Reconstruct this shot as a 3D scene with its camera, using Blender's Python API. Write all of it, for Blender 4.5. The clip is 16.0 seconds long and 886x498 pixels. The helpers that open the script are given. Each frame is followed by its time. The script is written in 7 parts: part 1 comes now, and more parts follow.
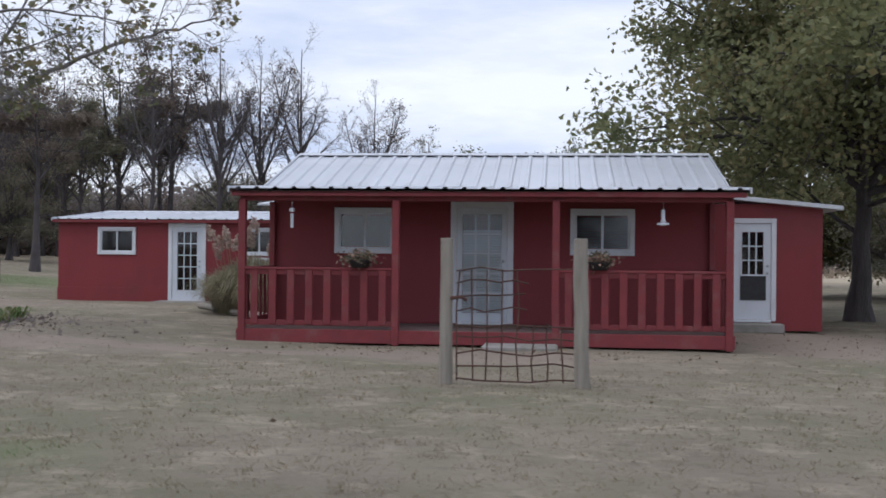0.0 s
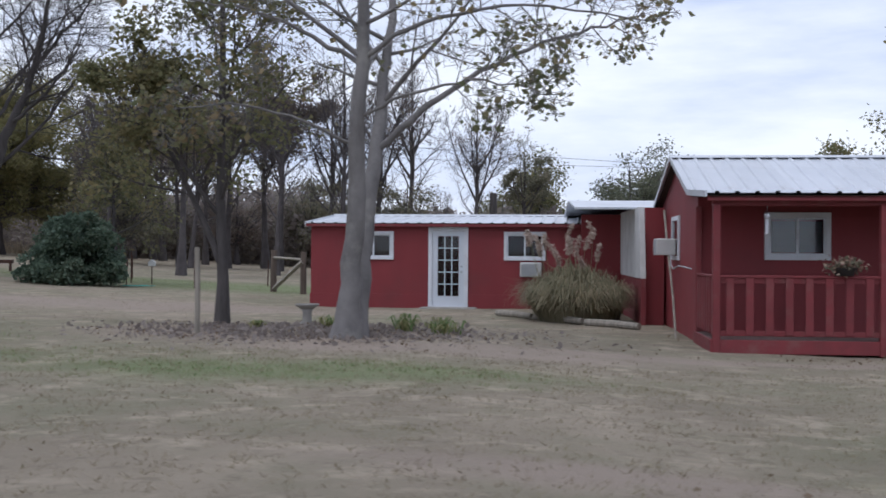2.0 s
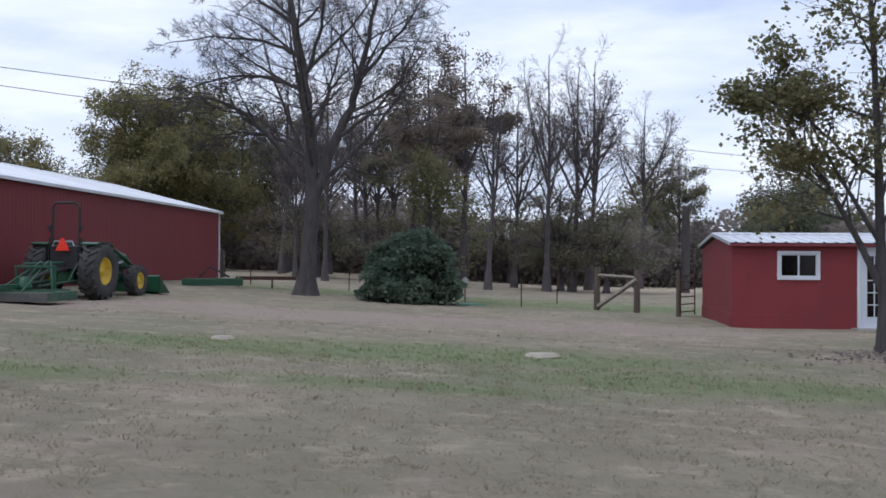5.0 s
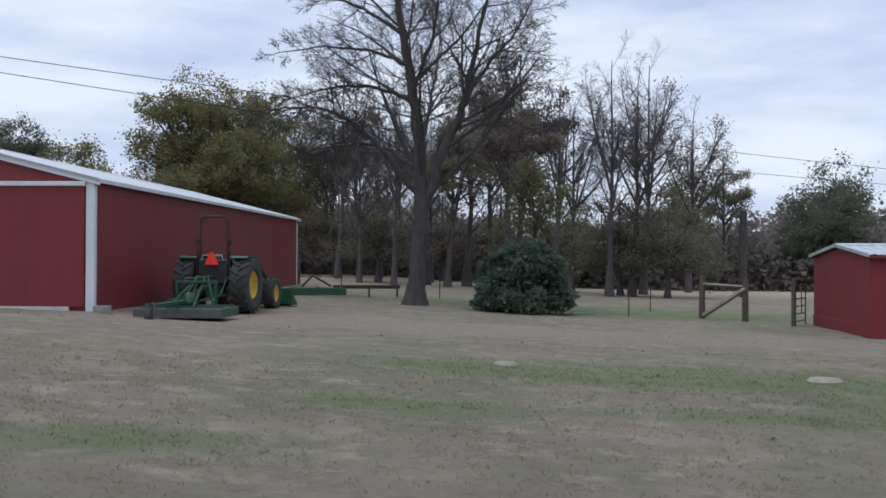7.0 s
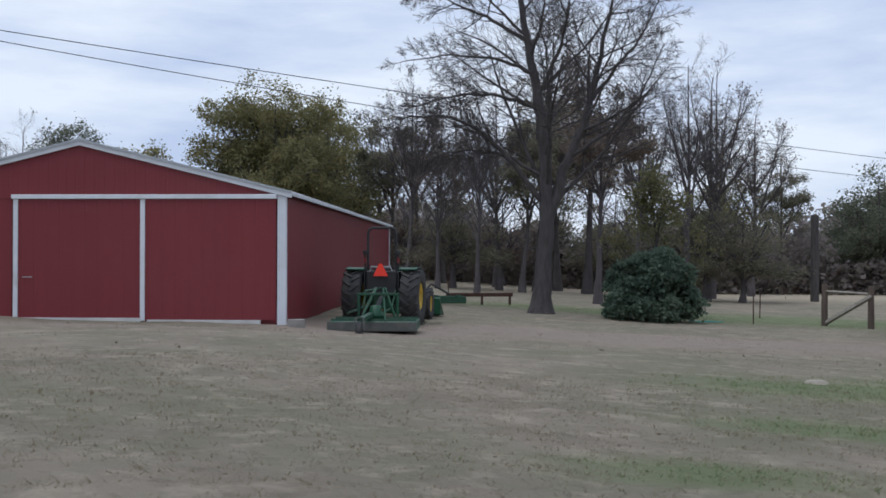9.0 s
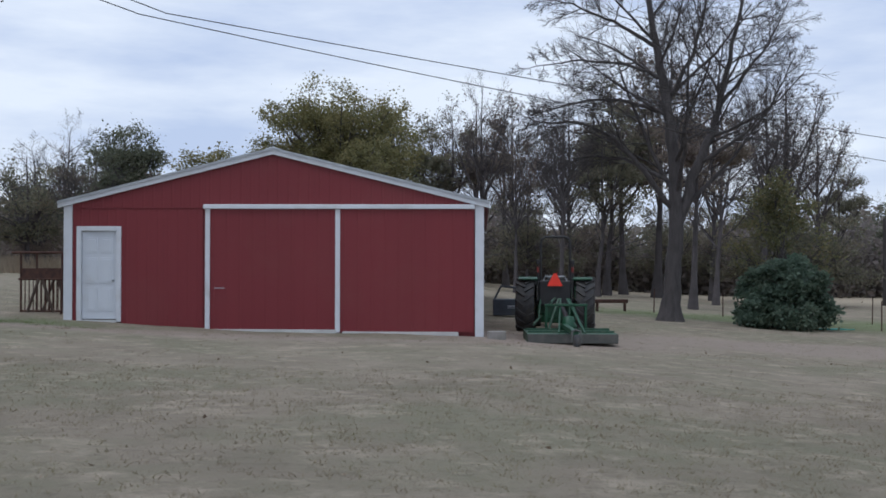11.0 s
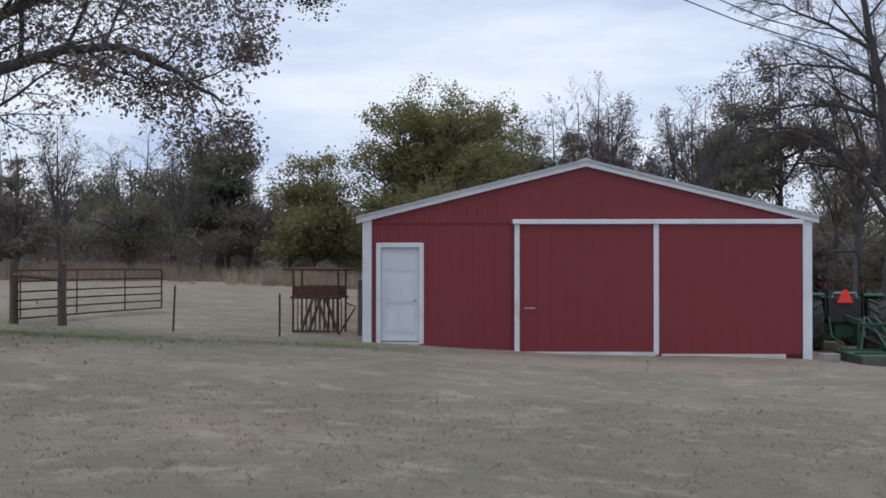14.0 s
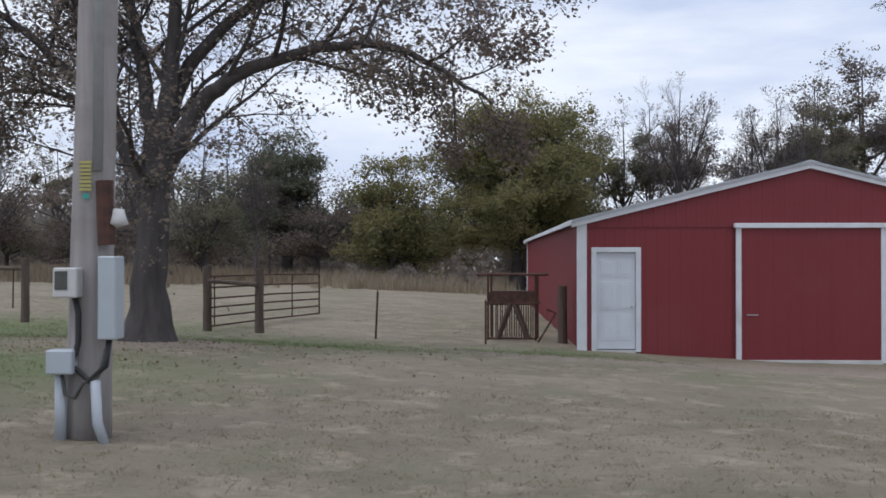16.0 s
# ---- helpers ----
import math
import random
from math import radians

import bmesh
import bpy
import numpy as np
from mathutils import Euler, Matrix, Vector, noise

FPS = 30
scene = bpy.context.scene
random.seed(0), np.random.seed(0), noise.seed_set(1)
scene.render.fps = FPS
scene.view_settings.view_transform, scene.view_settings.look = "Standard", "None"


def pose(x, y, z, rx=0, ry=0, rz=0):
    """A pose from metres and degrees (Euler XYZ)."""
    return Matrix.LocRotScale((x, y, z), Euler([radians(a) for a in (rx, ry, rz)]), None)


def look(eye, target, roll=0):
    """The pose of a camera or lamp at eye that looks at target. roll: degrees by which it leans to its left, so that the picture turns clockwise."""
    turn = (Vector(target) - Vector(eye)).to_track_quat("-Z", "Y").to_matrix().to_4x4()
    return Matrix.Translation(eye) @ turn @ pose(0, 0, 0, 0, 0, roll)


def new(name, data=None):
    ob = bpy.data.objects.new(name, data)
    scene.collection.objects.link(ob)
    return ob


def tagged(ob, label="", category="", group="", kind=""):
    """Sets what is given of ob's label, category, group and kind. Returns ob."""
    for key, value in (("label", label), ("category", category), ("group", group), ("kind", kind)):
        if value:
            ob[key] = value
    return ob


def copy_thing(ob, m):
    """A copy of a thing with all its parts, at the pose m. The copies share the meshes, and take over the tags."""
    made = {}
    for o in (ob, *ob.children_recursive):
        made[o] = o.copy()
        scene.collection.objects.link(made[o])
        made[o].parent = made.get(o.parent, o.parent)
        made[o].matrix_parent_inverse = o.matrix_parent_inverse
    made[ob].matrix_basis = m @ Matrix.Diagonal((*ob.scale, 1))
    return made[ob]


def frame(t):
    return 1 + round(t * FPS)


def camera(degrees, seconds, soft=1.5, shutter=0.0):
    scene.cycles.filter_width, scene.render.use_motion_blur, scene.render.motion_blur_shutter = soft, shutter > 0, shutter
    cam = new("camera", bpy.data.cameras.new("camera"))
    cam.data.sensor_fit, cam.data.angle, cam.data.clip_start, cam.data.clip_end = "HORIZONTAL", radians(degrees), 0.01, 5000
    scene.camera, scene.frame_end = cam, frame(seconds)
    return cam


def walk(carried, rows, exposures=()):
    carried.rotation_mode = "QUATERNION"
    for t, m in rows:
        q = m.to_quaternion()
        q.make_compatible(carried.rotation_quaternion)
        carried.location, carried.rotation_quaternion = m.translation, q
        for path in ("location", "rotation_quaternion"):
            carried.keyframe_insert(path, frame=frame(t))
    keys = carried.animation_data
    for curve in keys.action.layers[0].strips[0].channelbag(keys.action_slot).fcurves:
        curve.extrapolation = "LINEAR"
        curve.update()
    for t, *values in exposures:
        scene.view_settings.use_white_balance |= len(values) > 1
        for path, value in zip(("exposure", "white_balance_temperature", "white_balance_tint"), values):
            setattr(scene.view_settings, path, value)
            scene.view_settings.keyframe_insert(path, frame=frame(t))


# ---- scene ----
cam = camera(43.1, 16.0, soft=1.65, shutter=0.15)
PATH = [
    (0.0, (-2.012, 2.006, 0.490), (-2.893, 11.967, 0.526), 0.54),
    (0.5, (-3.743, 2.145, 0.520), (-4.596, 12.108, 0.560), 0.59),
    (1.0, (-5.711, 2.197, 0.516), (-6.536, 12.163, 0.556), 0.56),
    (1.5, (-7.807, 2.222, 0.521), (-8.603, 12.190, 0.558), 0.48),
    (2.0, (-9.952, 2.254, 0.558), (-10.719, 12.224, 0.593), 0.37),
    (2.5, (-12.102, 2.305, 0.628), (-12.842, 12.277, 0.664), 0.26),
    (3.0, (-14.244, 2.363, 0.714), (-14.961, 12.337, 0.759), 0.18),
    (3.5, (-16.398, 2.392, 0.777), (-17.097, 12.367, 0.840), 0.16),
    (4.0, (-18.618, 2.331, 0.759), (-19.305, 12.307, 0.852), 0.23),
    (4.2, (-19.543, 2.264, 0.712), (-20.227, 12.240, 0.822), 0.28),
    (6.3, (-24.908, 1.818, 1.161), (-25.429, 11.804, 1.247), 0.31),
    (6.6, (-25.622, 1.774, 1.187), (-26.131, 11.760, 1.272), 0.29),
    (7.0, (-26.562, 1.719, 1.225), (-27.059, 11.706, 1.310), 0.26),
    (7.5, (-27.719, 1.655, 1.279), (-28.202, 11.643, 1.366), 0.21),
    (8.0, (-28.855, 1.597, 1.340), (-29.328, 11.586, 1.432), 0.17),
    (8.2, (-29.303, 1.576, 1.367), (-29.773, 11.564, 1.461), 0.15),
    (10.3, (-34.352, 1.549, 1.658), (-34.730, 11.542, 1.744), 0.11),
    (10.6, (-35.061, 1.604, 1.695), (-35.428, 11.597, 1.780), 0.13),
    (11.0, (-36.012, 1.694, 1.750), (-36.368, 11.687, 1.833), 0.14),
    (11.5, (-37.210, 1.833, 1.824), (-37.553, 11.827, 1.906), 0.15),
    (12.0, (-38.411, 2.004, 1.899), (-38.746, 11.998, 1.979), 0.13),
    (12.5, (-39.614, 2.203, 1.971), (-39.943, 12.197, 2.051), 0.11),
    (13.0, (-40.813, 2.425, 2.038), (-41.139, 12.419, 2.117), 0.08),
    (13.5, (-42.008, 2.662, 2.095), (-42.332, 12.656, 2.175), 0.04),
    (14.0, (-43.193, 2.903, 2.143), (-43.518, 12.897, 2.223), 0.01),
    (14.5, (-44.368, 3.133, 2.180), (-44.695, 13.127, 2.262), -0.01),
    (15.0, (-45.530, 3.336, 2.206), (-45.860, 13.330, 2.289), -0.03),
    (15.5, (-46.678, 3.493, 2.221), (-47.010, 13.487, 2.308), -0.04),
    (16.0, (-47.810, 3.581, 2.227), (-48.145, 13.575, 2.318), -0.02),
]
walk(cam, [(t, look(eye, target, roll)) for t, eye, target, roll in PATH],
     exposures=[(0, 0.1, 6080, 12), (4.2, 0.16, 5860, 13), (7, -0.07, 5880, 9.5), (12, -0.09, 5840, 9), (16, 0.04, 6120, 11)])

# ---- light ----
world = bpy.data.worlds.new("overcast_sky")
scene.world = world
world.use_nodes = True
wn, wl = world.node_tree.nodes, world.node_tree.links
wn.clear()
w_out = wn.new("ShaderNodeOutputWorld")
w_bg = wn.new("ShaderNodeBackground")
w_sky = wn.new("ShaderNodeTexSky")
w_sky.sky_type, w_sky.sun_disc = "NISHITA", False
w_sky.sun_elevation, w_sky.sun_rotation = radians(68), radians(222)
w_dim = wn.new("ShaderNodeMix")
w_dim.data_type, w_dim.blend_type = "RGBA", "MULTIPLY"
w_dim.inputs[0].default_value = 1.0
w_dim.inputs[7].default_value = (0.09, 0.09, 0.09, 1)
wl.new(w_sky.outputs[0], w_dim.inputs[6])
w_tc = wn.new("ShaderNodeTexCoord")
w_map = wn.new("ShaderNodeMapping")
w_map.inputs["Scale"].default_value = (1.6, 1.6, 7.0)
w_map.inputs["Rotation"].default_value = (0.0, 0.12, 0.3)
wl.new(w_tc.outputs["Generated"], w_map.inputs[0])
w_no = wn.new("ShaderNodeTexNoise")
w_no.inputs["Scale"].default_value, w_no.inputs["Detail"].default_value = 2.2, 6.0
w_no.inputs["Roughness"].default_value = 0.55
wl.new(w_map.outputs[0], w_no.inputs[0])
w_ramp = wn.new("ShaderNodeValToRGB")
w_ramp.color_ramp.elements[0].position, w_ramp.color_ramp.elements[0].color = 0.34, (0.62, 0.69, 0.86, 1)
w_ramp.color_ramp.elements[1].position, w_ramp.color_ramp.elements[1].color = 0.62, (0.98, 1.0, 1.04, 1)
wl.new(w_no.outputs["Fac"], w_ramp.inputs[0])
w_mix = wn.new("ShaderNodeMix")
w_mix.data_type = "RGBA"
w_mix.inputs[0].default_value = 0.88
wl.new(w_dim.outputs[2], w_mix.inputs[6])
wl.new(w_ramp.outputs[0], w_mix.inputs[7])
wl.new(w_mix.outputs[2], w_bg.inputs[0])
w_bg.inputs[1].default_value = 1.0
wl.new(w_bg.outputs[0], w_out.inputs[0])

sun = new("sun", bpy.data.lights.new("sun", "SUN"))
sun.data.energy, sun.data.angle, sun.data.color = 1.1, radians(40), (1.0, 0.97, 0.93)
sun.matrix_world = look((-8, -9, 30), (0, 0, 0))


# ---- materials ----
def rgb(c):
    return (c[0], c[1], c[2], 1.0)


def surf(name, a, b, scale=6.0, rough=0.7, metal=0.0, bump=0.3, fine=60.0, stain=None, stain_scale=1.2, vary=0.0,
         island=0.0, stretch=(1, 1, 1), bump_dist=0.01, spec=0.4):
    """Two mixed colours at a coarse scale, fine grain on top, a soft stain and a per-piece variation."""
    m = bpy.data.materials.new(name)
    m.use_nodes = True
    n, l = m.node_tree.nodes, m.node_tree.links
    p = n["Principled BSDF"]
    p.inputs["Roughness"].default_value, p.inputs["Metallic"].default_value = rough, metal
    p.inputs["Specular IOR Level"].default_value = spec
    tc = n.new("ShaderNodeTexCoord")
    mp = n.new("ShaderNodeMapping")
    mp.inputs["Scale"].default_value = stretch
    l.new(tc.outputs["Object"], mp.inputs[0])
    big = n.new("ShaderNodeTexNoise")
    big.inputs["Scale"].default_value, big.inputs["Detail"].default_value = scale, 5.0
    l.new(mp.outputs[0], big.inputs[0])
    mix = n.new("ShaderNodeMix")
    mix.data_type = "RGBA"
    mix.inputs[6].default_value, mix.inputs[7].default_value = rgb(a), rgb(b)
    ramp = n.new("ShaderNodeMapRange")
    ramp.inputs["From Min"].default_value, ramp.inputs["From Max"].default_value = 0.32, 0.68
    l.new(big.outputs["Fac"], ramp.inputs[0])
    l.new(ramp.outputs[0], mix.inputs[0])
    col = mix.outputs[2]
    if stain:
        st = n.new("ShaderNodeTexNoise")
        st.inputs["Scale"].default_value, st.inputs["Detail"].default_value = stain_scale, 8.0
        st.inputs["Roughness"].default_value = 0.65
        l.new(tc.outputs["Object"], st.inputs[0])
        sr = n.new("ShaderNodeMapRange")
        sr.inputs["From Min"].default_value, sr.inputs["From Max"].default_value = 0.52, 0.78
        sr.inputs["To Max"].default_value = 0.7
        l.new(st.outputs["Fac"], sr.inputs[0])
        sm = n.new("ShaderNodeMix")
        sm.data_type = "RGBA"
        sm.inputs[7].default_value = rgb(stain)
        l.new(sr.outputs[0], sm.inputs[0])
        l.new(col, sm.inputs[6])
        col = sm.outputs[2]
    if vary or island:
        hsv = n.new("ShaderNodeHueSaturation")
        src = n.new("ShaderNodeNewGeometry").outputs["Random Per Island"] if island else n.new("ShaderNodeObjectInfo").outputs["Random"]
        vr = n.new("ShaderNodeMapRange")
        amt = island or vary
        vr.inputs["To Min"].default_value, vr.inputs["To Max"].default_value = 1 - amt, 1 + amt
        l.new(src, vr.inputs[0])
        l.new(vr.outputs[0], hsv.inputs["Value"])
        if island:
            hr = n.new("ShaderNodeMapRange")
            hr.inputs["To Min"].default_value, hr.inputs["To Max"].default_value = 0.5 + 0.10 * amt, 0.5 - 0.08 * amt
            wob = n.new("ShaderNodeMath")
            wob.operation = "FRACT"
            mul = n.new("ShaderNodeMath")
            mul.operation = "MULTIPLY"
            mul.inputs[1].default_value = 17.3
            l.new(src, mul.inputs[0])
            l.new(mul.outputs[0], wob.inputs[0])
            l.new(wob.outputs[0], hr.inputs[0])
            l.new(hr.outputs[0], hsv.inputs["Hue"])
        l.new(col, hsv.inputs["Color"])
        col = hsv.outputs[0]
    l.new(col, p.inputs["Base Color"])
    if bump:
        fn = n.new("ShaderNodeTexNoise")
        fn.inputs["Scale"].default_value, fn.inputs["Detail"].default_value = fine, 4.0
        l.new(mp.outputs[0], fn.inputs[0])
        bp = n.new("ShaderNodeBump")
        bp.inputs["Strength"].default_value, bp.inputs["Distance"].default_value = bump, bump_dist
        l.new(fn.outputs["Fac"], bp.inputs["Height"])
        l.new(bp.outputs[0], p.inputs["Normal"])
    return m


def leafy(name, a, b, c, rough=0.6):
    """Leaves: three colours picked per leaf, with some light passing through."""
    m = bpy.data.materials.new(name)
    m.use_nodes = True
    n, l = m.node_tree.nodes, m.node_tree.links
    p = n["Principled BSDF"]
    p.inputs["Roughness"].default_value, p.inputs["Specular IOR Level"].default_value = rough, 0.25
    r = n.new("ShaderNodeValToRGB")
    r.color_ramp.elements[0].color, r.color_ramp.elements[1].color = rgb(a), rgb(c)
    e = r.color_ramp.elements.new(0.55)
    e.color = rgb(b)
    tc = n.new("ShaderNodeTexCoord")
    no = n.new("ShaderNodeTexNoise")
    no.inputs["Scale"].default_value = 0.45
    l.new(tc.outputs["Object"], no.inputs[0])
    g = n.new("ShaderNodeNewGeometry")
    ad = n.new("ShaderNodeMath")
    ad.operation = "ADD"
    mr = n.new("ShaderNodeMapRange")
    mr.inputs["From Min"].default_value, mr.inputs["From Max"].default_value = 0.3, 0.7
    mr.inputs["To Min"].default_value, mr.inputs["To Max"].default_value = -0.35, 0.35
    l.new(no.outputs["Fac"], mr.inputs[0])
    l.new(mr.outputs[0], ad.inputs[0])
    l.new(g.outputs["Random Per Island"], ad.inputs[1])
    l.new(ad.outputs[0], r.inputs[0])
    l.new(r.outputs[0], p.inputs["Base Color"])
    tr = n.new("ShaderNodeBsdfTranslucent")
    l.new(r.outputs[0], tr.inputs[0])
    mx = n.new("ShaderNodeMixShader")
    mx.inputs[0].default_value = 0.5
    out = n["Material Output"]
    l.new(p.outputs[0], mx.inputs[1])
    l.new(tr.outputs[0], mx.inputs[2])
    l.new(mx.outputs[0], out.inputs[0])
    return m


RED_SIDING = surf("red_painted_siding", (0.19, 0.026, 0.031), (0.215, 0.031, 0.036), 1.5, 0.62, bump=0.25, fine=40,
                  stain=(0.15, 0.035, 0.037), stain_scale=0.7, stretch=(1, 1, 0.25))
RED_METAL = surf("red_painted_steel", (0.165, 0.021, 0.027), (0.18, 0.024, 0.030), 0.8, 0.5, bump=0.06, fine=25,
                 stain=(0.175, 0.036, 0.036), stain_scale=0.5, vary=0.03, stretch=(1, 1, 0.2))
RED_WOOD = surf("red_painted_wood", (0.19, 0.032, 0.037), (0.15, 0.028, 0.032), 5, 0.7, bump=0.35, fine=50,
                stain=(0.23, 0.10, 0.09), stain_scale=2.5, vary=0.06)
WHITE_TRIM = surf("white_painted_trim", (0.66, 0.68, 0.72), (0.60, 0.62, 0.66), 3, 0.55, bump=0.12, fine=40,
                  stain=(0.45, 0.44, 0.42), stain_scale=1.6)
WHITE_DOOR = surf("white_painted_door", (0.62, 0.65, 0.70), (0.58, 0.61, 0.66), 2, 0.45, bump=0.05, stain=(0.5, 0.5, 0.5))
WHITE_BOARD = surf("weathered_white_board", (0.55, 0.55, 0.54), (0.45, 0.45, 0.44), 2, 0.7, bump=0.3, stain=(0.33, 0.31, 0.29))
ROOF_METAL = surf("white_roof_steel", (0.58, 0.60, 0.64), (0.50, 0.52, 0.56), 1.2, 0.38, metal=0.25, bump=0.08, fine=15,
                  stain=(0.40, 0.39, 0.38), stain_scale=1.1, vary=0.06, stretch=(1, 0.4, 1))
# near-black timber: shade in gaps and under roofs is put into the colour
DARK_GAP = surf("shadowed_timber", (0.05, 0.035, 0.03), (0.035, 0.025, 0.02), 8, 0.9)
DECK = surf("worn_deck_boards", (0.20, 0.14, 0.13), (0.14, 0.10, 0.09), 6, 0.85, stain=(0.26, 0.09, 0.09), stretch=(0.3, 4, 1))
CONCRETE = surf("weathered_concrete", (0.30, 0.28, 0.26), (0.22, 0.21, 0.19), 5, 0.9, bump=0.5, stain=(0.14, 0.12, 0.10))
POST_WOOD = surf("grey_weathered_post", (0.30, 0.27, 0.23), (0.20, 0.18, 0.15), 3, 0.9, bump=0.6, fine=40, stain=(0.13, 0.11, 0.09), stretch=(4, 4, 0.5))
DARK_POST = surf("dark_weathered_timber", (0.13, 0.10, 0.08), (0.08, 0.06, 0.05), 3, 0.92, bump=0.6, fine=40, stretch=(4, 4, 0.5))
RUST = surf("rusty_steel", (0.11, 0.055, 0.04), (0.06, 0.035, 0.03), 9, 0.85, metal=0.2, bump=0.4)
GALV = surf("galvanised_steel", (0.42, 0.44, 0.46), (0.34, 0.36, 0.38), 6, 0.5, metal=0.4, bump=0.1)
BOX_GREY = surf("grey_enamel", (0.42, 0.46, 0.50), (0.38, 0.42, 0.46), 3, 0.5, bump=0.08, stain=(0.30, 0.31, 0.31))
BLACK = surf("black_plastic", (0.02, 0.02, 0.022), (0.03, 0.03, 0.03), 8, 0.55, bump=0.1)
RUBBER = surf("black_tyre_rubber", (0.035, 0.036, 0.039), (0.06, 0.057, 0.053), 7, 0.85, bump=0.4, stain=(0.08, 0.07, 0.055), stain_scale=4)
GREEN_PAINT = surf("green_machine_paint", (0.012, 0.062, 0.03), (0.017, 0.075, 0.038), 5, 0.42, bump=0.08, stain=(0.06, 0.07, 0.05), stain_scale=3)
GREEN_FADED = surf("faded_green_paint", (0.03, 0.075, 0.045), (0.045, 0.10, 0.065), 5, 0.65, bump=0.2, stain=(0.14, 0.12, 0.09), stain_scale=2.5)
DECK_STEEL = surf("scuffed_mower_deck", (0.06, 0.066, 0.06), (0.10, 0.097, 0.088), 5, 0.7, bump=0.3, stain=(0.15, 0.13, 0.105), stain_scale=2)
YELLOW = surf("yellow_wheel_paint", (0.62, 0.42, 0.03), (0.55, 0.36, 0.03), 6, 0.45, bump=0.08, stain=(0.25, 0.19, 0.08), stain_scale=4)
ORANGE = surf("red_orange_reflector", (0.90, 0.05, 0.03), (0.85, 0.06, 0.03), 20, 0.4, bump=0.0)
TAIL_RED = surf("dull_red_lens", (0.22, 0.03, 0.025), (0.17, 0.03, 0.025), 12, 0.35, bump=0.0)
BARK_PALE = surf("pale_grey_bark", (0.195, 0.183, 0.18), (0.12, 0.112, 0.11), 3, 0.9, bump=0.8, fine=14, stain=(0.30, 0.29, 0.26), stain_scale=2, stretch=(1, 1, 0.6), bump_dist=0.03)
BARK_DARK = surf("dark_furrowed_bark", (0.092, 0.082, 0.080), (0.055, 0.049, 0.048), 4, 0.95, bump=0.9, fine=14, stretch=(2, 2, 0.4), bump_dist=0.04)
BARK_FAR = surf("grey_brown_bark", (0.105, 0.093, 0.094), (0.068, 0.06, 0.061), 2, 0.95, bump=0.5, fine=8)
POLE_WOOD = surf("grey_utility_pole_wood", (0.34, 0.318, 0.31), (0.26, 0.24, 0.235), 2.5, 0.9, bump=0.6, fine=30, stain=(0.15, 0.125, 0.11), stretch=(5, 5, 0.3))
# far trees' leaves and BRUSH lightened and greyed: haze put into the colours
LEAF_OAK = leafy("olive_oak_leaves", (0.15, 0.155, 0.08), (0.185, 0.18, 0.09), (0.23, 0.195, 0.10))
LEAF_GREEN = leafy("green_oak_leaves", (0.165, 0.182, 0.09), (0.20, 0.207, 0.098), (0.255, 0.22, 0.11))
LEAF_YELLOW = leafy("yellow_green_oak_leaves", (0.185, 0.182, 0.088), (0.225, 0.21, 0.095), (0.285, 0.24, 0.11))
LEAF_BROWN = leafy("russet_autumn_leaves", (0.165, 0.132, 0.118), (0.20, 0.156, 0.132), (0.215, 0.188, 0.14))
LEAF_DULL = leafy("dull_grey_green_leaves", (0.128, 0.143, 0.075), (0.195, 0.188, 0.105), (0.255, 0.195, 0.112))
LEAF_MIX = leafy("olive_brown_leaves", (0.165, 0.165, 0.115), (0.195, 0.185, 0.125), (0.22, 0.185, 0.135))
LEAF_VINE = leafy("dark_green_vine_leaves", (0.085, 0.125, 0.092), (0.115, 0.165, 0.115), (0.165, 0.205, 0.145), 0.45)
LEAF_DARK = leafy("dark_green_tree_leaves", (0.12, 0.135, 0.095), (0.145, 0.155, 0.105), (0.17, 0.168, 0.11))
BRUSH = leafy("brown_underbrush", (0.205, 0.178, 0.165), (0.24, 0.205, 0.188), (0.25, 0.225, 0.185))
STRAW = leafy("dry_straw_grass", (0.29, 0.235, 0.175), (0.36, 0.295, 0.22), (0.41, 0.35, 0.26))
LAWN_DRY = leafy("dormant_lawn_blades", (0.20, 0.165, 0.115), (0.27, 0.225, 0.155), (0.23, 0.205, 0.12))
LAWN_GREEN = leafy("green_lawn_blades", (0.125, 0.18, 0.07), (0.165, 0.215, 0.085), (0.22, 0.225, 0.115))
LITTER = leafy("fallen_brown_leaves", (0.15, 0.11, 0.08), (0.22, 0.165, 0.115), (0.34, 0.28, 0.21))
PLUME = leafy("pinkish_grass_plumes", (0.46, 0.36, 0.31), (0.52, 0.42, 0.36), (0.48, 0.41, 0.33))
PAMPAS = leafy("tall_grass_blades", (0.20, 0.195, 0.125), (0.28, 0.255, 0.165), (0.37, 0.32, 0.22))
IRIS = leafy("iris_leaves", (0.11, 0.17, 0.06), (0.17, 0.20, 0.08), (0.30, 0.27, 0.14))
BLOOM = leafy("faded_flowers", (0.45, 0.30, 0.20), (0.38, 0.22, 0.20), (0.50, 0.40, 0.30))
TEAL = surf("teal_garden_hose", (0.06, 0.30, 0.26), (0.05, 0.25, 0.22), 9, 0.5, bump=0.1)
BLUE_GREY = surf("dark_blue_grey_machine", (0.045, 0.055, 0.07), (0.03, 0.036, 0.045), 5, 0.65, bump=0.2, stain=(0.10, 0.09, 0.08))
LABEL_YELLOW = surf("yellow_tag", (0.42, 0.38, 0.12), (0.38, 0.34, 0.12), 9, 0.5, bump=0)
LABEL_TEAL = surf("teal_tag", (0.05, 0.34, 0.28), (0.05, 0.3, 0.25), 9, 0.5, bump=0)
STONE = surf("pale_flat_stone", (0.36, 0.32, 0.26), (0.28, 0.25, 0.20), 6, 0.9, bump=0.5)
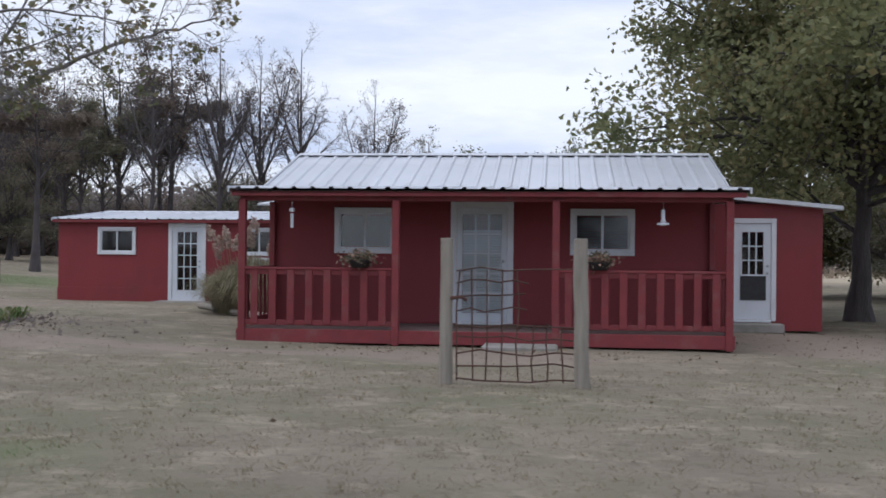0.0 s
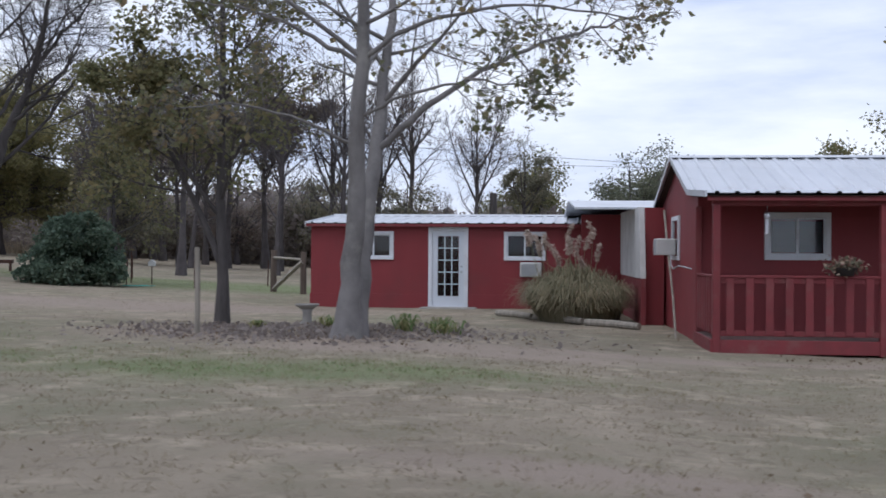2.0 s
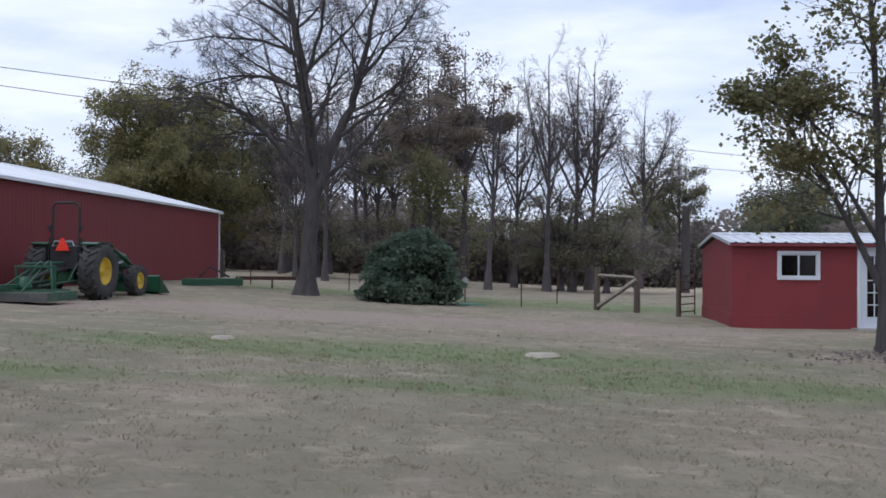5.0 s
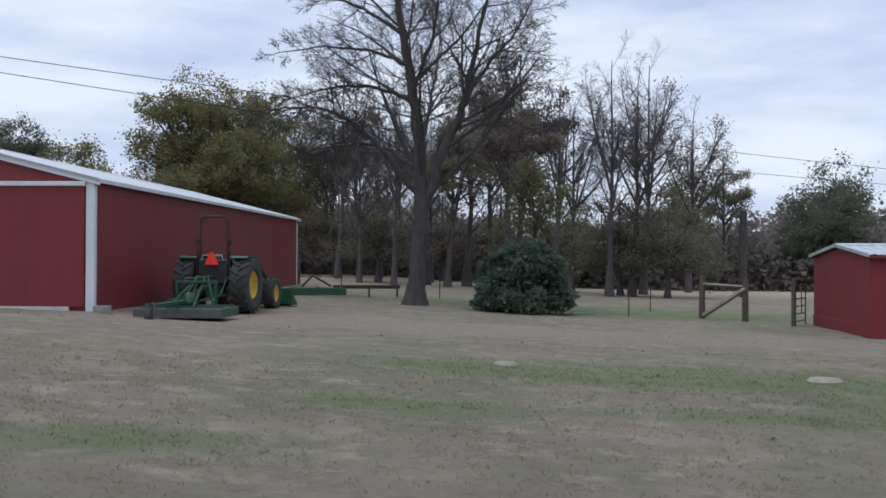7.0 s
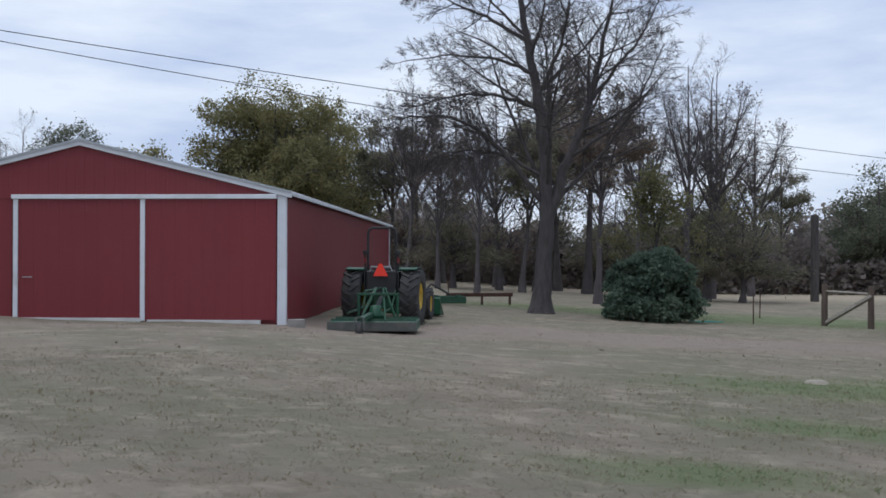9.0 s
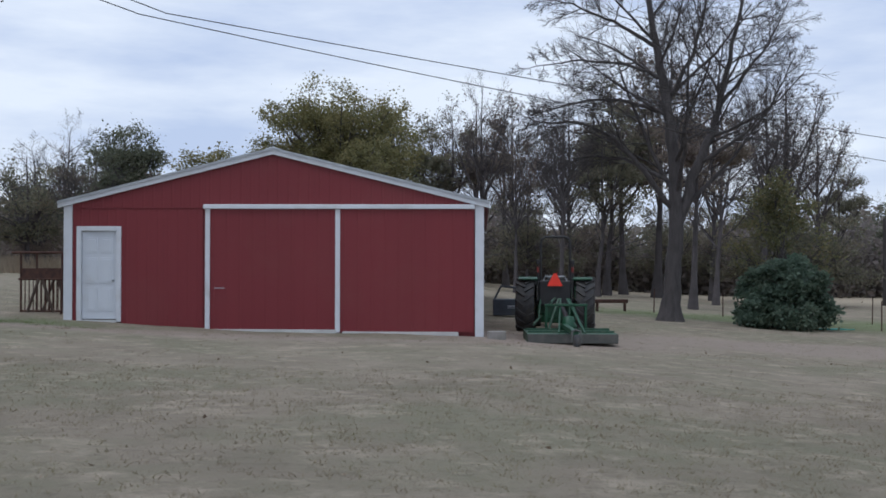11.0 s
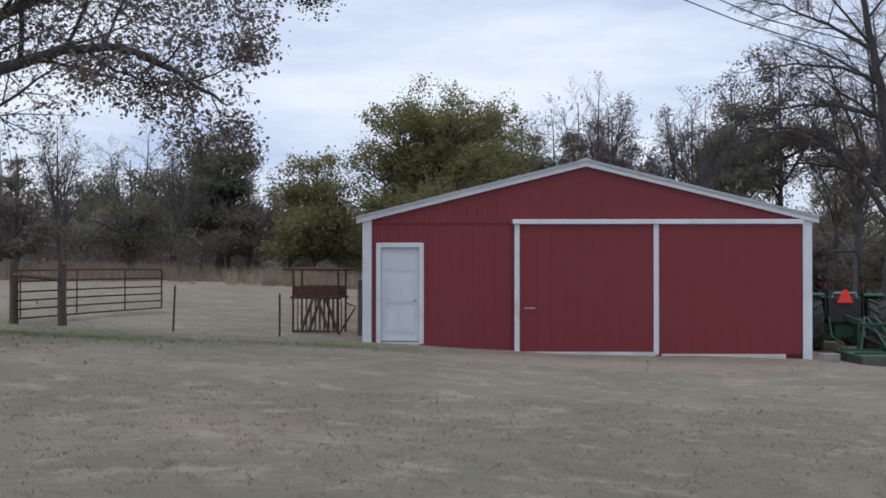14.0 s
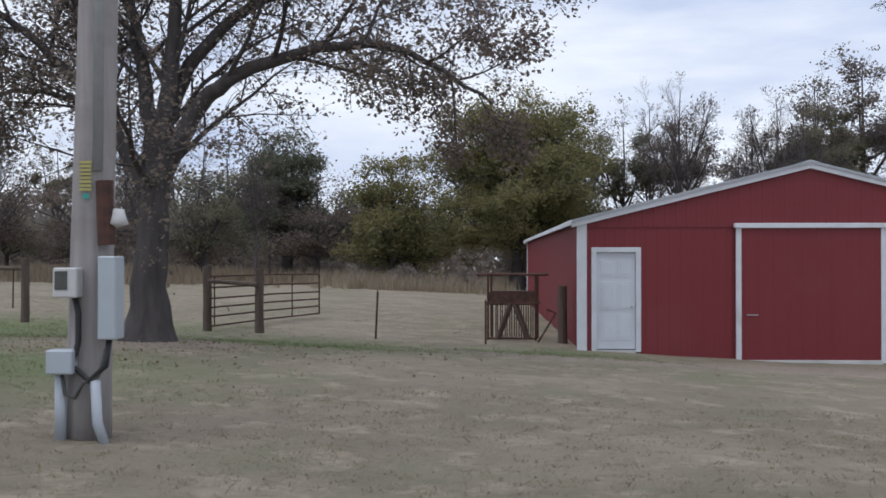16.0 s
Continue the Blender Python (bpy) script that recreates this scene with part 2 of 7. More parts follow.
BLIND = surf("white_blind", (0.60, 0.62, 0.66), (0.55, 0.57, 0.60), 3, 0.7, bump=0.05)
# darkened copy of the white blind: dimness behind the panes is in the colour
BLIND_DIM = surf("dimmed_blind", (0.12, 0.122, 0.135), (0.10, 0.102, 0.115), 3, 0.7, bump=0.05)
MAT_BROWN = surf("brown_doormat", (0.16, 0.11, 0.08), (0.11, 0.08, 0.06), 20, 0.95, bump=0.6)

# glass tinted dark: the dimness of the rooms is put into its colour
GLASS = bpy.data.materials.new("window_glass")
GLASS.use_nodes = True
gp = GLASS.node_tree.nodes["Principled BSDF"]
gp.inputs["Base Color"].default_value = (0.30, 0.32, 0.35, 1)
gp.inputs["Roughness"].default_value, gp.inputs["Transmission Weight"].default_value, gp.inputs["IOR"].default_value = 0.03, 1.0, 1.45

CLEAR = GLASS.copy()
CLEAR.name = "clear_door_glass"
CLEAR.node_tree.nodes["Principled BSDF"].inputs["Base Color"].default_value = (0.85, 0.9, 0.92, 1)


# ---- mesh building ----
class Shape:
    """Collects corners and faces of one mesh."""

    def __init__(self):
        self.v, self.f = [], []

    def box(self, x0, x1, y0, y1, z0, z1, m=None):
        k = len(self.v)
        c = [(x0, y0, z0), (x1, y0, z0), (x1, y1, z0), (x0, y1, z0), (x0, y0, z1), (x1, y0, z1), (x1, y1, z1), (x0, y1, z1)]
        self.v += [tuple(m @ Vector(p)) for p in c] if m else c
        self.f += [tuple(k + i for i in q) for q in ((3, 2, 1, 0), (4, 5, 6, 7), (0, 1, 5, 4), (1, 2, 6, 5), (2, 3, 7, 6), (3, 0, 4, 7))]
        return self

    def prism(self, ring, axis_vec):
        """A closed flat outline swept along a vector."""
        k, n = len(self.v), len(ring)
        self.v += [tuple(p) for p in ring] + [tuple(Vector(p) + Vector(axis_vec)) for p in ring]
        self.f += [tuple(k + n - 1 - i for i in range(n)), tuple(k + n + i for i in range(n))]
        self.f += [(k + i, k + (i + 1) % n, k + n + (i + 1) % n, k + n + i) for i in range(n)]
        return self

    def tube(self, pts, radii, n=8):
        pts = [Vector(p) for p in pts]
        if not hasattr(radii, "__len__"):
            radii = [radii] * len(pts)
        k = len(self.v)
        for i, p in enumerate(pts):
            d = (pts[min(i + 1, len(pts) - 1)] - pts[max(i - 1, 0)]).normalized()
            u = d.cross(Vector((0.31, 0.95, 0.07)) if abs(d.y) < 0.9 else Vector((1, 0, 0))).normalized()
            w = d.cross(u)
            for j in range(n):
                a = 2 * math.pi * j / n
                self.v.append(tuple(p + (u * math.cos(a) + w * math.sin(a)) * radii[i]))
        for i in range(len(pts) - 1):
            for j in range(n):
                self.f.append((k + i * n + j, k + i * n + (j + 1) % n, k + (i + 1) * n + (j + 1) % n, k + (i + 1) * n + j))
        self.f += [tuple(k + n - 1 - j for j in range(n)), tuple(k + (len(pts) - 1) * n + j for j in range(n))]
        return self

    def lathe(self, profile, n=24, m=None):
        """A closed profile of (radius, height) turned about z, or about m's z."""
        k, q = len(self.v), len(profile)
        for j in range(n):
            a = 2 * math.pi * j / n
            for r, z in profile:
                p = Vector((r * math.cos(a), r * math.sin(a), z))
                self.v.append(tuple(m @ p if m else p))
        for j in range(n):
            for i in range(q - 1):
                self.f.append((k + j * q + i, k + ((j + 1) % n) * q + i, k + ((j + 1) % n) * q + i + 1, k + j * q + i + 1))
        return self

    def mesh(self, name, smooth=False, bevel=0.0):
        weld = "front_wall" in name
        me = bpy.data.meshes.new(name)
        me.from_pydata(self.v, [], self.f)
        bm = bmesh.new()
        bm.from_mesh(me)
        if bevel:
            es = [e for e in bm.edges if len(e.link_faces) == 2 and e.calc_face_angle(0) > 0.6]
            bmesh.ops.bevel(bm, geom=es, offset=bevel, segments=1, affect="EDGES", clamp_overlap=True)
        if weld:
            bmesh.ops.remove_doubles(bm, verts=bm.verts, dist=0.0005)
        bmesh.ops.recalc_face_normals(bm, faces=bm.faces)
        bm.to_mesh(me)
        bm.free()
        if smooth:
            me.polygons.foreach_set("use_smooth", [True] * len(me.polygons))
        return me


def thing(name, loc, label, category, rz=0.0, group="", kind=""):
    ob = new(name)
    ob.matrix_basis = pose(*loc, 0, 0, rz)
    return tagged(ob, label, category, group, kind)


def part(name, shape, material, parent, label="", smooth=False, bevel=0.0, at=None):
    me = shape if isinstance(shape, bpy.types.Mesh) else shape.mesh(name, smooth, bevel)
    if not me.materials:
        me.materials.append(material)
    ob = new(name, me)
    ob.parent = parent
    if at is not None:
        ob.matrix_basis = at
    return tagged(ob, label)


def solid(name, shape, material, label, category, smooth=False, bevel=0.0, loc=None, rz=0.0, group="", kind=""):
    """A thing that is one mesh."""
    me = shape if isinstance(shape, bpy.types.Mesh) else shape.mesh(name, smooth, bevel)
    if not me.materials:
        me.materials.append(material)
    ob = new(name, me)
    if loc:
        ob.matrix_basis = pose(*loc, 0, 0, rz)
    return tagged(ob, label, category, group, kind)


def fast_mesh(name, verts, faces, material):
    """A mesh from arrays; faces all have the same number of corners."""
    me = bpy.data.meshes.new(name)
    verts, faces = np.asarray(verts, np.float32), np.asarray(faces, np.int32)
    n, c = faces.shape
    me.vertices.add(len(verts))
    me.vertices.foreach_set("co", verts.ravel())
    me.loops.add(n * c)
    me.loops.foreach_set("vertex_index", faces.ravel())
    me.polygons.add(n)
    me.polygons.foreach_set("loop_start", np.arange(0, n * c, c, dtype=np.int32))
    me.update(calc_edges=True)
    me.materials.append(material)
    return me


def wall_cells(sh, x0, x1, z0, z1, y0, y1, holes):
    """A wall slab along x with rectangular openings right through it."""
    xs = sorted({x0, x1, *[h[0] for h in holes], *[h[1] for h in holes]})
    zs = sorted({z0, z1, *[h[2] for h in holes], *[h[3] for h in holes]})
    for a, b in zip(xs, xs[1:]):
        run = None
        for c, d in zip(zs, zs[1:]):
            hole = any(h[0] <= a and b <= h[1] and h[2] <= c and d <= h[3] for h in holes)
            if not hole:
                run = (run[0], d) if run else (c, d)
            if (hole or d == zs[-1]) and run:
                sh.box(a, b, y0, y1, run[0], run[1])
                run = None
    return sh


def rib_sheet(width, top, low, pitch=0.33, rib=0.03, flat=0.05, thick=0.006):
    """One roof sheet: from its top edge line (y, z) to its low edge line, with raised ribs along the slope."""
    prof = []
    n = max(1, round(width / pitch))
    p = width / n
    for i in range(n):
        c = (i + 0.5) * p
        prof += [(i * p + 0.001, 0), (c - flat, 0), (c - flat * 0.45, rib), (c + flat * 0.45, rib), (c + flat, 0)]
    prof.append((width - 0.001, 0))
    sh = Shape()
    lines = [top] + low
    nrm = []
    for i in range(len(lines)):
        a, b = lines[max(i - 1, 0)], lines[min(i + 1, len(lines) - 1)]
        dy, dz = b[0] - a[0], b[1] - a[1]
        q = math.hypot(dy, dz)
        s = 1 if dy < 0 else -1
        nrm.append((s * dz / q, -s * dy / q))
    for (y, z), (ny, nz) in zip(lines, nrm):
        for x, h in prof:
            sh.v.append((x, y + ny * h, z + nz * h))
    for (y, z), (ny, nz) in zip(lines, nrm):
        for x, h in prof:
            sh.v.append((x, y + ny * (h - thick), z + nz * (h - thick)))
    m, L = len(prof), len(lines)
    off = m * L
    for r in range(L - 1):
        for i in range(m - 1):
            a = r * m + i
            sh.f.append((a, a + 1, a + m + 1, a + m))
            sh.f.append((off + a + m, off + a + m + 1, off + a + 1, off + a))
    for i in range(m - 1):
        e = (L - 1) * m + i
        sh.f.append((e, e + 1, off + e + 1, off + e))
    return sh


def roof_sheets(parent, x0, x1, top, low, sheet=0.99, material=None, name="roof_panel"):
    n = max(1, round((x1 - x0) / sheet))
    w = (x1 - x0) / n
    me = rib_sheet(w, top, low).mesh(name)
    for i in range(n):
        part(name, me, material or ROOF_METAL, parent, at=pose(x0 + i * w, 0, 0.002 * (i % 2)))


def window(parent, x0, x1, z0, z1, y, trim=0.09, blind=False, vertical_split=True):
    """A slider window in a wall that faces -y: trim boards, sash, mullion and two panes."""
    w = new("window")
    w.parent = parent
    f = Shape()
    f.box(x0, x1, y - 0.035, y + 0.03, z1 - trim, z1).box(x0, x1, y - 0.04, y + 0.03, z0, z0 + trim)
    f.box(x0, x0 + trim, y - 0.035, y + 0.03, z0 + trim, z1 - trim).box(x1 - trim, x1, y - 0.035, y + 0.03, z0 + trim, z1 - trim)
    part("window_frame", f, WHITE_TRIM, w, bevel=0.006)
    a, b, c, d = x0 + trim, x1 - trim, z0 + trim, z1 - trim
    s = Shape()
    s.box(a, b, y - 0.005, y + 0.045, d - 0.03, d - 0.001).box(a, b, y - 0.005, y + 0.045, c + 0.001, c + 0.03)
    s.box(a, a + 0.03, y - 0.005, y + 0.045, c + 0.03, d - 0.03).box(b - 0.03, b, y - 0.005, y + 0.045, c + 0.03, d - 0.03)
    mid = (a + b) / 2
    s.box(mid - 0.022, mid + 0.022, y - 0.008, y + 0.045, c + 0.03, d - 0.03)
    part("sash", s, WHITE_TRIM, w)
    for p, q in ((a + 0.03, mid - 0.022), (mid + 0.022, b - 0.03)):
        pane = part("pane", Shape().box(p, q, y + 0.018, y + 0.024, c + 0.03, d - 0.03), CLEAR if blind else GLASS, w)
        pane.visible_shadow = False
    if blind:
        bl = Shape()
        k = int((d - c - 0.08) / 0.05)
        for i in range(k):
            z = c + 0.05 + i * 0.05
            bl.box(a + 0.035, b - 0.035, y + 0.075, y + 0.08, z, z + 0.04)
        part("blind", bl, BLIND_DIM, w, "lowered slatted blind with dimness put into its colour")
    return w


def lite_door(parent, x0, x1, z0, z1, y, cols, rows, gz0, gz1, trim=0.11, blind=False, margin=0.15):
    """A white door with a grid of panes between gz0 and gz1, in trim, in a wall that faces -y."""
    t = Shape()
    t.box(x0, x0 + trim, y - 0.035, y + 0.06, z0, z1).box(x1 - trim, x1, y - 0.035, y + 0.06, z0, z1)
    t.box(x0 + trim, x1 - trim, y - 0.035, y + 0.06, z1 - trim, z1).box(x0 + trim, x1 - trim, y - 0.06, y + 0.06, z0 - 0.03, z0 + 0.02)
    part("door_trim", t, WHITE_TRIM, parent, bevel=0.006)
    a, b, c, d = x0 + trim + 0.004, x1 - trim - 0.004, z0 + 0.025, z1 - trim - 0.004
    dr = new("door")
    dr.parent = parent
    ga, gb = a + margin, b - margin
    s = Shape()
    s.box(a, ga, y, y + 0.045, c, d).box(gb, b, y, y + 0.045, c, d).box(ga, gb, y, y + 0.045, gz1, d).box(ga, gb, y, y + 0.045, c, gz0)
    s.box(ga - 0.03, gb + 0.03, y - 0.012, y, gz1, gz1 + 0.03).box(ga - 0.03, gb + 0.03, y - 0.012, y, gz0 - 0.03, gz0)
    s.box(ga - 0.03, ga, y - 0.012, y, gz0, gz1).box(gb, gb + 0.03, y - 0.012, y, gz0, gz1)
    part("door_leaf", s, WHITE_DOOR, dr)
    g = Shape()
    for i in range(1, cols):
        x = ga + (gb - ga) * i / cols
        g.box(x - 0.014, x + 0.014, y + 0.004, y + 0.036, gz0, gz1)
    for i in range(1, rows):
        z = gz0 + (gz1 - gz0) * i / rows
        for j in range(cols):
            p, q = ga + (gb - ga) * j / cols + 0.015, ga + (gb - ga) * (j + 1) / cols - 0.015
            g.box(p, q, y + 0.006, y + 0.034, z - 0.014, z + 0.014)
    part("muntins", g, WHITE_DOOR, dr)
    for i in range(rows):
        for j in range(cols):
            p, q = ga + (gb - ga) * j / cols + 0.015, ga + (gb - ga) * (j + 1) / cols - 0.015
            e, h = gz0 + (gz1 - gz0) * i / rows + 0.015, gz0 + (gz1 - gz0) * (i + 1) / rows - 0.015
            part("pane", Shape().box(p, q, y + 0.018, y + 0.022, e, h), CLEAR if blind else GLASS, dr).visible_shadow = False
    if blind:
        bl = Shape()
        z = gz0 + 0.01
        while z < gz0 + (gz1 - gz0) * blind:
            bl.box(ga + 0.005, gb - 0.005, y + 0.048, y + 0.052, z, z + 0.046)
            z += 0.05
        part("blind", bl, BLIND, dr, "lowered pale blind behind the panes")
    hd = Shape().lathe([(0.0, 0.06), (0.022, 0.055), (0.028, 0.035), (0.012, 0.02), (0.026, 0.006), (0.026, 0.0)], 12,
                       Matrix.Translation((b - 0.07, y, z0 + 0.98)) @ pose(0, 0, 0, 90))
    hd.lathe([(0.0, 0.02), (0.026, 0.015), (0.028, 0.0)], 12, Matrix.Translation((b - 0.07, y, z0 + 1.13)) @ pose(0, 0, 0, 90))
    part("door_handle", hd, GALV, dr, "metal knob and deadbolt", smooth=True)
    return dr


# ---- ground ----
GX = [-400, -90, -54, -45.5, -42.5, -39.4, -36, -29.5, -23, -17, -8, 2, 60, 400]
GZ = [1.3, 1.3, 0.66, 0.29, 0.1, 0.0, 0.0, -0.42, -0.75, -0.98, -1.0, -1.08, -1.2, -1.2]
GREENS = [(-22.5, 18.1, 3.6, 1.6), (-19.5, 15.5, 3.4, 1.2), (-26, 17.2, 2.6, 1.2), (-23.5, 13.7, 2.0, 0.5), (-27.5, 13.3, 1.5, 0.6), (-12.5, 14.6, 2.8, 1),
          (-6.5, 9.6, 0.9, 0.5), (-20, 45.0, 7, 4), (-27, 46.0, 6, 3), (-55, 17.7, 3, 2), (-51, 24.6, 2.5, 2), (-60, 26.4, 6, 5),
          (-46.2, 25.5, 1.6, 1.6), (-29.5, 10.3, 1.2, 0.5)]
DIRTS = [(-13.6, 20.2, 2.7, 1.9), (-11.2, 17.6, 3.2, 0.8), (-6.5, 18.6, 5.5, 0.35), (-3.2, 18.6, 1.8, 1.0), (3.3, 22.5, 2.4, 3.0), (-40.5, 24.0, 8.0, 1.8),
         (-34.2, 27.5, 3.0, 3.0), (-9.4, 9.3, 2.0, 0.35), (-17.0, 9.6, 2.2, 0.35), (-28, 30, 7, 2.2), (-20, 31, 5, 2), (-53.4, 22.4, 1.6, 1.2)]


def soft_g(x):
    s = 0
    for d, w in ((-2.4, 1), (-1.2, 2), (0, 3), (1.2, 2), (2.4, 1)):
        s = s + w * np.interp(np.asarray(x) + d, GX, GZ)
    return s / 9


def rise(t):
    t = np.clip(t, 0, 1)
    return t * t * (3 - 2 * t)


def lumps(x, y):
    """Small unevenness, and the lawn's slight swell on the camera's side of the yard."""
    return 0.24 * rise((27 - y) / 6) * rise((-6.5 - x) / 5) * np.maximum(rise((x + 50) / 5), rise((y - 9) / 10)) + 0.07 * rise((17.5 - y) / 4) * rise((x + 8) / 3) + 0.018 * np.sin(x * 0.9 + 1.3 * np.sin(y * 0.5)) * np.sin(y * 0.8 + 0.7) + 0.012 * np.sin(x * 2.3 + y * 1.1) * np.sin(y * 2.1 - x * 0.6) - 0.13 * np.exp(-((x + 34.0) / 1.7) ** 2 - ((y - 30.0) / 4.0) ** 2)


def ground_z(x, y):
    return float(soft_g(x) + lumps(x, y))


def spots(x, y, table):
    v = np.zeros_like(x)
    for cx, cy, rx, ry in table:
        v = np.maximum(v, np.exp(-((x - cx) / rx) ** 2 - ((y - cy) / ry) ** 2))
    return v


gxs = np.concatenate([[-4000, -1500, -600, -300, -180, -130, -100], np.arange(-85, 30.1, 0.5), [40, 60, 90, 140, 250, 500, 1200, 4000]])
gys = np.concatenate([[-4000, -1000, -300, -100, -40, -15], np.arange(-2, 56, 0.5), np.arange(56, 130, 3), [150, 200, 300, 600, 1500, 4000]])
XX, YY = np.meshgrid(gxs, gys)
ZZ = soft_g(XX) + lumps(XX, YY) * rise((110 - np.abs(XX)) / 25) * (YY < 60)
nx, ny = len(gxs), len(gys)
idx = np.arange(nx * ny).reshape(ny, nx)
quads = np.stack([idx[:-1, :-1], idx[:-1, 1:], idx[1:, 1:], idx[1:, :-1]], -1).reshape(-1, 4)
GROUND = surf("mown_dormant_lawn", (0.236, 0.202, 0.155), (0.315, 0.268, 0.208), 0.7, 0.95, bump=0.0, spec=0.1)
gn, gl = GROUND.node_tree.nodes, GROUND.node_tree.links
gpb = gn["Principled BSDF"]
base_link = gpb.inputs["Base Color"].links[0].from_socket
gtc = gn.new("ShaderNodeTexCoord")


def ground_noise(scale, detail, lo, hi):
    no = gn.new("ShaderNodeTexNoise")
    no.inputs["Scale"].default_value, no.inputs["Detail"].default_value, no.inputs["Roughness"].default_value = scale, detail, 0.7
    gl.new(gtc.outputs["Object"], no.inputs[0])
    r = gn.new("ShaderNodeMapRange")
    r.inputs["From Min"].default_value, r.inputs["From Max"].default_value = lo, hi
    gl.new(no.outputs["Fac"], r.inputs[0])
    return r.outputs[0], no.outputs["Fac"]


def ground_mix(col, fac, c, cap=1.0):
    mx = gn.new("ShaderNodeMix")
    mx.data_type = "RGBA"
    mx.inputs[7].default_value = rgb(c)
    k = gn.new("ShaderNodeMath")
    k.operation = "MULTIPLY"
    k.inputs[1].default_value = cap
    gl.new(fac, k.inputs[0])
    gl.new(k.outputs[0], mx.inputs[0])
    gl.new(col, mx.inputs[6])
    return mx.outputs[2]


def ground_mask(attr, scale, soft):
    at = gn.new("ShaderNodeAttribute")
    at.attribute_name = attr
    f, raw = ground_noise(scale, 7.0, 0.3, 0.7)
    ad = gn.new("ShaderNodeMath")
    ad.operation = "MULTIPLY_ADD"
    ad.inputs[1].default_value = 1.0
    sub = gn.new("ShaderNodeMath")
    sub.operation = "MULTIPLY"
    gl.new(at.outputs["Fac"], sub.inputs[0])
    gl.new(f, sub.inputs[1])
    gl.new(at.outputs["Fac"], ad.inputs[0])
    gl.new(sub.outputs[0], ad.inputs[2])
    r = gn.new("ShaderNodeMapRange")
    r.inputs["From Min"].default_value, r.inputs["From Max"].default_value = 0.55 - soft, 0.55 + soft
    gl.new(ad.outputs[0], r.inputs[0])
    return r.outputs[0]


col = ground_mix(base_link, ground_noise(0.3, 7.0, 0.43, 0.59)[0], (0.203, 0.199, 0.134), 0.66)
col = ground_mix(col, ground_noise(1.7, 9.0, 0.52, 0.66)[0], (0.45, 0.38, 0.295), 0.6)
col = ground_mix(col, ground_noise(4.0, 9.0, 0.54, 0.66)[0], (0.165, 0.143, 0.108), 0.55)
col = ground_mix(col, ground_mask("green", 0.8, 0.5), (0.145, 0.195, 0.085), 0.66)
col = ground_mix(col, ground_mask("dirt", 2.2, 0.35), (0.32, 0.26, 0.22), 0.75)
col = ground_mix(col, ground_mask("field", 0.15, 0.4), (0.46, 0.39, 0.29), 0.85)
col = ground_mix(col, ground_noise(22.0, 6.0, 0.56, 0.72)[0], (0.14, 0.118, 0.09), 0.32)
gl.new(col, gpb.inputs["Base Color"])
gb = gn.new("ShaderNodeBump")
gb.inputs["Strength"].default_value, gb.inputs["Distance"].default_value = 0.8, 0.05
gl.new(ground_noise(14.0, 9.0, 0.2, 0.8)[0], gb.inputs["Height"])
gl.new(gb.outputs[0], gpb.inputs["Normal"])
gme = fast_mesh("ground", np.stack([XX, YY, ZZ], -1).reshape(-1, 3), quads, GROUND)
for key, val in (("green", spots(XX, YY, GREENS)), ("dirt", spots(XX, YY, DIRTS)), ("field", np.clip((YY - 62) / 22, 0, 1) * (YY < 400))):
    at = gme.attributes.new(key, "FLOAT", "POINT")
    at.data.foreach_set("value", val.ravel().astype(np.float32))
gme.polygons.foreach_set("use_smooth", [True] * len(gme.polygons))
tagged(new("ground", gme), "mown dormant tan lawn with green patches and bare soil", "ground", kind="structure")


def blades(name, xs, ys, n_blade, height, width, material, label, spread=0.05, lean=0.5, category="grass"):
    """Tufts of thin triangular blades on the ground."""
    rng = np.random.default_rng(len(name) * 7 + n_blade)
    X = np.repeat(xs, n_blade) + rng.normal(0, spread, len(xs) * n_blade)
    Y = np.repeat(ys, n_blade) + rng.normal(0, spread, len(xs) * n_blade)
    Z = soft_g(X) + lumps(X, Y) - 0.01
    h = height * rng.uniform(0.45, 1.2, len(X))
    a = rng.uniform(0, 6.283, len(X))
    w = width * rng.uniform(0.6, 1.3, len(X))
    lx, ly = rng.normal(0, lean, len(X)) * h, rng.normal(0, lean, len(X)) * h
    v = np.empty((len(X), 3, 3))
    v[:, 0] = np.stack([X - np.cos(a) * w, Y - np.sin(a) * w, Z], -1)
    v[:, 1] = np.stack([X + np.cos(a) * w, Y + np.sin(a) * w, Z], -1)
    v[:, 2] = np.stack([X + lx, Y + ly, Z + h], -1)
    me = fast_mesh(name, v.reshape(-1, 3), np.arange(len(X) * 3).reshape(-1, 3), material)
    return tagged(new(name, me), label, category, kind="stuff")


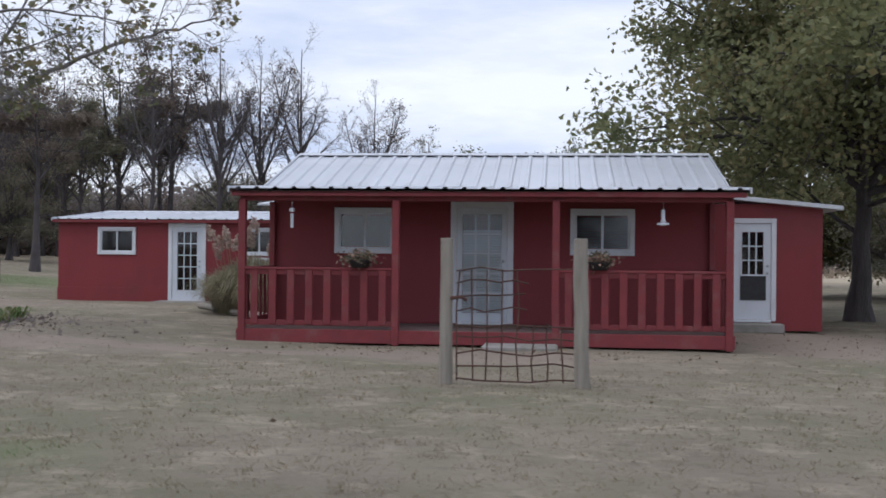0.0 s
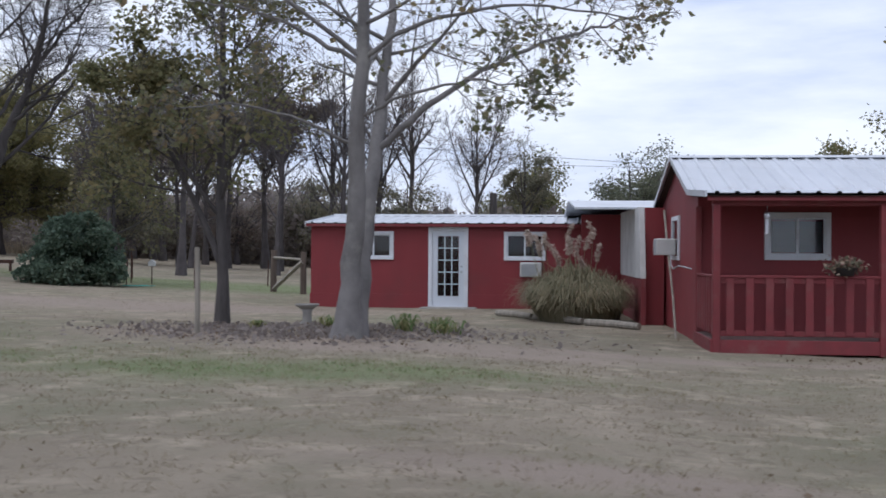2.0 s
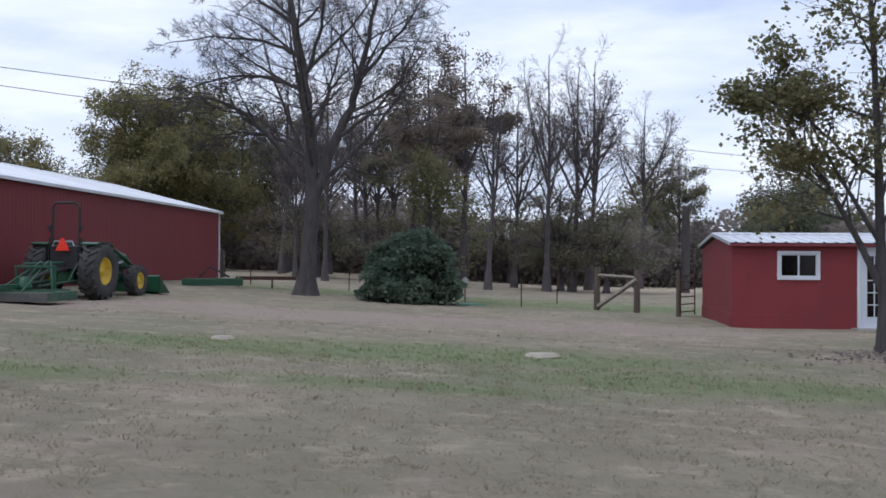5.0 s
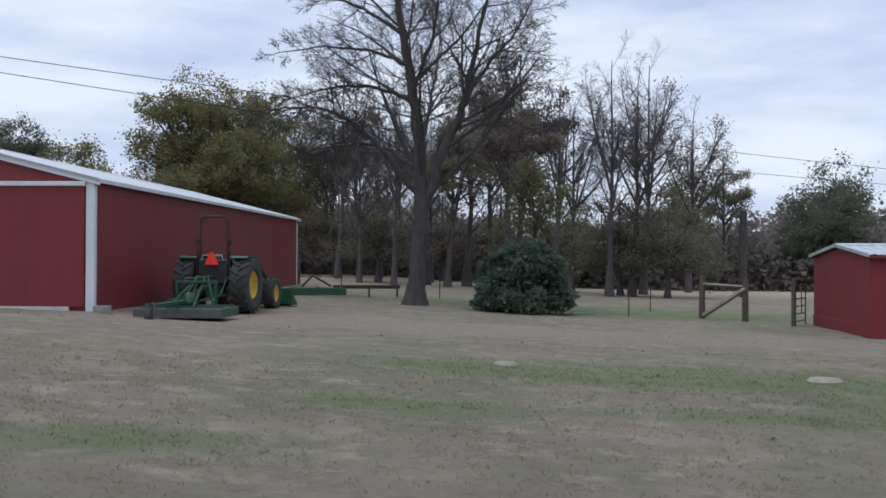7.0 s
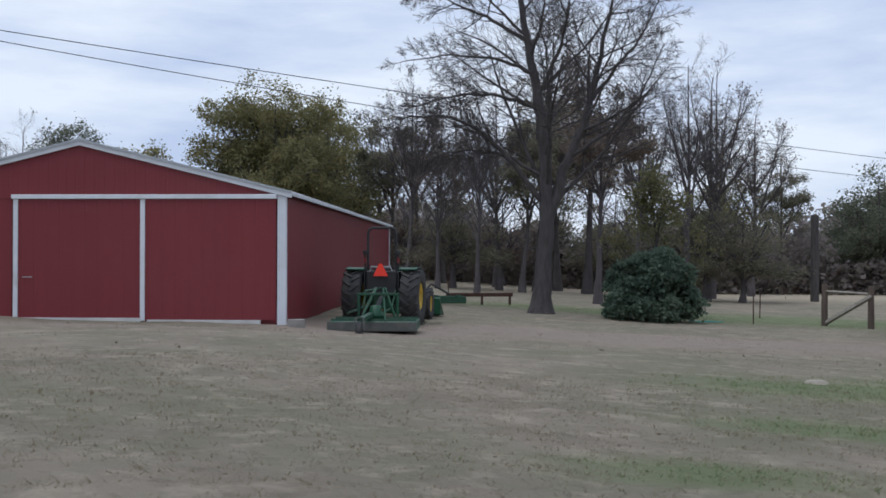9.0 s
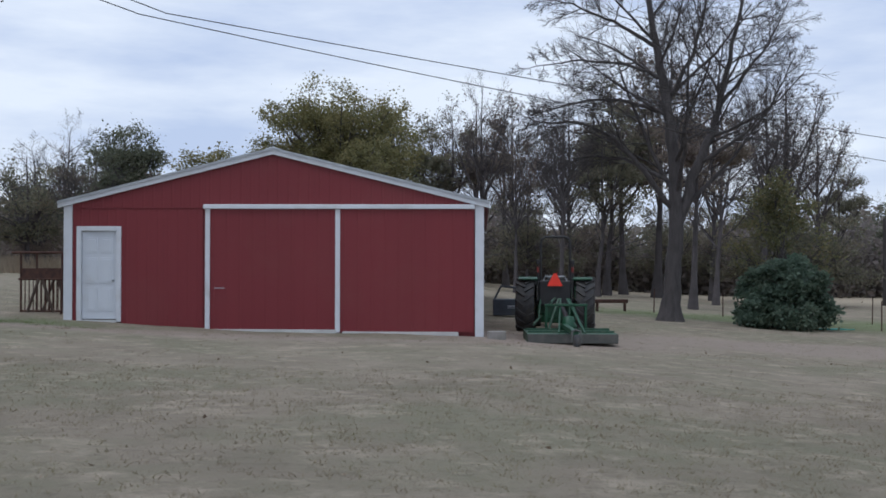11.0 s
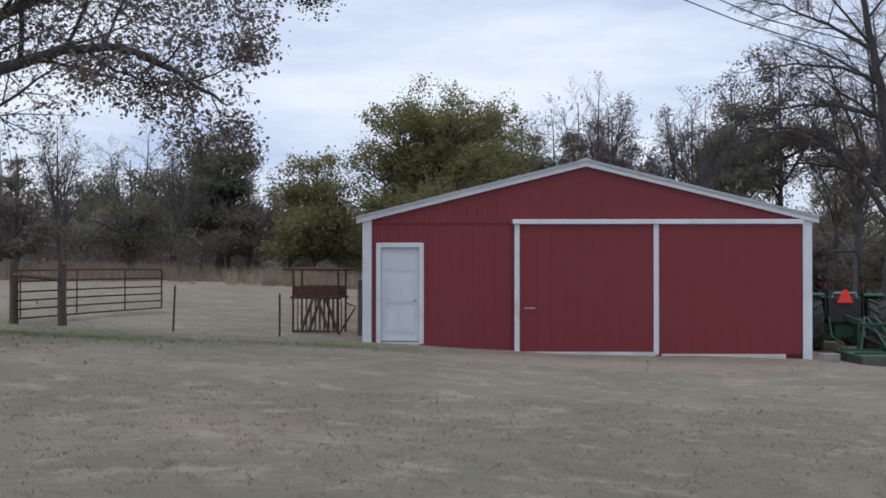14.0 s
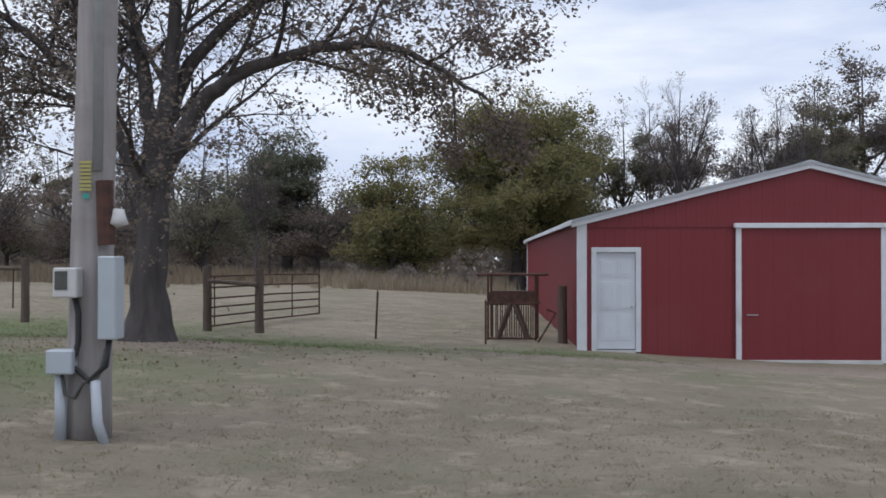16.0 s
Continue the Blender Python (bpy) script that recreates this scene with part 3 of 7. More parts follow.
# ---- trees ----
def grow(seed, height, radius, spec, lean=(0, 0), wander=0.06, trunk_taper=0.65, starts=None, limbs=None):
    """A branching skeleton. spec per level: (count, first fraction, length ratio, angle, spread of angle, upward pull, segments)."""
    rng = np.random.default_rng(seed)
    out, tips = [], []

    def branch(p, d, L, r, lev, r_end):
        seg = (8, 6, 5, 3, 2)[min(lev, 4)]
        pull = spec[lev - 1][5] if lev else 0.0
        pts = [p]
        for _ in range(seg):
            d = d + rng.normal(0, wander * (1 + 0.8 * lev), 3)
            d[2] += pull
            d = d / np.linalg.norm(d)
            p = p + d * (L / seg)
            pts.append(p)
        pts = np.array(pts)
        rad = np.linspace(r, r_end, seg + 1)
        if lev == 0:
            rad[0] *= 1.45
            rad[1] *= 1.05
        sprout(pts, rad, lev, L, d)

    def sprout(pts, rad, lev, L, d):
        seg = len(pts) - 1
        out.append((pts, rad, lev))
        if lev >= len(spec):
            tips.append(pts)
            return
        n, first, ratio, ang, sp, _, _ = spec[lev]
        az = rng.uniform(0, 6.28)
        for k in range(n):
            f = first + (1 - first) * (k + rng.uniform(0.1, 0.9)) / n
            q = f * seg
            i = min(int(q), seg - 1)
            pos = pts[i] + (pts[i + 1] - pts[i]) * (q - i)
            dd = pts[i + 1] - pts[i]
            dd = dd / np.linalg.norm(dd)
            az += 2.4 + rng.normal(0, 0.4)
            side = np.cross(dd, (0.3, 0.2, 0.93) if abs(dd[2]) < 0.9 else (1, 0, 0))
            side = side / np.linalg.norm(side)
            other = np.cross(dd, side)
            s = side * math.cos(az) + other * math.sin(az)
            a = radians(ang + rng.normal(0, sp))
            cd = dd * math.cos(a) + s * math.sin(a)
            rr = rad[i] + (rad[i + 1] - rad[i]) * (q - i)
            cl = L * ratio * (1.2 - 0.65 * (f - first) / max(1 - first, 0.01)) * rng.uniform(0.8, 1.2)
            branch(pos, cd, cl, min(max(rr * 0.55, 0.007), 0.004 + 0.016 * cl), lev + 1, max(min(rr * 0.12, 0.004 * cl), 0.004))

    for ctrl, r0, r1 in limbs or ():
        ctrl = np.array(ctrl, float)
        t = np.linspace(0, len(ctrl) - 1, 4 * len(ctrl))
        pts = np.stack([np.interp(t, np.arange(len(ctrl)), ctrl[:, k]) for k in range(3)], -1)
        for _ in range(3):
            pts[1:-1] = (pts[:-2] + 2 * pts[1:-1] + pts[2:]) / 4
        pts[1:-1] += rng.normal(0, 0.025, (len(pts) - 2, 3))
        rad = np.linspace(r0, r1, len(pts))
        low = ctrl[0][2] < 0.1
        if low:
            rad[:3] *= (1.6, 1.25, 1.08)
        sprout(pts, rad, 0, float(np.linalg.norm(np.diff(pts, axis=0), axis=1).sum()), None)
    if limbs:
        return out, tips
    for s in starts or [((0, 0, 0), (lean[0], lean[1], 1), 1.0, 1.0)]:
        base, d, fl, fr = s[:4]
        d = np.array(d, float)
        branch(np.array(base, float), d / np.linalg.norm(d), height * fl, radius * fr, len(s) > 4 and s[4] or 0, radius * fr * (1 - trunk_taper))
    return out, tips


def wood_mesh(name, out, material, sides=(10, 7, 5, 3, 3), steps=(1, 1, 1, 1, 1)):
    V, F, k = [], [], 0
    for pts, rad, lev in out:
        last = len(pts) - 1
        rows = list(range(0, last, steps[min(lev, 4)])) + [last]
        pts, rad = pts[rows], rad[rows]
        n = sides[min(lev, 4)]
        d = np.gradient(pts, axis=0)
        d /= np.linalg.norm(d, axis=1)[:, None]
        u = np.cross(d, (0.31, 0.91, 0.23))
        u /= np.linalg.norm(u, axis=1)[:, None]
        w = np.cross(d, u)
        a = np.arange(n) * 2 * math.pi / n
        ring = pts[:, None] + rad[:, None, None] * (u[:, None] * np.cos(a)[None, :, None] + w[:, None] * np.sin(a)[None, :, None])
        V.append(ring.reshape(-1, 3))
        m = len(pts)
        i, j = np.meshgrid(np.arange(m - 1), np.arange(n), indexing="ij")
        F.append(np.stack([k + i * n + j, k + i * n + (j + 1) % n, k + (i + 1) * n + (j + 1) % n, k + (i + 1) * n + j], -1).reshape(-1, 4))
        k += m * n
    me = fast_mesh(name, np.concatenate(V), np.concatenate(F), material)
    me.polygons.foreach_set("use_smooth", [True] * len(me.polygons))
    return me


def leaf_mesh(name, P, size, material, seed, flat=0.0):
    """Small folded leaves at the points P: two triangles each."""
    rng = np.random.default_rng(seed)
    n = len(P)
    d = rng.normal(0, 1, (n, 3)) * (1, 1, 0.7)
    d[:, 2] -= 0.3
    d /= np.linalg.norm(d, axis=1)[:, None]
    s = np.cross(d, rng.normal(0, 0.75, (n, 3)) + (0, 0, 0.8))
    s /= np.linalg.norm(s, axis=1)[:, None]
    u = np.cross(d, s)
    L = (size * rng.uniform(0.6, 1.35, n))[:, None]
    v = np.empty((n, 4, 3))
    v[:, 0] = P
    v[:, 1] = P + d * L * 0.5 + s * L * 0.36 + u * L * 0.12
    v[:, 2] = P + d * L
    v[:, 3] = P + d * L * 0.5 - s * L * 0.36 + u * L * 0.12
    k = np.arange(n)[:, None] * 4
    f = np.concatenate([k + np.array([[0, 1, 2]]), k + np.array([[0, 2, 3]])], 0)
    return fast_mesh(name, v.reshape(-1, 3), f, material)


def clumped(q, size, cut, seed):
    """Which points lie in the leafy clumps of a crown, and not in the gaps between them."""
    k = 6.283 / size
    x, y, z = q[:, 0] * k + seed, q[:, 1] * k + 2.1 * seed, q[:, 2] * k * 1.35
    w = np.sin(x + 0.9 * np.sin(1.3 * z)) * np.sin(y + 0.8 * np.sin(1.1 * x)) + np.sin(z + 1.2 * np.sin(0.8 * y)) + 0.45 * np.sin(2.3 * x + 1.7 * z) * np.sin(2.1 * y - z)
    return w > cut


def leaf_points(tips, per, spread, seed, keep=1.0, low=-99.0, clump=0.0, cut=-0.6):
    rng = np.random.default_rng(seed)
    P = []
    for pts in tips:
        if rng.uniform() > keep:
            continue
        c = max(1, rng.poisson(per))
        f = rng.uniform(0.15, 1.05, c) * (len(pts) - 1)
        i = np.minimum(f.astype(int), len(pts) - 2)
        q = pts[i] + (pts[i + 1] - pts[i]) * (f - i)[:, None] + rng.normal(0, spread, (c, 3))
        P.append(q[q[:, 2] > low])
    P = np.concatenate(P)
    return P[clumped(P, clump, cut, seed)] if clump else P


def tree(name, loc, label, out, tips, bark, leaf=None, per=0, spread=0.2, size=0.15, seed=1, keep=1.0, rz=0.0, group="", low=-99.0, scale=1.0, far=False, clump=0.0, cut=-0.6):
    sides, steps = ((6, 3, 3, 3, 3), (3, 3, 5, 5, 5)) if far else ((9, 6, 3, 3, 3), (1, 1, 2, 2, 2))
    out = [(p * scale, r * scale, lev) for p, r, lev in out]
    tips = [p * scale for p in tips]
    t = thing(name, loc, label, "tree", rz, group)
    stems = [o for o in out if o[2] == 0 and o[0][0][2] < 0.3]
    for o in stems:
        part("trunk", wood_mesh("trunk", [o], bark, sides, steps), bark, t)
    limbs = [o for o in out if not (o[2] == 0 and o[0][0][2] < 0.3)]
    part("branchwork", wood_mesh("branchwork", limbs, bark, sides, steps), bark, t)
    if leaf:
        part("crown", leaf_mesh("crown", leaf_points(tips, per, spread, seed, keep, low, clump, cut), size, leaf, seed), leaf, t)
    return t


def dome(seed, H, R, z0, n, r, forks=(13, 8), top=0):
    """Trunk and main limbs that fill a dome-shaped crown."""
    rng = np.random.default_rng(seed)
    limbs = [([(0, 0, 0), (0.05, 0, z0 * 0.6), (0.1, 0.05, z0 * 1.1), (0.0, 0.1, H * 0.55), (0.1, 0, H * 0.86)], r, r * 0.12)]
    for i in range(n):
        az, el = i * 2.4 + rng.normal(0, 0.2), math.asin(0.02 + 0.95 * ((i * 0.7549) % 1.0))
        k = rng.uniform(0.86, 1.0)
        e = np.array([R * math.cos(el) * math.cos(az), R * math.cos(el) * math.sin(az), (H * 0.95 - z0) * math.sin(el)]) * k
        s = np.array([0.05, 0, z0 * rng.uniform(0.75, 1.25)])
        m = s + e * 0.5 + np.array([0, 0, R * 0.10])
        limbs.append(([tuple(s), tuple(s + e * 0.22 + (0, 0, R * 0.06)), tuple(m), tuple(s + e)], r * 0.45, r * 0.06))
    for i in range(top):
        az, out_by = i * 2.4 + 0.7, R * (0.16 + 0.42 * (i + 0.5) / top)
        s = np.array([0.05, 0, H * 0.42])
        e = np.array([out_by * math.cos(az), out_by * math.sin(az), H * (0.94 - 0.14 * (out_by / R) ** 2)])
        limbs.append(([tuple(s), tuple(s * 0.6 + e * 0.4), tuple(e)], r * 0.3, r * 0.05))
    return grow(seed, 1, 1, [(forks[0], 0.22, 0.30, 52, 12, 0.02, 0), (forks[1], 0.15, 0.5, 46, 14, 0.0, 0)], wander=0.06, limbs=limbs)


def gpos(x, y, dz=-0.06):
    return (x, y, ground_z(x, y) + dz)


# ---- the barn ----
def gable_z(x):
    return 4.20 - abs(x + 40.87) * (1.21 / 4.89)


barn = thing("barn", (0, 0, 0), "red metal barn with white trim and sliding doors", "barn")
BX0, BX1, BY0, BY1, BE = -45.70, -36.04, 27.5, 53.9, 2.98


def rib_wall(x0, x1, low, high, y, pitch=0.23):
    """A ribbed wall sheet facing -y between two edge functions of x."""
    sh, prof = Shape(), []
    n = max(1, round((x1 - x0) / pitch))
    p = (x1 - x0) / n
    for i in range(n):
        c = x0 + (i + 0.5) * p
        prof += [(x0 + i * p + 0.001, 0), (c - 0.03, 0), (c - 0.012, 0.007), (c + 0.012, 0.007), (c + 0.03, 0)]
    prof.append((x1 - 0.001, 0))
    for fn in (low, high):
        for x, h in prof:
            sh.v.append((x, y - h, fn(x)))
    m = len(prof)
    for fn in (high, low):
        for x, h in prof:
            sh.v.append((x, y + 0.03, fn(x)))
    for i in range(m - 1):
        sh.f += [(i, i + 1, m + i + 1, m + i), (m + i, m + i + 1, 2 * m + i + 1, 2 * m + i), (3 * m + i, 3 * m + i + 1, i + 1, i)]
    return sh


def base_z(x):
    return min(0.29, float(soft_g(x)) - 0.05)


core = Shape()
wall_cells(core, BX0 + 0.02, BX1 - 0.02, -0.3, 2.9, BY0 + 0.05, BY0 + 0.2, [(-45.33, -44.54, -0.3, 2.36)])
core.prism([(BX0 + 0.02, BY0 + 0.05, 2.9), (BX1 - 0.02, BY0 + 0.05, 2.9), (-40.87, BY0 + 0.05, 4.1)], (0, 0.15, 0))
core.box(BX0 + 0.02, BX0 + 0.15, BY0 + 0.2, BY1, -0.3, 2.9).box(BX1 - 0.15, BX1 - 0.02, BY0 + 0.2, BY1, -0.3, 2.9)
core.box(BX0 + 0.15, BX1 - 0.15, BY1 - 0.15, BY1, -0.3, 2.9)
core.prism([(BX0 + 0.02, BY1 - 0.15, 2.9), (BX1 - 0.02, BY1 - 0.15, 2.9), (-40.87, BY1 - 0.15, 4.1)], (0, 0.15, 0))
part("wall_core", core, DARK_GAP, barn)
for a, b in ((-45.70, -45.46), (-44.415, -43.43), (-43.43, -42.5), (-36.22, -36.04)):
    part("wall_panel", rib_wall(a, b, base_z, lambda x: 2.93, BY0), RED_METAL, barn)
part("wall_panel", rib_wall(-45.46, -44.415, lambda x: 2.47, lambda x: 2.93, BY0), RED_METAL, barn)
xs = [-45.70, -44.73, -43.77, -42.45, -41.48, -40.87, -39.9, -38.93, -37.97, -37.0, -36.04]
for a, b in zip(xs, xs[1:]):
    part("gable_panel", rib_wall(a, b, lambda x: 2.90, gable_z, BY0 - 0.02), RED_METAL, barn)
for a, b in ((-42.5, -39.4), (-39.4, -36.2)):
    part("wall_panel", rib_wall(a, b, lambda x: base_z(x), lambda x: 2.93, BY0 + 0.02, 0.3), RED_METAL, barn)
for x, s in ((BX0, -1), (BX1, 1)):
    n = 27
    w = (BY1 - BY0) / n
    sh = rib_wall(0, w, lambda x: -0.25, lambda x: 2.98, 0)
    me = sh.mesh("side_panel")
    for i in range(n):
        m = pose(x, BY0 + i * w, 0, 0, 0, 90) if s > 0 else pose(x, BY0 + (i + 1) * w, 0, 0, 0, -90)
        part("side_panel", me, RED_METAL, barn, at=m)
for a, b, nm in ((BX0 - 0.06, BX0 + 0.14, "corner_trim"), (BX1 - 0.15, BX1 + 0.05, "corner_trim")):
    t = Shape().box(a, b, BY0 - 0.05, BY0 - 0.018, base_z((a + b) / 2), 3.0)
    out_x = a if a < -40 else b
    t.box(min(out_x, out_x + (0.03 if a < -40 else -0.03)), max(out_x, out_x + (0.03 if a < -40 else -0.03)), BY0 - 0.018, BY0 + 0.12, base_z((a + b) / 2), 3.0)
    part(nm, t, WHITE_TRIM, barn)
part("corner_trim", Shape().box(BX1 - 0.02, BX1 + 0.05, BY1 - 0.1, BY1 + 0.02, -0.2, 2.98), WHITE_TRIM, barn)
part("corner_trim", Shape().box(BX0 - 0.05, BX0 + 0.02, BY1 - 0.1, BY1 + 0.02, 0.0, 2.98), WHITE_TRIM, barn)


def rake(y, h):
    for s in (-1, 1):
        e = -40.87 + s * 5.02
        ez, rz_ = 4.29 - 5.02 * 0.2474, 4.29
        ring = [(-40.87, y, rz_), (e, y, ez), (e, y, ez - h), (-40.87, y, rz_ - h)]
        part("rake_trim", Shape().prism(ring, (0, 0.05, 0)), WHITE_TRIM, barn, bevel=0.006)
        ring = [(-40.87, y - 0.025, rz_ + 0.012), (e, y - 0.025, ez + 0.012), (e, y - 0.025, ez - 0.05), (-40.87, y - 0.025, rz_ - 0.05)]
        part("rake_cap", Shape().prism(ring, (0, 0.025, 0)), GALV, barn)


rake(BY0 - 0.1, 0.15)
rake(BY1 + 0.04, 0.15)
for s in (-1, 1):
    n = 27
    L = BY1 + 0.05 - (BY0 - 0.06)
    w = L / n
    sl = math.hypot(5.02, 5.02 * 0.2474)
    me = rib_sheet(w, (0.0, 4.285), [(-5.0, 4.285 - 5.0 * 0.2474)], 0.3, 0.02, 0.04).mesh("roof_panel")
    for i in range(n):
        y = BY0 - 0.06 + i * w
        m = Matrix.Translation((-40.87, y, 0.0)) @ pose(0, 0, 0, 0, 0, 90) if s > 0 else Matrix.Translation((-40.87, y + w, 0.0)) @ pose(0, 0, 0, 0, 0, -90)
        part("roof_panel", me, ROOF_METAL, barn, at=m)
    part("eave_trim", Shape().box(*sorted((-40.87 + s * 4.98, -40.87 + s * 5.01)), BY0 - 0.05, BY1, 2.96, 3.05), WHITE_TRIM, barn)
part("ridge_cap", Shape().prism([(-41.05, BY0 - 0.1, 4.27), (-40.87, BY0 - 0.1, 4.32), (-40.69, BY0 - 0.1, 4.27)], (0, BY1 - BY0 + 0.2, 0)), ROOF_METAL, barn)

# sliding doors on their track
for a, b, z0, lab in ((-42.38, -39.36, 0.1, "left"), (-39.36, -36.22, 0.06, "right")):
    dr = new("sliding_door")
    dr.parent = barn
    part("door_sheet", rib_wall(a, b, lambda x: z0, lambda x: 2.88, BY0 - 0.07, 0.3), RED_METAL, dr)
    part("door_edge_trim", Shape().box(a - 0.05, a + 0.06, BY0 - 0.105, BY0 - 0.04, z0 - 0.02, 2.88), WHITE_TRIM, dr, "white steel edge strip", bevel=0.005)
    bz0 = 0.03 if lab == "left" else 0.0
    part("bottom_strip", Shape().box(a + 0.12, b - (0.02 if lab == "left" else 0.35), BY0 - 0.11, BY0 - 0.05, bz0 - 0.04, z0 + 0.002), WHITE_BOARD, dr, "peeling white bottom board", bevel=0.004)
    if lab == "left":
        part("pull_handle", Shape().tube([(-42.2, BY0 - 0.09, 1.05), (-42.2, BY0 - 0.12, 1.05), (-41.98, BY0 - 0.12, 1.05), (-41.98, BY0 - 0.09, 1.05)], 0.012, 6), GALV, dr, "steel pull handle")
part("door_track", Shape().box(-42.47, -36.2, BY0 - 0.14, BY0 - 0.03, 2.88, 2.985), WHITE_TRIM, barn, "white painted sliding door track", bevel=0.01)

# side door with six panels
md = new("door")
md.parent = barn
t = Shape().box(-45.46, -45.35, BY0 - 0.045, BY0 + 0.1, 0.26, 2.477).box(-44.525, -44.415, BY0 - 0.045, BY0 + 0.1, 0.26, 2.477).box(-45.35, -44.525, BY0 - 0.045, BY0 + 0.1, 2.37, 2.477)
part("door_trim", t, WHITE_TRIM, md, bevel=0.006)
leaf = Shape().box(-45.345, -44.53, BY0 + 0.02, BY0 + 0.06, 0.32, 2.365)
for px in (-45.25, -44.9):
    for z0, z1 in ((0.5, 1.05), (1.15, 1.75), (1.85, 2.22)):
        leaf.box(px, px + 0.27, BY0 + 0.008, BY0 + 0.02, z0, z1)
        leaf.box(px + 0.05, px + 0.22, BY0 + 0.0, BY0 + 0.008, z0 + 0.05, z1 - 0.05)
part("door_leaf", leaf, WHITE_DOOR, md, bevel=0.004)
part("threshold", Shape().box(-45.35, -44.525, BY0 - 0.05, BY0 + 0.08, 0.24, 0.3), WHITE_BOARD, md)
part("door_handle", Shape().lathe([(0.0, 0.07), (0.024, 0.06), (0.028, 0.04), (0.012, 0.02), (0.028, 0.005), (0.028, 0)], 12,
                                  Matrix.Translation((-44.61, BY0 + 0.02, 1.22)) @ pose(0, 0, 0, 90)), GALV, md, "metal knob", smooth=True)
solid("concrete_block", Shape().box(-0.2, 0.2, -0.1, 0.1, 0, 0.2), CONCRETE, "grey concrete block at the barn corner", "block", bevel=0.012, loc=gpos(-35.7, 27.2, -0.02), rz=12)


# ---- the cabin ----
cabin = thing("cabin", (-7.05, 20.36, -1.04), "red wooden cabin with a railed porch and white metal roof", "house", rz=-0.8)
W, FY, RYY, BKY = 8.08, 2.08, 4.95, 8.4
HOLES = [(1.29, 2.25, 1.6, 2.26), (3.47, 4.37, 0.28, 2.36), (5.60, 6.57, 1.6, 2.26)]
wallm = wall_cells(Shape(), 0.05, W - 0.05, 0.02, 2.66, FY, FY + 0.12, HOLES)
part("front_wall", wallm, RED_SIDING, cabin)
for x0, x1 in ((0.05, 0.17), (W - 0.17, W - 0.05)):
    sd = Shape()
    sd.prism([(x0, FY + 0.12, 0.02), (x0, BKY, 0.02), (x0, BKY, 2.66), (x0, RYY, 3.46), (x0, FY + 0.12, 2.66)], (x1 - x0, 0, 0))
    part("side_wall", sd, RED_SIDING, cabin)
part("back_wall", Shape().box(0.17, W - 0.17, BKY - 0.12, BKY, 0.02, 2.66), RED_SIDING, cabin)
part("floor", Shape().box(0.17, W - 0.17, FY + 0.12, BKY - 0.12, 0.1, 0.24), DECK, cabin)
# unseen ceiling, coloured dark to make the room dim behind the panes
part("inner_ceiling", Shape().box(0.17, W - 0.17, FY + 0.12, BKY - 0.12, 2.5, 2.56), DARK_POST, cabin)
# lap boards on the front wall, in strips between the openings
zb = 0.27
while zb < 2.5:
    cuts = sorted([(h[0] - 0.09, h[1] + 0.1) for h in HOLES if h[2] - 0.1 < zb + 0.2 and zb < h[3] + 0.1])
    x = 0.06
    for a, b in cuts + [(W - 0.06, None)]:
        if a - x > 0.02:
            ring = [(x, FY, zb), (x, FY - 0.022, zb), (x, FY - 0.006, zb + 0.2), (x, FY, zb + 0.2)]
            part("siding_board", Shape().prism(ring, (a - x, 0, 0)), RED_SIDING, cabin)
        x = b
    zb += 0.2
for h in (HOLES[0], HOLES[2]):
    window(cabin, h[0] - 0.09, h[1] + 0.09, h[2] - 0.09, h[3] + 0.09, FY - 0.02, blind=True)
lite_door(cabin, 3.35, 4.49, 0.26, 2.47, FY - 0.02, 3, 5, 0.45, 2.24, blind=0.82, margin=0.1)
# roof
roof_sheets(cabin, -0.12, W + 0.22, (RYY + 0.02, 3.56), [(FY, 2.72), (-0.22, 2.575)])
roof_sheets(cabin, -0.12, W + 0.22, (RYY - 0.02, 3.56), [(BKY + 0.25, 2.62)])
# underside of the porch roof, its shade held in the near-black colour
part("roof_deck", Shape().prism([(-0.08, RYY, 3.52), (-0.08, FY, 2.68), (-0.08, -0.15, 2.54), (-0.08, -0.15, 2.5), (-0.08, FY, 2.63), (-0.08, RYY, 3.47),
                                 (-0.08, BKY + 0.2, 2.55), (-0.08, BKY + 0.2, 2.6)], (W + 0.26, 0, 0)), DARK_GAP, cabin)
part("ridge_cap", Shape().prism([(-0.14, RYY - 0.16, 3.55), (-0.14, RYY, 3.61), (-0.14, RYY + 0.16, 3.55), (-0.14, RYY, 3.59)], (W + 0.38, 0, 0)), ROOF_METAL, cabin)
for x in (-0.15, W + 0.22):
    ring = [(x, RYY, 3.6), (x, FY, 2.755), (x, -0.22, 2.61), (x, -0.22, 2.51), (x, FY, 2.65), (x, RYY, 3.5)]
    part("rake_trim", Shape().prism(ring, (0.03, 0, 0)), ROOF_METAL, cabin)
    ring = [(x, RYY, 3.6), (x, RYY, 3.5), (x, BKY + 0.25, 2.56), (x, BKY + 0.25, 2.66)]
    part("rake_trim", Shape().prism(ring, (0.03, 0, 0)), ROOF_METAL, cabin)
part("eave_board", Shape().box(-0.1, W + 0.18, -0.15, -0.11, 2.45, 2.535), RED_WOOD, cabin, bevel=0.005)
part("porch_beam", Shape().box(0.0, W, 0.02, 0.12, 2.38, 2.52), RED_WOOD, cabin, bevel=0.005)
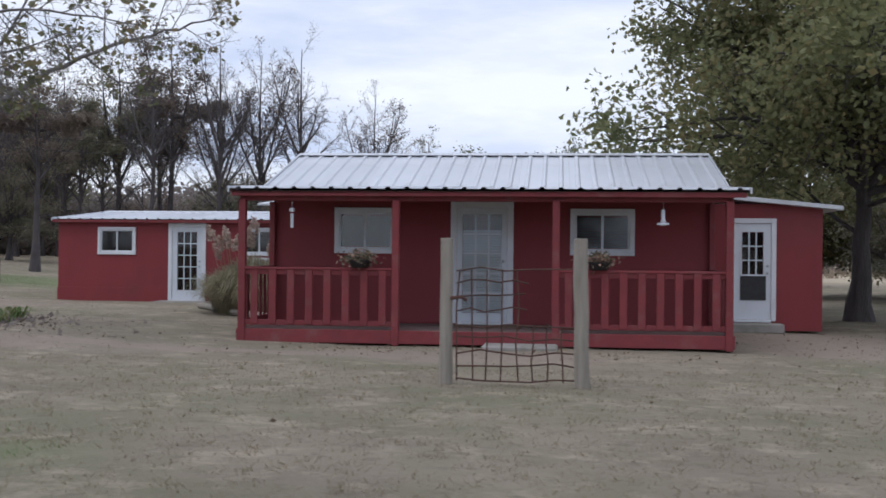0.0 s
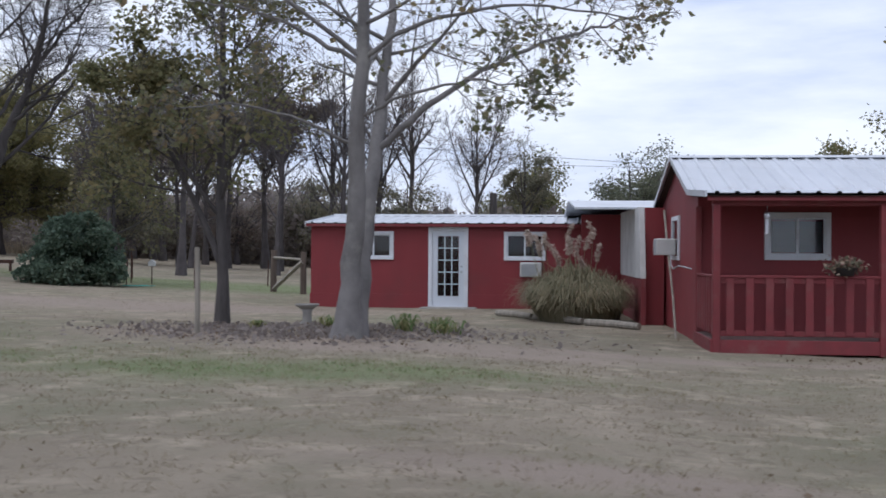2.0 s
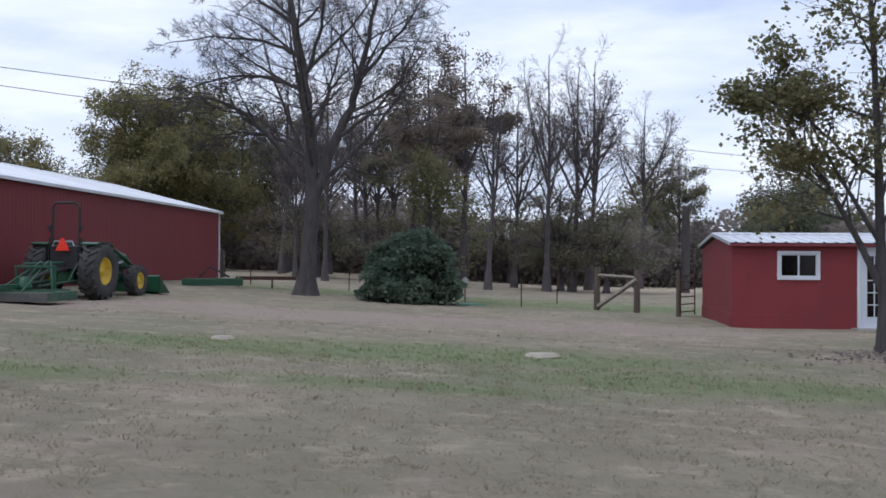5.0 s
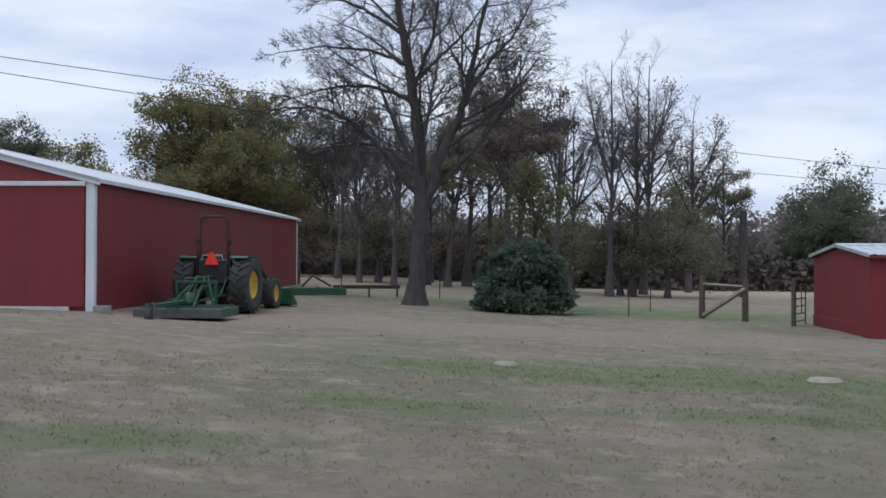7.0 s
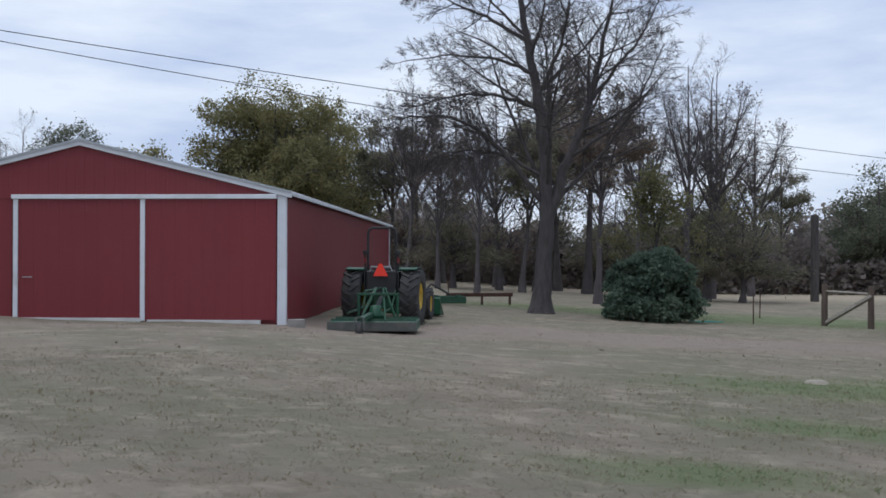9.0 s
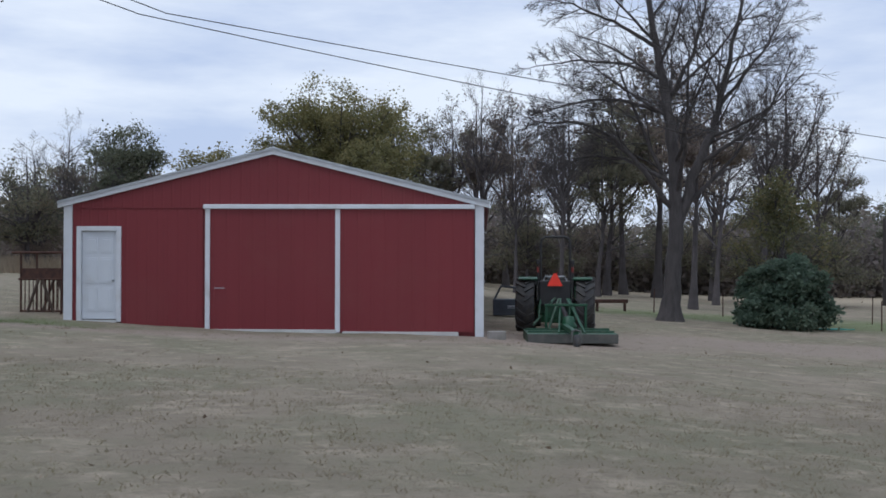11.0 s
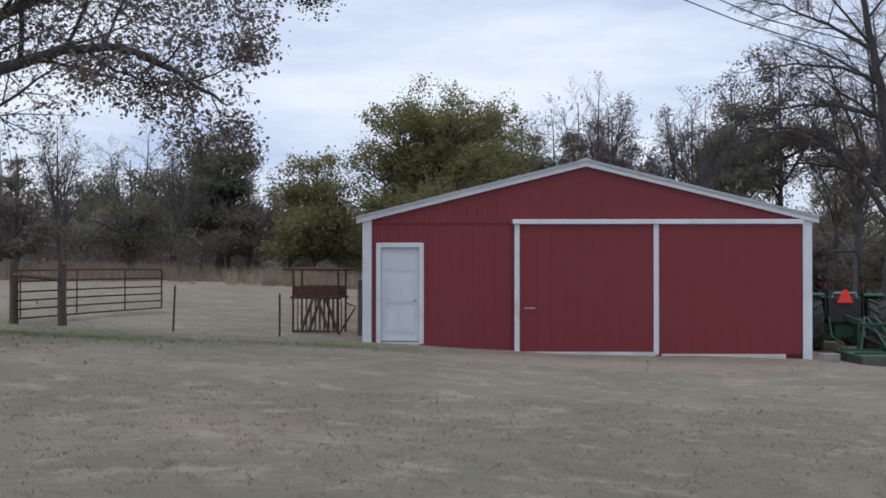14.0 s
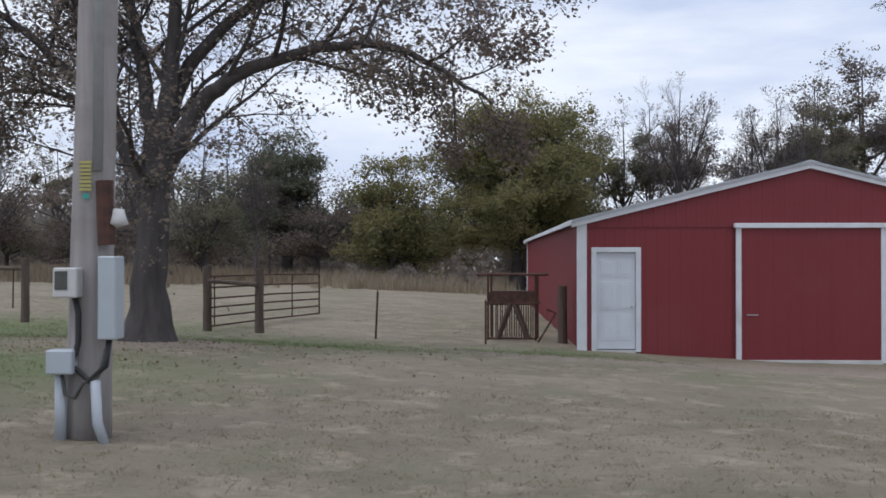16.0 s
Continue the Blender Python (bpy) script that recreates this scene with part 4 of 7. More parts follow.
# porch floor
nb = 15
for i in range(nb):
    part("deck_board", Shape().box(0.02, W - 0.02, 0.0 + i * 0.139, 0.0 + i * 0.139 + 0.133, 0.2, 0.24), DECK, cabin)
part("rim_board", Shape().box(-0.03, W + 0.03, -0.045, -0.003, 0.03, 0.25), RED_WOOD, cabin, bevel=0.006)
for x0 in (-0.03, W - 0.01):
    part("rim_board", Shape().box(x0, x0 + 0.04, 0.0, FY - 0.03, 0.03, 0.25), RED_WOOD, cabin, bevel=0.006)
part("floor_joists", Shape().box(0.05, W - 0.05, 0.02, FY - 0.03, 0.1, 0.195), DARK_GAP, cabin)
POSTS = (0.0, 2.58, 5.2, W - 0.12)
for x in POSTS:
    part("porch_post", Shape().box(x, x + 0.12, -0.07, 0.05, 0.0, 2.4), RED_WOOD, cabin, bevel=0.01)
for x in (0.0, W - 0.12):
    part("porch_post", Shape().box(x, x + 0.1, FY - 0.13, FY - 0.03, 0.24, 2.45), RED_WOOD, cabin, bevel=0.008)


def rail_run(a, b, along_x, fixed):
    def bx(p, q, d0, d1, z0, z1):
        return Shape().box(p, q, fixed + d0, fixed + d1, z0, z1) if along_x else Shape().box(fixed + d0, fixed + d1, p, q, z0, z1)
    part("top_rail", bx(a, b, -0.05, 0.05, 1.235, 1.275), RED_WOOD, cabin, bevel=0.006)
    part("under_rail", bx(a, b, -0.02, 0.02, 1.15, 1.234), RED_WOOD, cabin, bevel=0.005)
    part("bottom_rail", bx(a, b, -0.02, 0.02, 0.31, 0.4), RED_WOOD, cabin, bevel=0.005)
    n = max(2, round((b - a) / 0.29))
    for i in range(n):
        c = a + (b - a) * (i + 0.5) / n
        part("baluster", bx(c - 0.06, c + 0.06, -0.045, -0.021, 0.33, 1.234), RED_WOOD, cabin, bevel=0.005)


rail_run(0.12, 2.58, True, -0.01)
rail_run(5.32, W - 0.12, True, -0.01)
rail_run(0.05, FY - 0.13, False, 0.06)
rail_run(0.05, FY - 0.13, False, W - 0.06)
# side window with its air conditioner
sw = new("side_window")
sw.parent = cabin
f = Shape()
for a, b, c, d in ((4.7, 5.9, 2.29, 2.38), (4.7, 5.9, 1.48, 1.57), (4.7, 4.79, 1.57, 2.29), (5.81, 5.9, 1.57, 2.29)):
    f.box(0.0, 0.05, a, b, c, d)
part("window_frame", f, WHITE_TRIM, sw, bevel=0.006)
part("pane", Shape().box(0.03, 0.048, 4.79, 5.81, 1.57, 2.29), GLASS, sw)
cabin_ac = thing("air_conditioner", (-7.05, 20.36, -1.04), "white window air conditioner in the cabin's side", "air conditioner", rz=-0.8)
part("casing", Shape().box(-0.4, -0.002, 4.95, 5.5, 1.58, 1.92), WHITE_BOARD, cabin_ac, bevel=0.02)
for i in range(9):
    part("louvre", Shape().box(-0.415, -0.4, 5.0, 5.45, 1.59 + i * 0.035, 1.61 + i * 0.035), GALV, cabin_ac)
solid("leaning_pole", Shape().tube([(-7.22, 23.4, -1.08), (-7.15, 24.4, -0.3), (-7.12, 25.6, 0.72), (-7.06, 26.7, 1.5)], 0.024, 8), POST_WOOD, "thin crooked grey pole leaning on the cabin wall", "pole")
solid("wall_cable", Shape().tube([(-7.08, 25.5, 0.66), (-7.12, 25.0, 0.36), (-7.14, 24.5, 0.27), (-7.12, 24.0, 0.34), (-7.1, 23.3, 0.33), (-7.06, 22.6, 0.3)], 0.014, 6), GALV, "pale cable sagging along the cabin wall", "cable", smooth=True)

# lean-to at the cabin's end
annex = thing("lean_to", (-7.05, 20.36, -1.04), "red lean-to room with a white glazed door", "house", rz=-0.8)
AY = 5.3
h = [(8.92, 9.62, 0.22, 2.18)]
part("front_wall", wall_cells(Shape(), W - 0.04, 10.67, 0.0, 2.6, AY, AY + 0.1, h), RED_SIDING, annex)
part("end_wall", Shape().box(10.57, 10.67, AY + 0.1, 9.5, 0.0, 2.5), RED_SIDING, annex)
part("back_wall", Shape().box(W - 0.04, 10.57, 9.4, 9.5, 0.0, 2.5), RED_SIDING, annex)
part("floor", Shape().box(W, 10.57, AY + 0.1, 9.4, 0.05, 0.2), DECK, annex)
part("roof", Shape().prism([(W + 0.05, AY - 0.25, 2.83), (11.02, AY - 0.25, 2.56), (11.02, AY - 0.25, 2.47), (W + 0.05, AY - 0.25, 2.74)], (0, 4.7, 0)), ROOF_METAL, annex, "pale metal lean-to roof", bevel=0.01)
lite_door(annex, 8.80, 9.74, 0.2, 2.3, AY - 0.02, 3, 3, 1.15, 2.02, trim=0.1)
part("screen", Shape().box(9.02, 9.54, AY - 0.03, AY - 0.024, 0.62, 1.12), BLACK, annex, "dark insect screen")
solid("door_step", Shape().box(8.72, 9.82, AY - 0.55, AY - 0.03, 0.0, 0.18), CONCRETE, "low concrete step at the lean-to door", "step", bevel=0.015, loc=(-7.05, 20.36, -1.06), rz=-0.8)

# ---- link building between cabin and long shed ----
link = thing("link_building", (0, 0, 0), "red and white link room under a low metal roof", "building")
part("front_wall", Shape().box(-8.55, -7.2, 32.75, 32.9, -1.05, 1.62), RED_SIDING, link)
part("white_wall", Shape().prism([(-7.5, 32.745, 0.02), (-7.5, 27.3, 0.02), (-7.5, 27.7, 1.62), (-7.5, 32.745, 1.66)], (0.12, 0, 0)), WHITE_BOARD, link, "weathered white board wall")
part("low_wall", Shape().box(-7.48, -7.38, 27.3, 32.745, -1.05, 0.018), RED_WOOD, link, "worn red foundation boards")
part("return_wall", Shape().box(-7.375, -6.95, 27.6, 27.7, -1.05, 1.6), RED_SIDING, link)
part("end_wall", Shape().box(-8.55, 0.5, 38.0, 38.15, -1.05, 1.6), RED_SIDING, link)
part("back_wall", Shape().box(0.4, 0.5, 28.9, 38.0, -1.05, 1.6), RED_SIDING, link)
part("roof", Shape().prism([(-8.9, 28.7, 1.66), (-8.9, 33.2, 2.02), (-8.9, 38.2, 1.62), (-8.9, 38.2, 1.56), (-8.9, 33.2, 1.95), (-8.9, 28.7, 1.60)], (9.4, 0, 0)), ROOF_METAL, link, bevel=0.008)

# ---- the long shed ----
shed = thing("long_shed", (-16.14, 33.78, -1.05), "long red shed with white trim and metal roof", "shed", rz=-2.5)
SL, SD = 7.9, 6.7
SH = [(1.31, 2.29, 1.5, 2.12), (3.48, 4.38, 0.12, 2.22), (5.58, 6.56, 1.5, 2.12)]
part("front_wall", wall_cells(Shape(), 0.0, SL, 0.0, 2.34, 0.0, 0.12, SH), RED_SIDING, shed)
for x in (0.0, SL - 0.12):
    part("end_wall", Shape().prism([(x, 0.12, 0), (x, SD, 0), (x, SD, 2.34), (x, 3.45, 2.64), (x, 0.12, 2.34)], (0.12, 0, 0)), RED_SIDING, shed)
part("back_wall", Shape().box(0.12, SL - 0.12, SD - 0.12, SD, 0, 2.34), RED_SIDING, shed)
part("floor", Shape().box(0.12, SL - 0.12, 0.12, SD - 0.12, 0.0, 0.1), DECK, shed)
# dark ceiling colour stands in for the shed's dim interior
part("inner_ceiling", Shape().box(0.12, SL - 0.12, 0.12, SD - 0.12, 2.25, 2.3), DARK_POST, shed)
for a, b in ((0.0, 3.36), (4.5, SL)):
    part("skirt_board", Shape().box(a - 0.01, b, -0.025, -0.002, 0.05, 0.45), RED_SIDING, shed, bevel=0.004)
part("skirt_board", Shape().box(-0.025, -0.002, -0.01, SD, 0.05, 0.45), RED_SIDING, shed, bevel=0.004)
roof_sheets(shed, -0.1, SL + 0.15, (3.47, 2.75), [(-0.2, 2.44)])
roof_sheets(shed, -0.1, SL + 0.15, (3.43, 2.75), [(SD + 0.2, 2.44)])
part("roof_deck", Shape().prism([(-0.07, -0.15, 2.38), (-0.07, 3.45, 2.71), (-0.07, SD + 0.15, 2.38), (-0.07, SD + 0.15, 2.34), (-0.07, 3.45, 2.65), (-0.07, -0.15, 2.34)], (SL + 0.2, 0, 0)), DARK_GAP, shed)
part("ridge_cap", Shape().prism([(-0.1, 3.27, 2.75), (-0.1, 3.45, 2.81), (-0.1, 3.63, 2.75)], (SL + 0.25, 0, 0)), ROOF_METAL, shed)
for a, b in (((-0.22, 2.47), (3.45, 2.79)), ((3.45, 2.79), (SD + 0.22, 2.47))):
    part("rake_trim", Shape().prism([(-0.13, a[0], a[1]), (-0.13, b[0], b[1]), (-0.13, b[0], b[1] - 0.1), (-0.13, a[0], a[1] - 0.1)], (0.03, 0, 0)), ROOF_METAL, shed)
part("eave_trim", Shape().box(-0.1, SL + 0.15, -0.2, -0.17, 2.34, 2.415), RED_WOOD, shed)
for q in (SH[0], SH[2]):
    window(shed, q[0] - 0.09, q[1] + 0.09, q[2] - 0.09, q[3] + 0.09, -0.01)
lite_door(shed, 3.37, 4.49, 0.1, 2.33, -0.01, 3, 5, 0.4, 2.08)
solid("door_step", Shape().box(3.2, 4.75, -0.75, -0.03, -0.05, 0.1), CONCRETE, "worn concrete step before the shed door", "step", bevel=0.02, loc=(-16.14, 33.78, -1.05), rz=-2.5)
shed_ac = thing("air_conditioner", (-16.14, 33.78, -1.05), "white air conditioner through the shed wall", "air conditioner", rz=-2.5)
part("casing", Shape().box(5.95, 6.55, -0.3, -0.027, 0.96, 1.36), WHITE_BOARD, shed_ac, bevel=0.02)
for i in range(9):
    part("louvre", Shape().box(5.99, 6.4, -0.312, -0.3, 1.0 + i * 0.035, 1.02 + i * 0.035), GALV, shed_ac)


# ---- single trees ----
# twin-trunked pale tree in the mulch bed
out, tips = grow(11, 1, 1, [(12, 0.42, 0.2, 62, 12, 0.03, 0), (8, 0.25, 0.5, 45, 12, -0.02, 0), (5, 0.2, 0.45, 45, 14, -0.05, 0)], wander=0.03, limbs=[
    ([(0, 0, 0), (0.1, 0, 1.5), (0.22, 0, 4.0), (0.25, 0, 6.0), (0.3, 0, 9), (0.3, 0, 13)], 0.21, 0.03),
    ([(0.08, 0.2, 0), (0.16, 0.8, 1.6), (0.25, 1.8, 3.5), (0.27, 2.75, 5), (0.3, 3.2, 6), (0.4, 4.2, 9), (0.4, 4.6, 12)], 0.19, 0.03),
    ([(0.25, 1.8, 3.5), (1.3, 2.1, 4.5), (2.6, 2.5, 5.3), (4.2, 3.0, 6.0), (5.4, 3.2, 6.3)], 0.075, 0.015),
    ([(0.22, 0, 4.9), (1.2, -0.2, 5.5), (3.0, -0.4, 5.8), (5.2, -0.5, 5.4)], 0.05, 0.01),
    ([(0.22, 0, 4.8), (-0.8, 0.1, 5.4), (-2.0, 0.2, 5.9), (-3.8, 0.2, 6.1)], 0.05, 0.01),
    ([(0.2, 0, 3.4), (-0.9, -0.4, 3.9), (-2.2, -0.7, 4.1), (-3.2, -0.9, 3.8)], 0.035, 0.008),
    ([(0.22, 0, 3.9), (1.2, -0.5, 4.3), (2.4, -0.9, 4.4), (3.6, -1.2, 4.1)], 0.035, 0.008)])
tree("twin_trunk_tree", gpos(-12.72, 19.2), "pale-barked twin-trunk tree losing its last leaves", out, tips, BARK_PALE, LEAF_DULL, 2.6, 0.07, 0.12, 3, keep=0.2, scale=0.88)
# slim leafy tree by the shed
out, tips = grow(23, 7.6, 0.125, [(14, 0.28, 0.34, 50, 10, 0.07, 0), (8, 0.2, 0.45, 45, 12, 0.02, 0), (5, 0.2, 0.45, 45, 12, 0.0, 0)], wander=0.03,
                 starts=[((0, 0, 0), (0.0, 0.0, 1), 1.0, 1.0), ((0.0, 0, 1.3), (-0.45, 0.1, 1), 0.62, 0.6)])
tree("slim_tree", gpos(-15.6, 22.6), "slim tree with thin olive-brown foliage", out, tips, BARK_DARK, LEAF_OAK, 20, 0.15, 0.10, 5, keep=0.9, scale=0.9, clump=1.5, cut=-0.15)
# large bare tree
out, tips = grow(31, 1, 1, [(17, 0.3, 0.27, 48, 14, 0.04, 0), (9, 0.15, 0.45, 42, 14, 0.02, 0), (8, 0.12, 0.5, 38, 16, 0.01, 0)], wander=0.05, limbs=[
    ([(0, 0, 0), (0.1, 0, 1.5), (0.2, 0, 3.3), (0.12, 0, 6.0), (-0.2, 0, 8.4), (-0.5, 0, 10.2), (-0.9, 0, 12.5), (-1.0, 0, 15)], 0.34, 0.03),
    ([(0.2, 0, 3.2), (0.8, 0.1, 5.4), (1.35, 0.2, 6.8), (1.6, 0.3, 8.0), (2.1, 0.3, 10.5), (2.5, 0.2, 13)], 0.21, 0.025),
    ([(0.05, 0, 4.0), (-0.8, -0.3, 5.2), (-1.5, -0.5, 6.2), (-2.6, -0.7, 6.9), (-3.8, -0.8, 6.9), (-4.6, -0.8, 6.6)], 0.11, 0.012),
    ([(0.1, 0, 4.8), (-1.0, 0.4, 5.7), (-2.4, 0.7, 5.9), (-3.6, 0.9, 5.5)], 0.08, 0.012),
    ([(-0.05, 0, 7.2), (-1.2, 0.2, 7.8), (-2.6, 0.3, 7.8), (-4.2, 0.4, 7.3)], 0.09, 0.012),
    ([(-0.2, 0, 8.4), (-1.0, -0.2, 8.9), (-2.7, -0.4, 9.1), (-4.2, -0.6, 8.8)], 0.08, 0.012),
    ([(-0.4, 0, 9.6), (-1.4, 0.2, 10.4), (-2.6, 0.4, 11.1), (-4.0, 0.5, 11.6)], 0.08, 0.012),
    ([(0.15, 0, 4.4), (0.2, -1.5, 6.2), (0.1, -2.6, 8.0), (-0.2, -3.2, 10.0)], 0.09, 0.012),
    ([(0.1, 0, 5.0), (0.3, 1.6, 7.0), (0.5, 2.8, 9.0), (0.6, 3.4, 11.0)], 0.09, 0.012),
    ([(0.85, 0.1, 5.5), (1.9, -0.3, 6.3), (3.0, -0.5, 7.6), (3.6, -0.6, 9.4)], 0.08, 0.012),
    ([(1.5, 0.25, 7.5), (2.3, 0.4, 8.8), (3.2, 0.6, 10.0), (3.8, 0.7, 11.6)], 0.08, 0.012),
    ([(0.0, 0, 7.9), (0.6, -0.8, 9.3), (0.8, -1.6, 11.0), (0.9, -2.0, 13.0)], 0.08, 0.012)])
out = [(q * (1.16, 1.16, 1), w, lev) for q, w, lev in out]
tree("bare_tree", gpos(-29.5, 41.0), "large bare dark tree with dense fine twigs", out, tips, BARK_DARK)
# oak beside the cabin
out, tips = dome(41, 12.5, 7.0, 3.9, 36, 0.26, (13, 7), 6)
out = [(q * (1, 1.38, 1), w, lev) for q, w, lev in out]
tips = [q * (1, 1.38, 1) for q in tips]
tree("oak", gpos(5.75, 30.3), "spreading oak with olive and yellowing leaves", out, tips, BARK_DARK, LEAF_GREEN, 32, 0.24, 0.155, 7, low=2.7, clump=2.4, cut=-0.85)
# big tree by the metal gate, with a long arching limb
out, tips = grow(57, 1, 1, [(13, 0.3, 0.34, 48, 12, 0.02, 0), (9, 0.2, 0.45, 44, 12, -0.02, 0), (7, 0.15, 0.45, 42, 14, -0.05, 0)], wander=0.05, limbs=[
    ([(0, 0, 0), (0.03, 0, 1.7), (0.14, 0, 3.0), (0.25, 0, 3.7), (0.5, -0.1, 5.4), (0.6, -0.2, 7.4), (0.8, -0.3, 10)], 0.38, 0.04),
    ([(0.15, 0, 3.0), (1.0, -0.2, 4.6), (1.5, -0.3, 5.0), (2.9, -0.5, 5.55), (4.3, -0.6, 5.7), (5.5, -0.7, 5.3), (6.6, -0.7, 4.5)], 0.2, 0.025),
    ([(0.3, 0, 4.2), (0.8, 0.2, 5.6), (1.8, 0.5, 6.6), (3.4, 0.8, 7.6), (5.5, 1.0, 8.0), (7.2, 1.2, 7.3)], 0.16, 0.02),
    ([(0.1, 0, 2.9), (-0.1, 0.3, 5), (-0.6, 0.5, 7), (-1.0, 0.6, 10)], 0.2, 0.03),
    ([(0.05, 0, 2.8), (-0.8, -0.3, 4.5), (-2.2, -0.6, 6), (-4.2, -0.8, 7.2)], 0.17, 0.02),
    ([(0.0, 0, 3.2), (-1.0, 0.8, 4.4), (-2.6, 1.6, 5.2), (-4.5, 2.0, 5.0)], 0.13, 0.02)])
tree("gate_tree", gpos(-53.55, 22.8), "big old tree with sparse brown leaves and a long limb", out, tips, BARK_DARK, LEAF_BROWN, 11.0, 0.13, 0.08, 9, keep=0.9, scale=0.9)
# round oak behind the barn
out, tips = dome(63, 12.6, 8.0, 3.0, 34, 0.42, (11, 6), 12)
tree("round_oak", gpos(-45.6, 75.0), "round oak turning yellow-green behind the barn", out, tips, BARK_FAR, LEAF_YELLOW, 60, 0.3, 0.16, 11, keep=0.9, far=True, clump=3.4, cut=-0.5)
out, tips = dome(67, 12.6, 7.2, 2.6, 28, 0.36, (10, 6), 8)
tree("round_oak", gpos(-43.6, 89.0), "olive-leaved oak behind the round yellowing oak", out, tips, BARK_FAR, LEAF_OAK, 24, 0.34, 0.2, 14, keep=0.9, far=True, clump=3.6, cut=-0.4)
out, tips = dome(65, 8.0, 3.4, 1.6, 20, 0.26, (10, 6), 4)
tree("low_oak", gpos(-53.2, 71.0), "low oak with yellow-olive leaves", out, tips, BARK_FAR, LEAF_YELLOW, 22, 0.3, 0.17, 12, far=True, clump=2.4, cut=-0.3)
# dark round-headed tree and a bare one in the field
out, tips = dome(66, 10.2, 4.3, 3.4, 22, 0.34, (11, 6), 8)
tree("field_tree", gpos(-61.3, 80.5), "round-headed dark green tree in the straw field", out, tips, BARK_FAR, LEAF_DARK, 30, 0.3, 0.16, 16, far=True, low=2.0, clump=2.6, cut=-0.2)
out, tips = dome(68, 7.6, 3.0, 2.2, 16, 0.22, (9, 6), 3)
tree("field_tree", gpos(-57.0, 84.0), "small dull olive tree in the straw field", out, tips, BARK_FAR, LEAF_MIX, 18, 0.3, 0.17, 17, far=True, clump=2.4, cut=-0.1)
out, tips = grow(69, 1, 1, [(14, 0.3, 0.3, 45, 12, 0.04, 0), (9, 0.15, 0.45, 42, 14, 0.02, 0), (6, 0.12, 0.5, 40, 16, 0.0, 0)], wander=0.05, limbs=[
    ([(0, 0, 0), (0.2, 0, 2.5), (0.9, 0, 5.0), (1.4, 0.2, 8.0), (1.6, 0.2, 11.4)], 0.24, 0.02),
    ([(0.25, 0, 2.6), (-0.6, 0.2, 5.0), (-1.4, 0.4, 7.4), (-1.8, 0.5, 10.0)], 0.15, 0.015),
    ([(0.8, 0, 4.6), (2.2, -0.4, 6.6), (3.6, -0.6, 8.4)], 0.1, 0.012),
    ([(-0.4, 0.1, 4.4), (-2.0, -0.3, 6.0), (-3.6, -0.5, 7.4)], 0.09, 0.012)])
tree("bare_field_tree", gpos(-71.3, 92.0), "bare spreading grey tree at the field edge", out, tips, BARK_FAR, far=True)

# vine-covered mound
rng = np.random.default_rng(5)
clumps = []
for i in range(96):
    az, up = rng.uniform(0, 6.283), ((i * 0.618) % 1.0) ** 1.1
    out_by = math.sqrt(max(0.0, 1 - up ** 2.6)) * rng.uniform(0.55, 1.08) * (1 + 0.16 * math.sin(3 * az + 1))
    c = np.array([1.42 * out_by * math.cos(az), 1.3 * out_by * math.sin(az), 0.3 + 1.95 * up * rng.uniform(0.7, 1.25)])
    rad = rng.uniform(0.26, 0.5)
    d = rng.normal(0, 1, (240, 3))
    d /= np.linalg.norm(d, axis=1)[:, None]
    d[:, 2] = np.abs(d[:, 2]) * 0.9 - 0.35
    q = c + d * rad * (1.0, 1.0, 0.8) * rng.uniform(0.75, 1.05, (240, 1))
    drape = rng.uniform(0, 1, 240) < 0.25
    q[drape, 2] -= rng.uniform(0, 0.55, drape.sum())
    clumps.append(q)
P = np.concatenate(clumps)
P = P[P[:, 2] > 0.1]
mound = thing("vine_mound", gpos(-25.85, 40.2), "dark green vine mound over a hidden stump", "bush")
stems, _ = grow(71, 2.2, 0.1, [(10, 0.05, 0.7, 40, 15, 0.05, 0), (8, 0.2, 0.5, 45, 14, -0.05, 0)], wander=0.08)
part("stems", wood_mesh("stems", stems, BARK_DARK), BARK_DARK, mound)
part("foliage", leaf_mesh("foliage", P, 0.14, LEAF_VINE, 4), LEAF_VINE, mound)
out, tips = grow(73, 4.6, 0.09, [(10, 0.3, 0.4, 50, 10, 0.05, 0), (7, 0.2, 0.45, 45, 12, 0, 0), (4, 0.2, 0.45, 45, 12, 0, 0)])
tree("small_tree", gpos(-25.2, 42.6), "small olive-leaved tree behind the vine mound", out, tips, BARK_DARK, LEAF_OAK, 16, 0.16, 0.12, 15, low=1.0)

# ---- stands of trees behind ----
def stock(seed, h, r, n, bark, leaf, per, spread, size, name, label, keep=1.0, clump=3.0, cut=-0.3):
    """A round-headed woodland tree kept as a pattern for copies."""
    o, t = dome(seed, h, h * 0.48, h * 0.24, n, r, (9, 6) if n > 14 else (7, 5))
    return tree(name, (0, 0, -500), label, o, t, bark, leaf, per, spread, size, seed, keep, far=True, clump=clump, cut=cut)


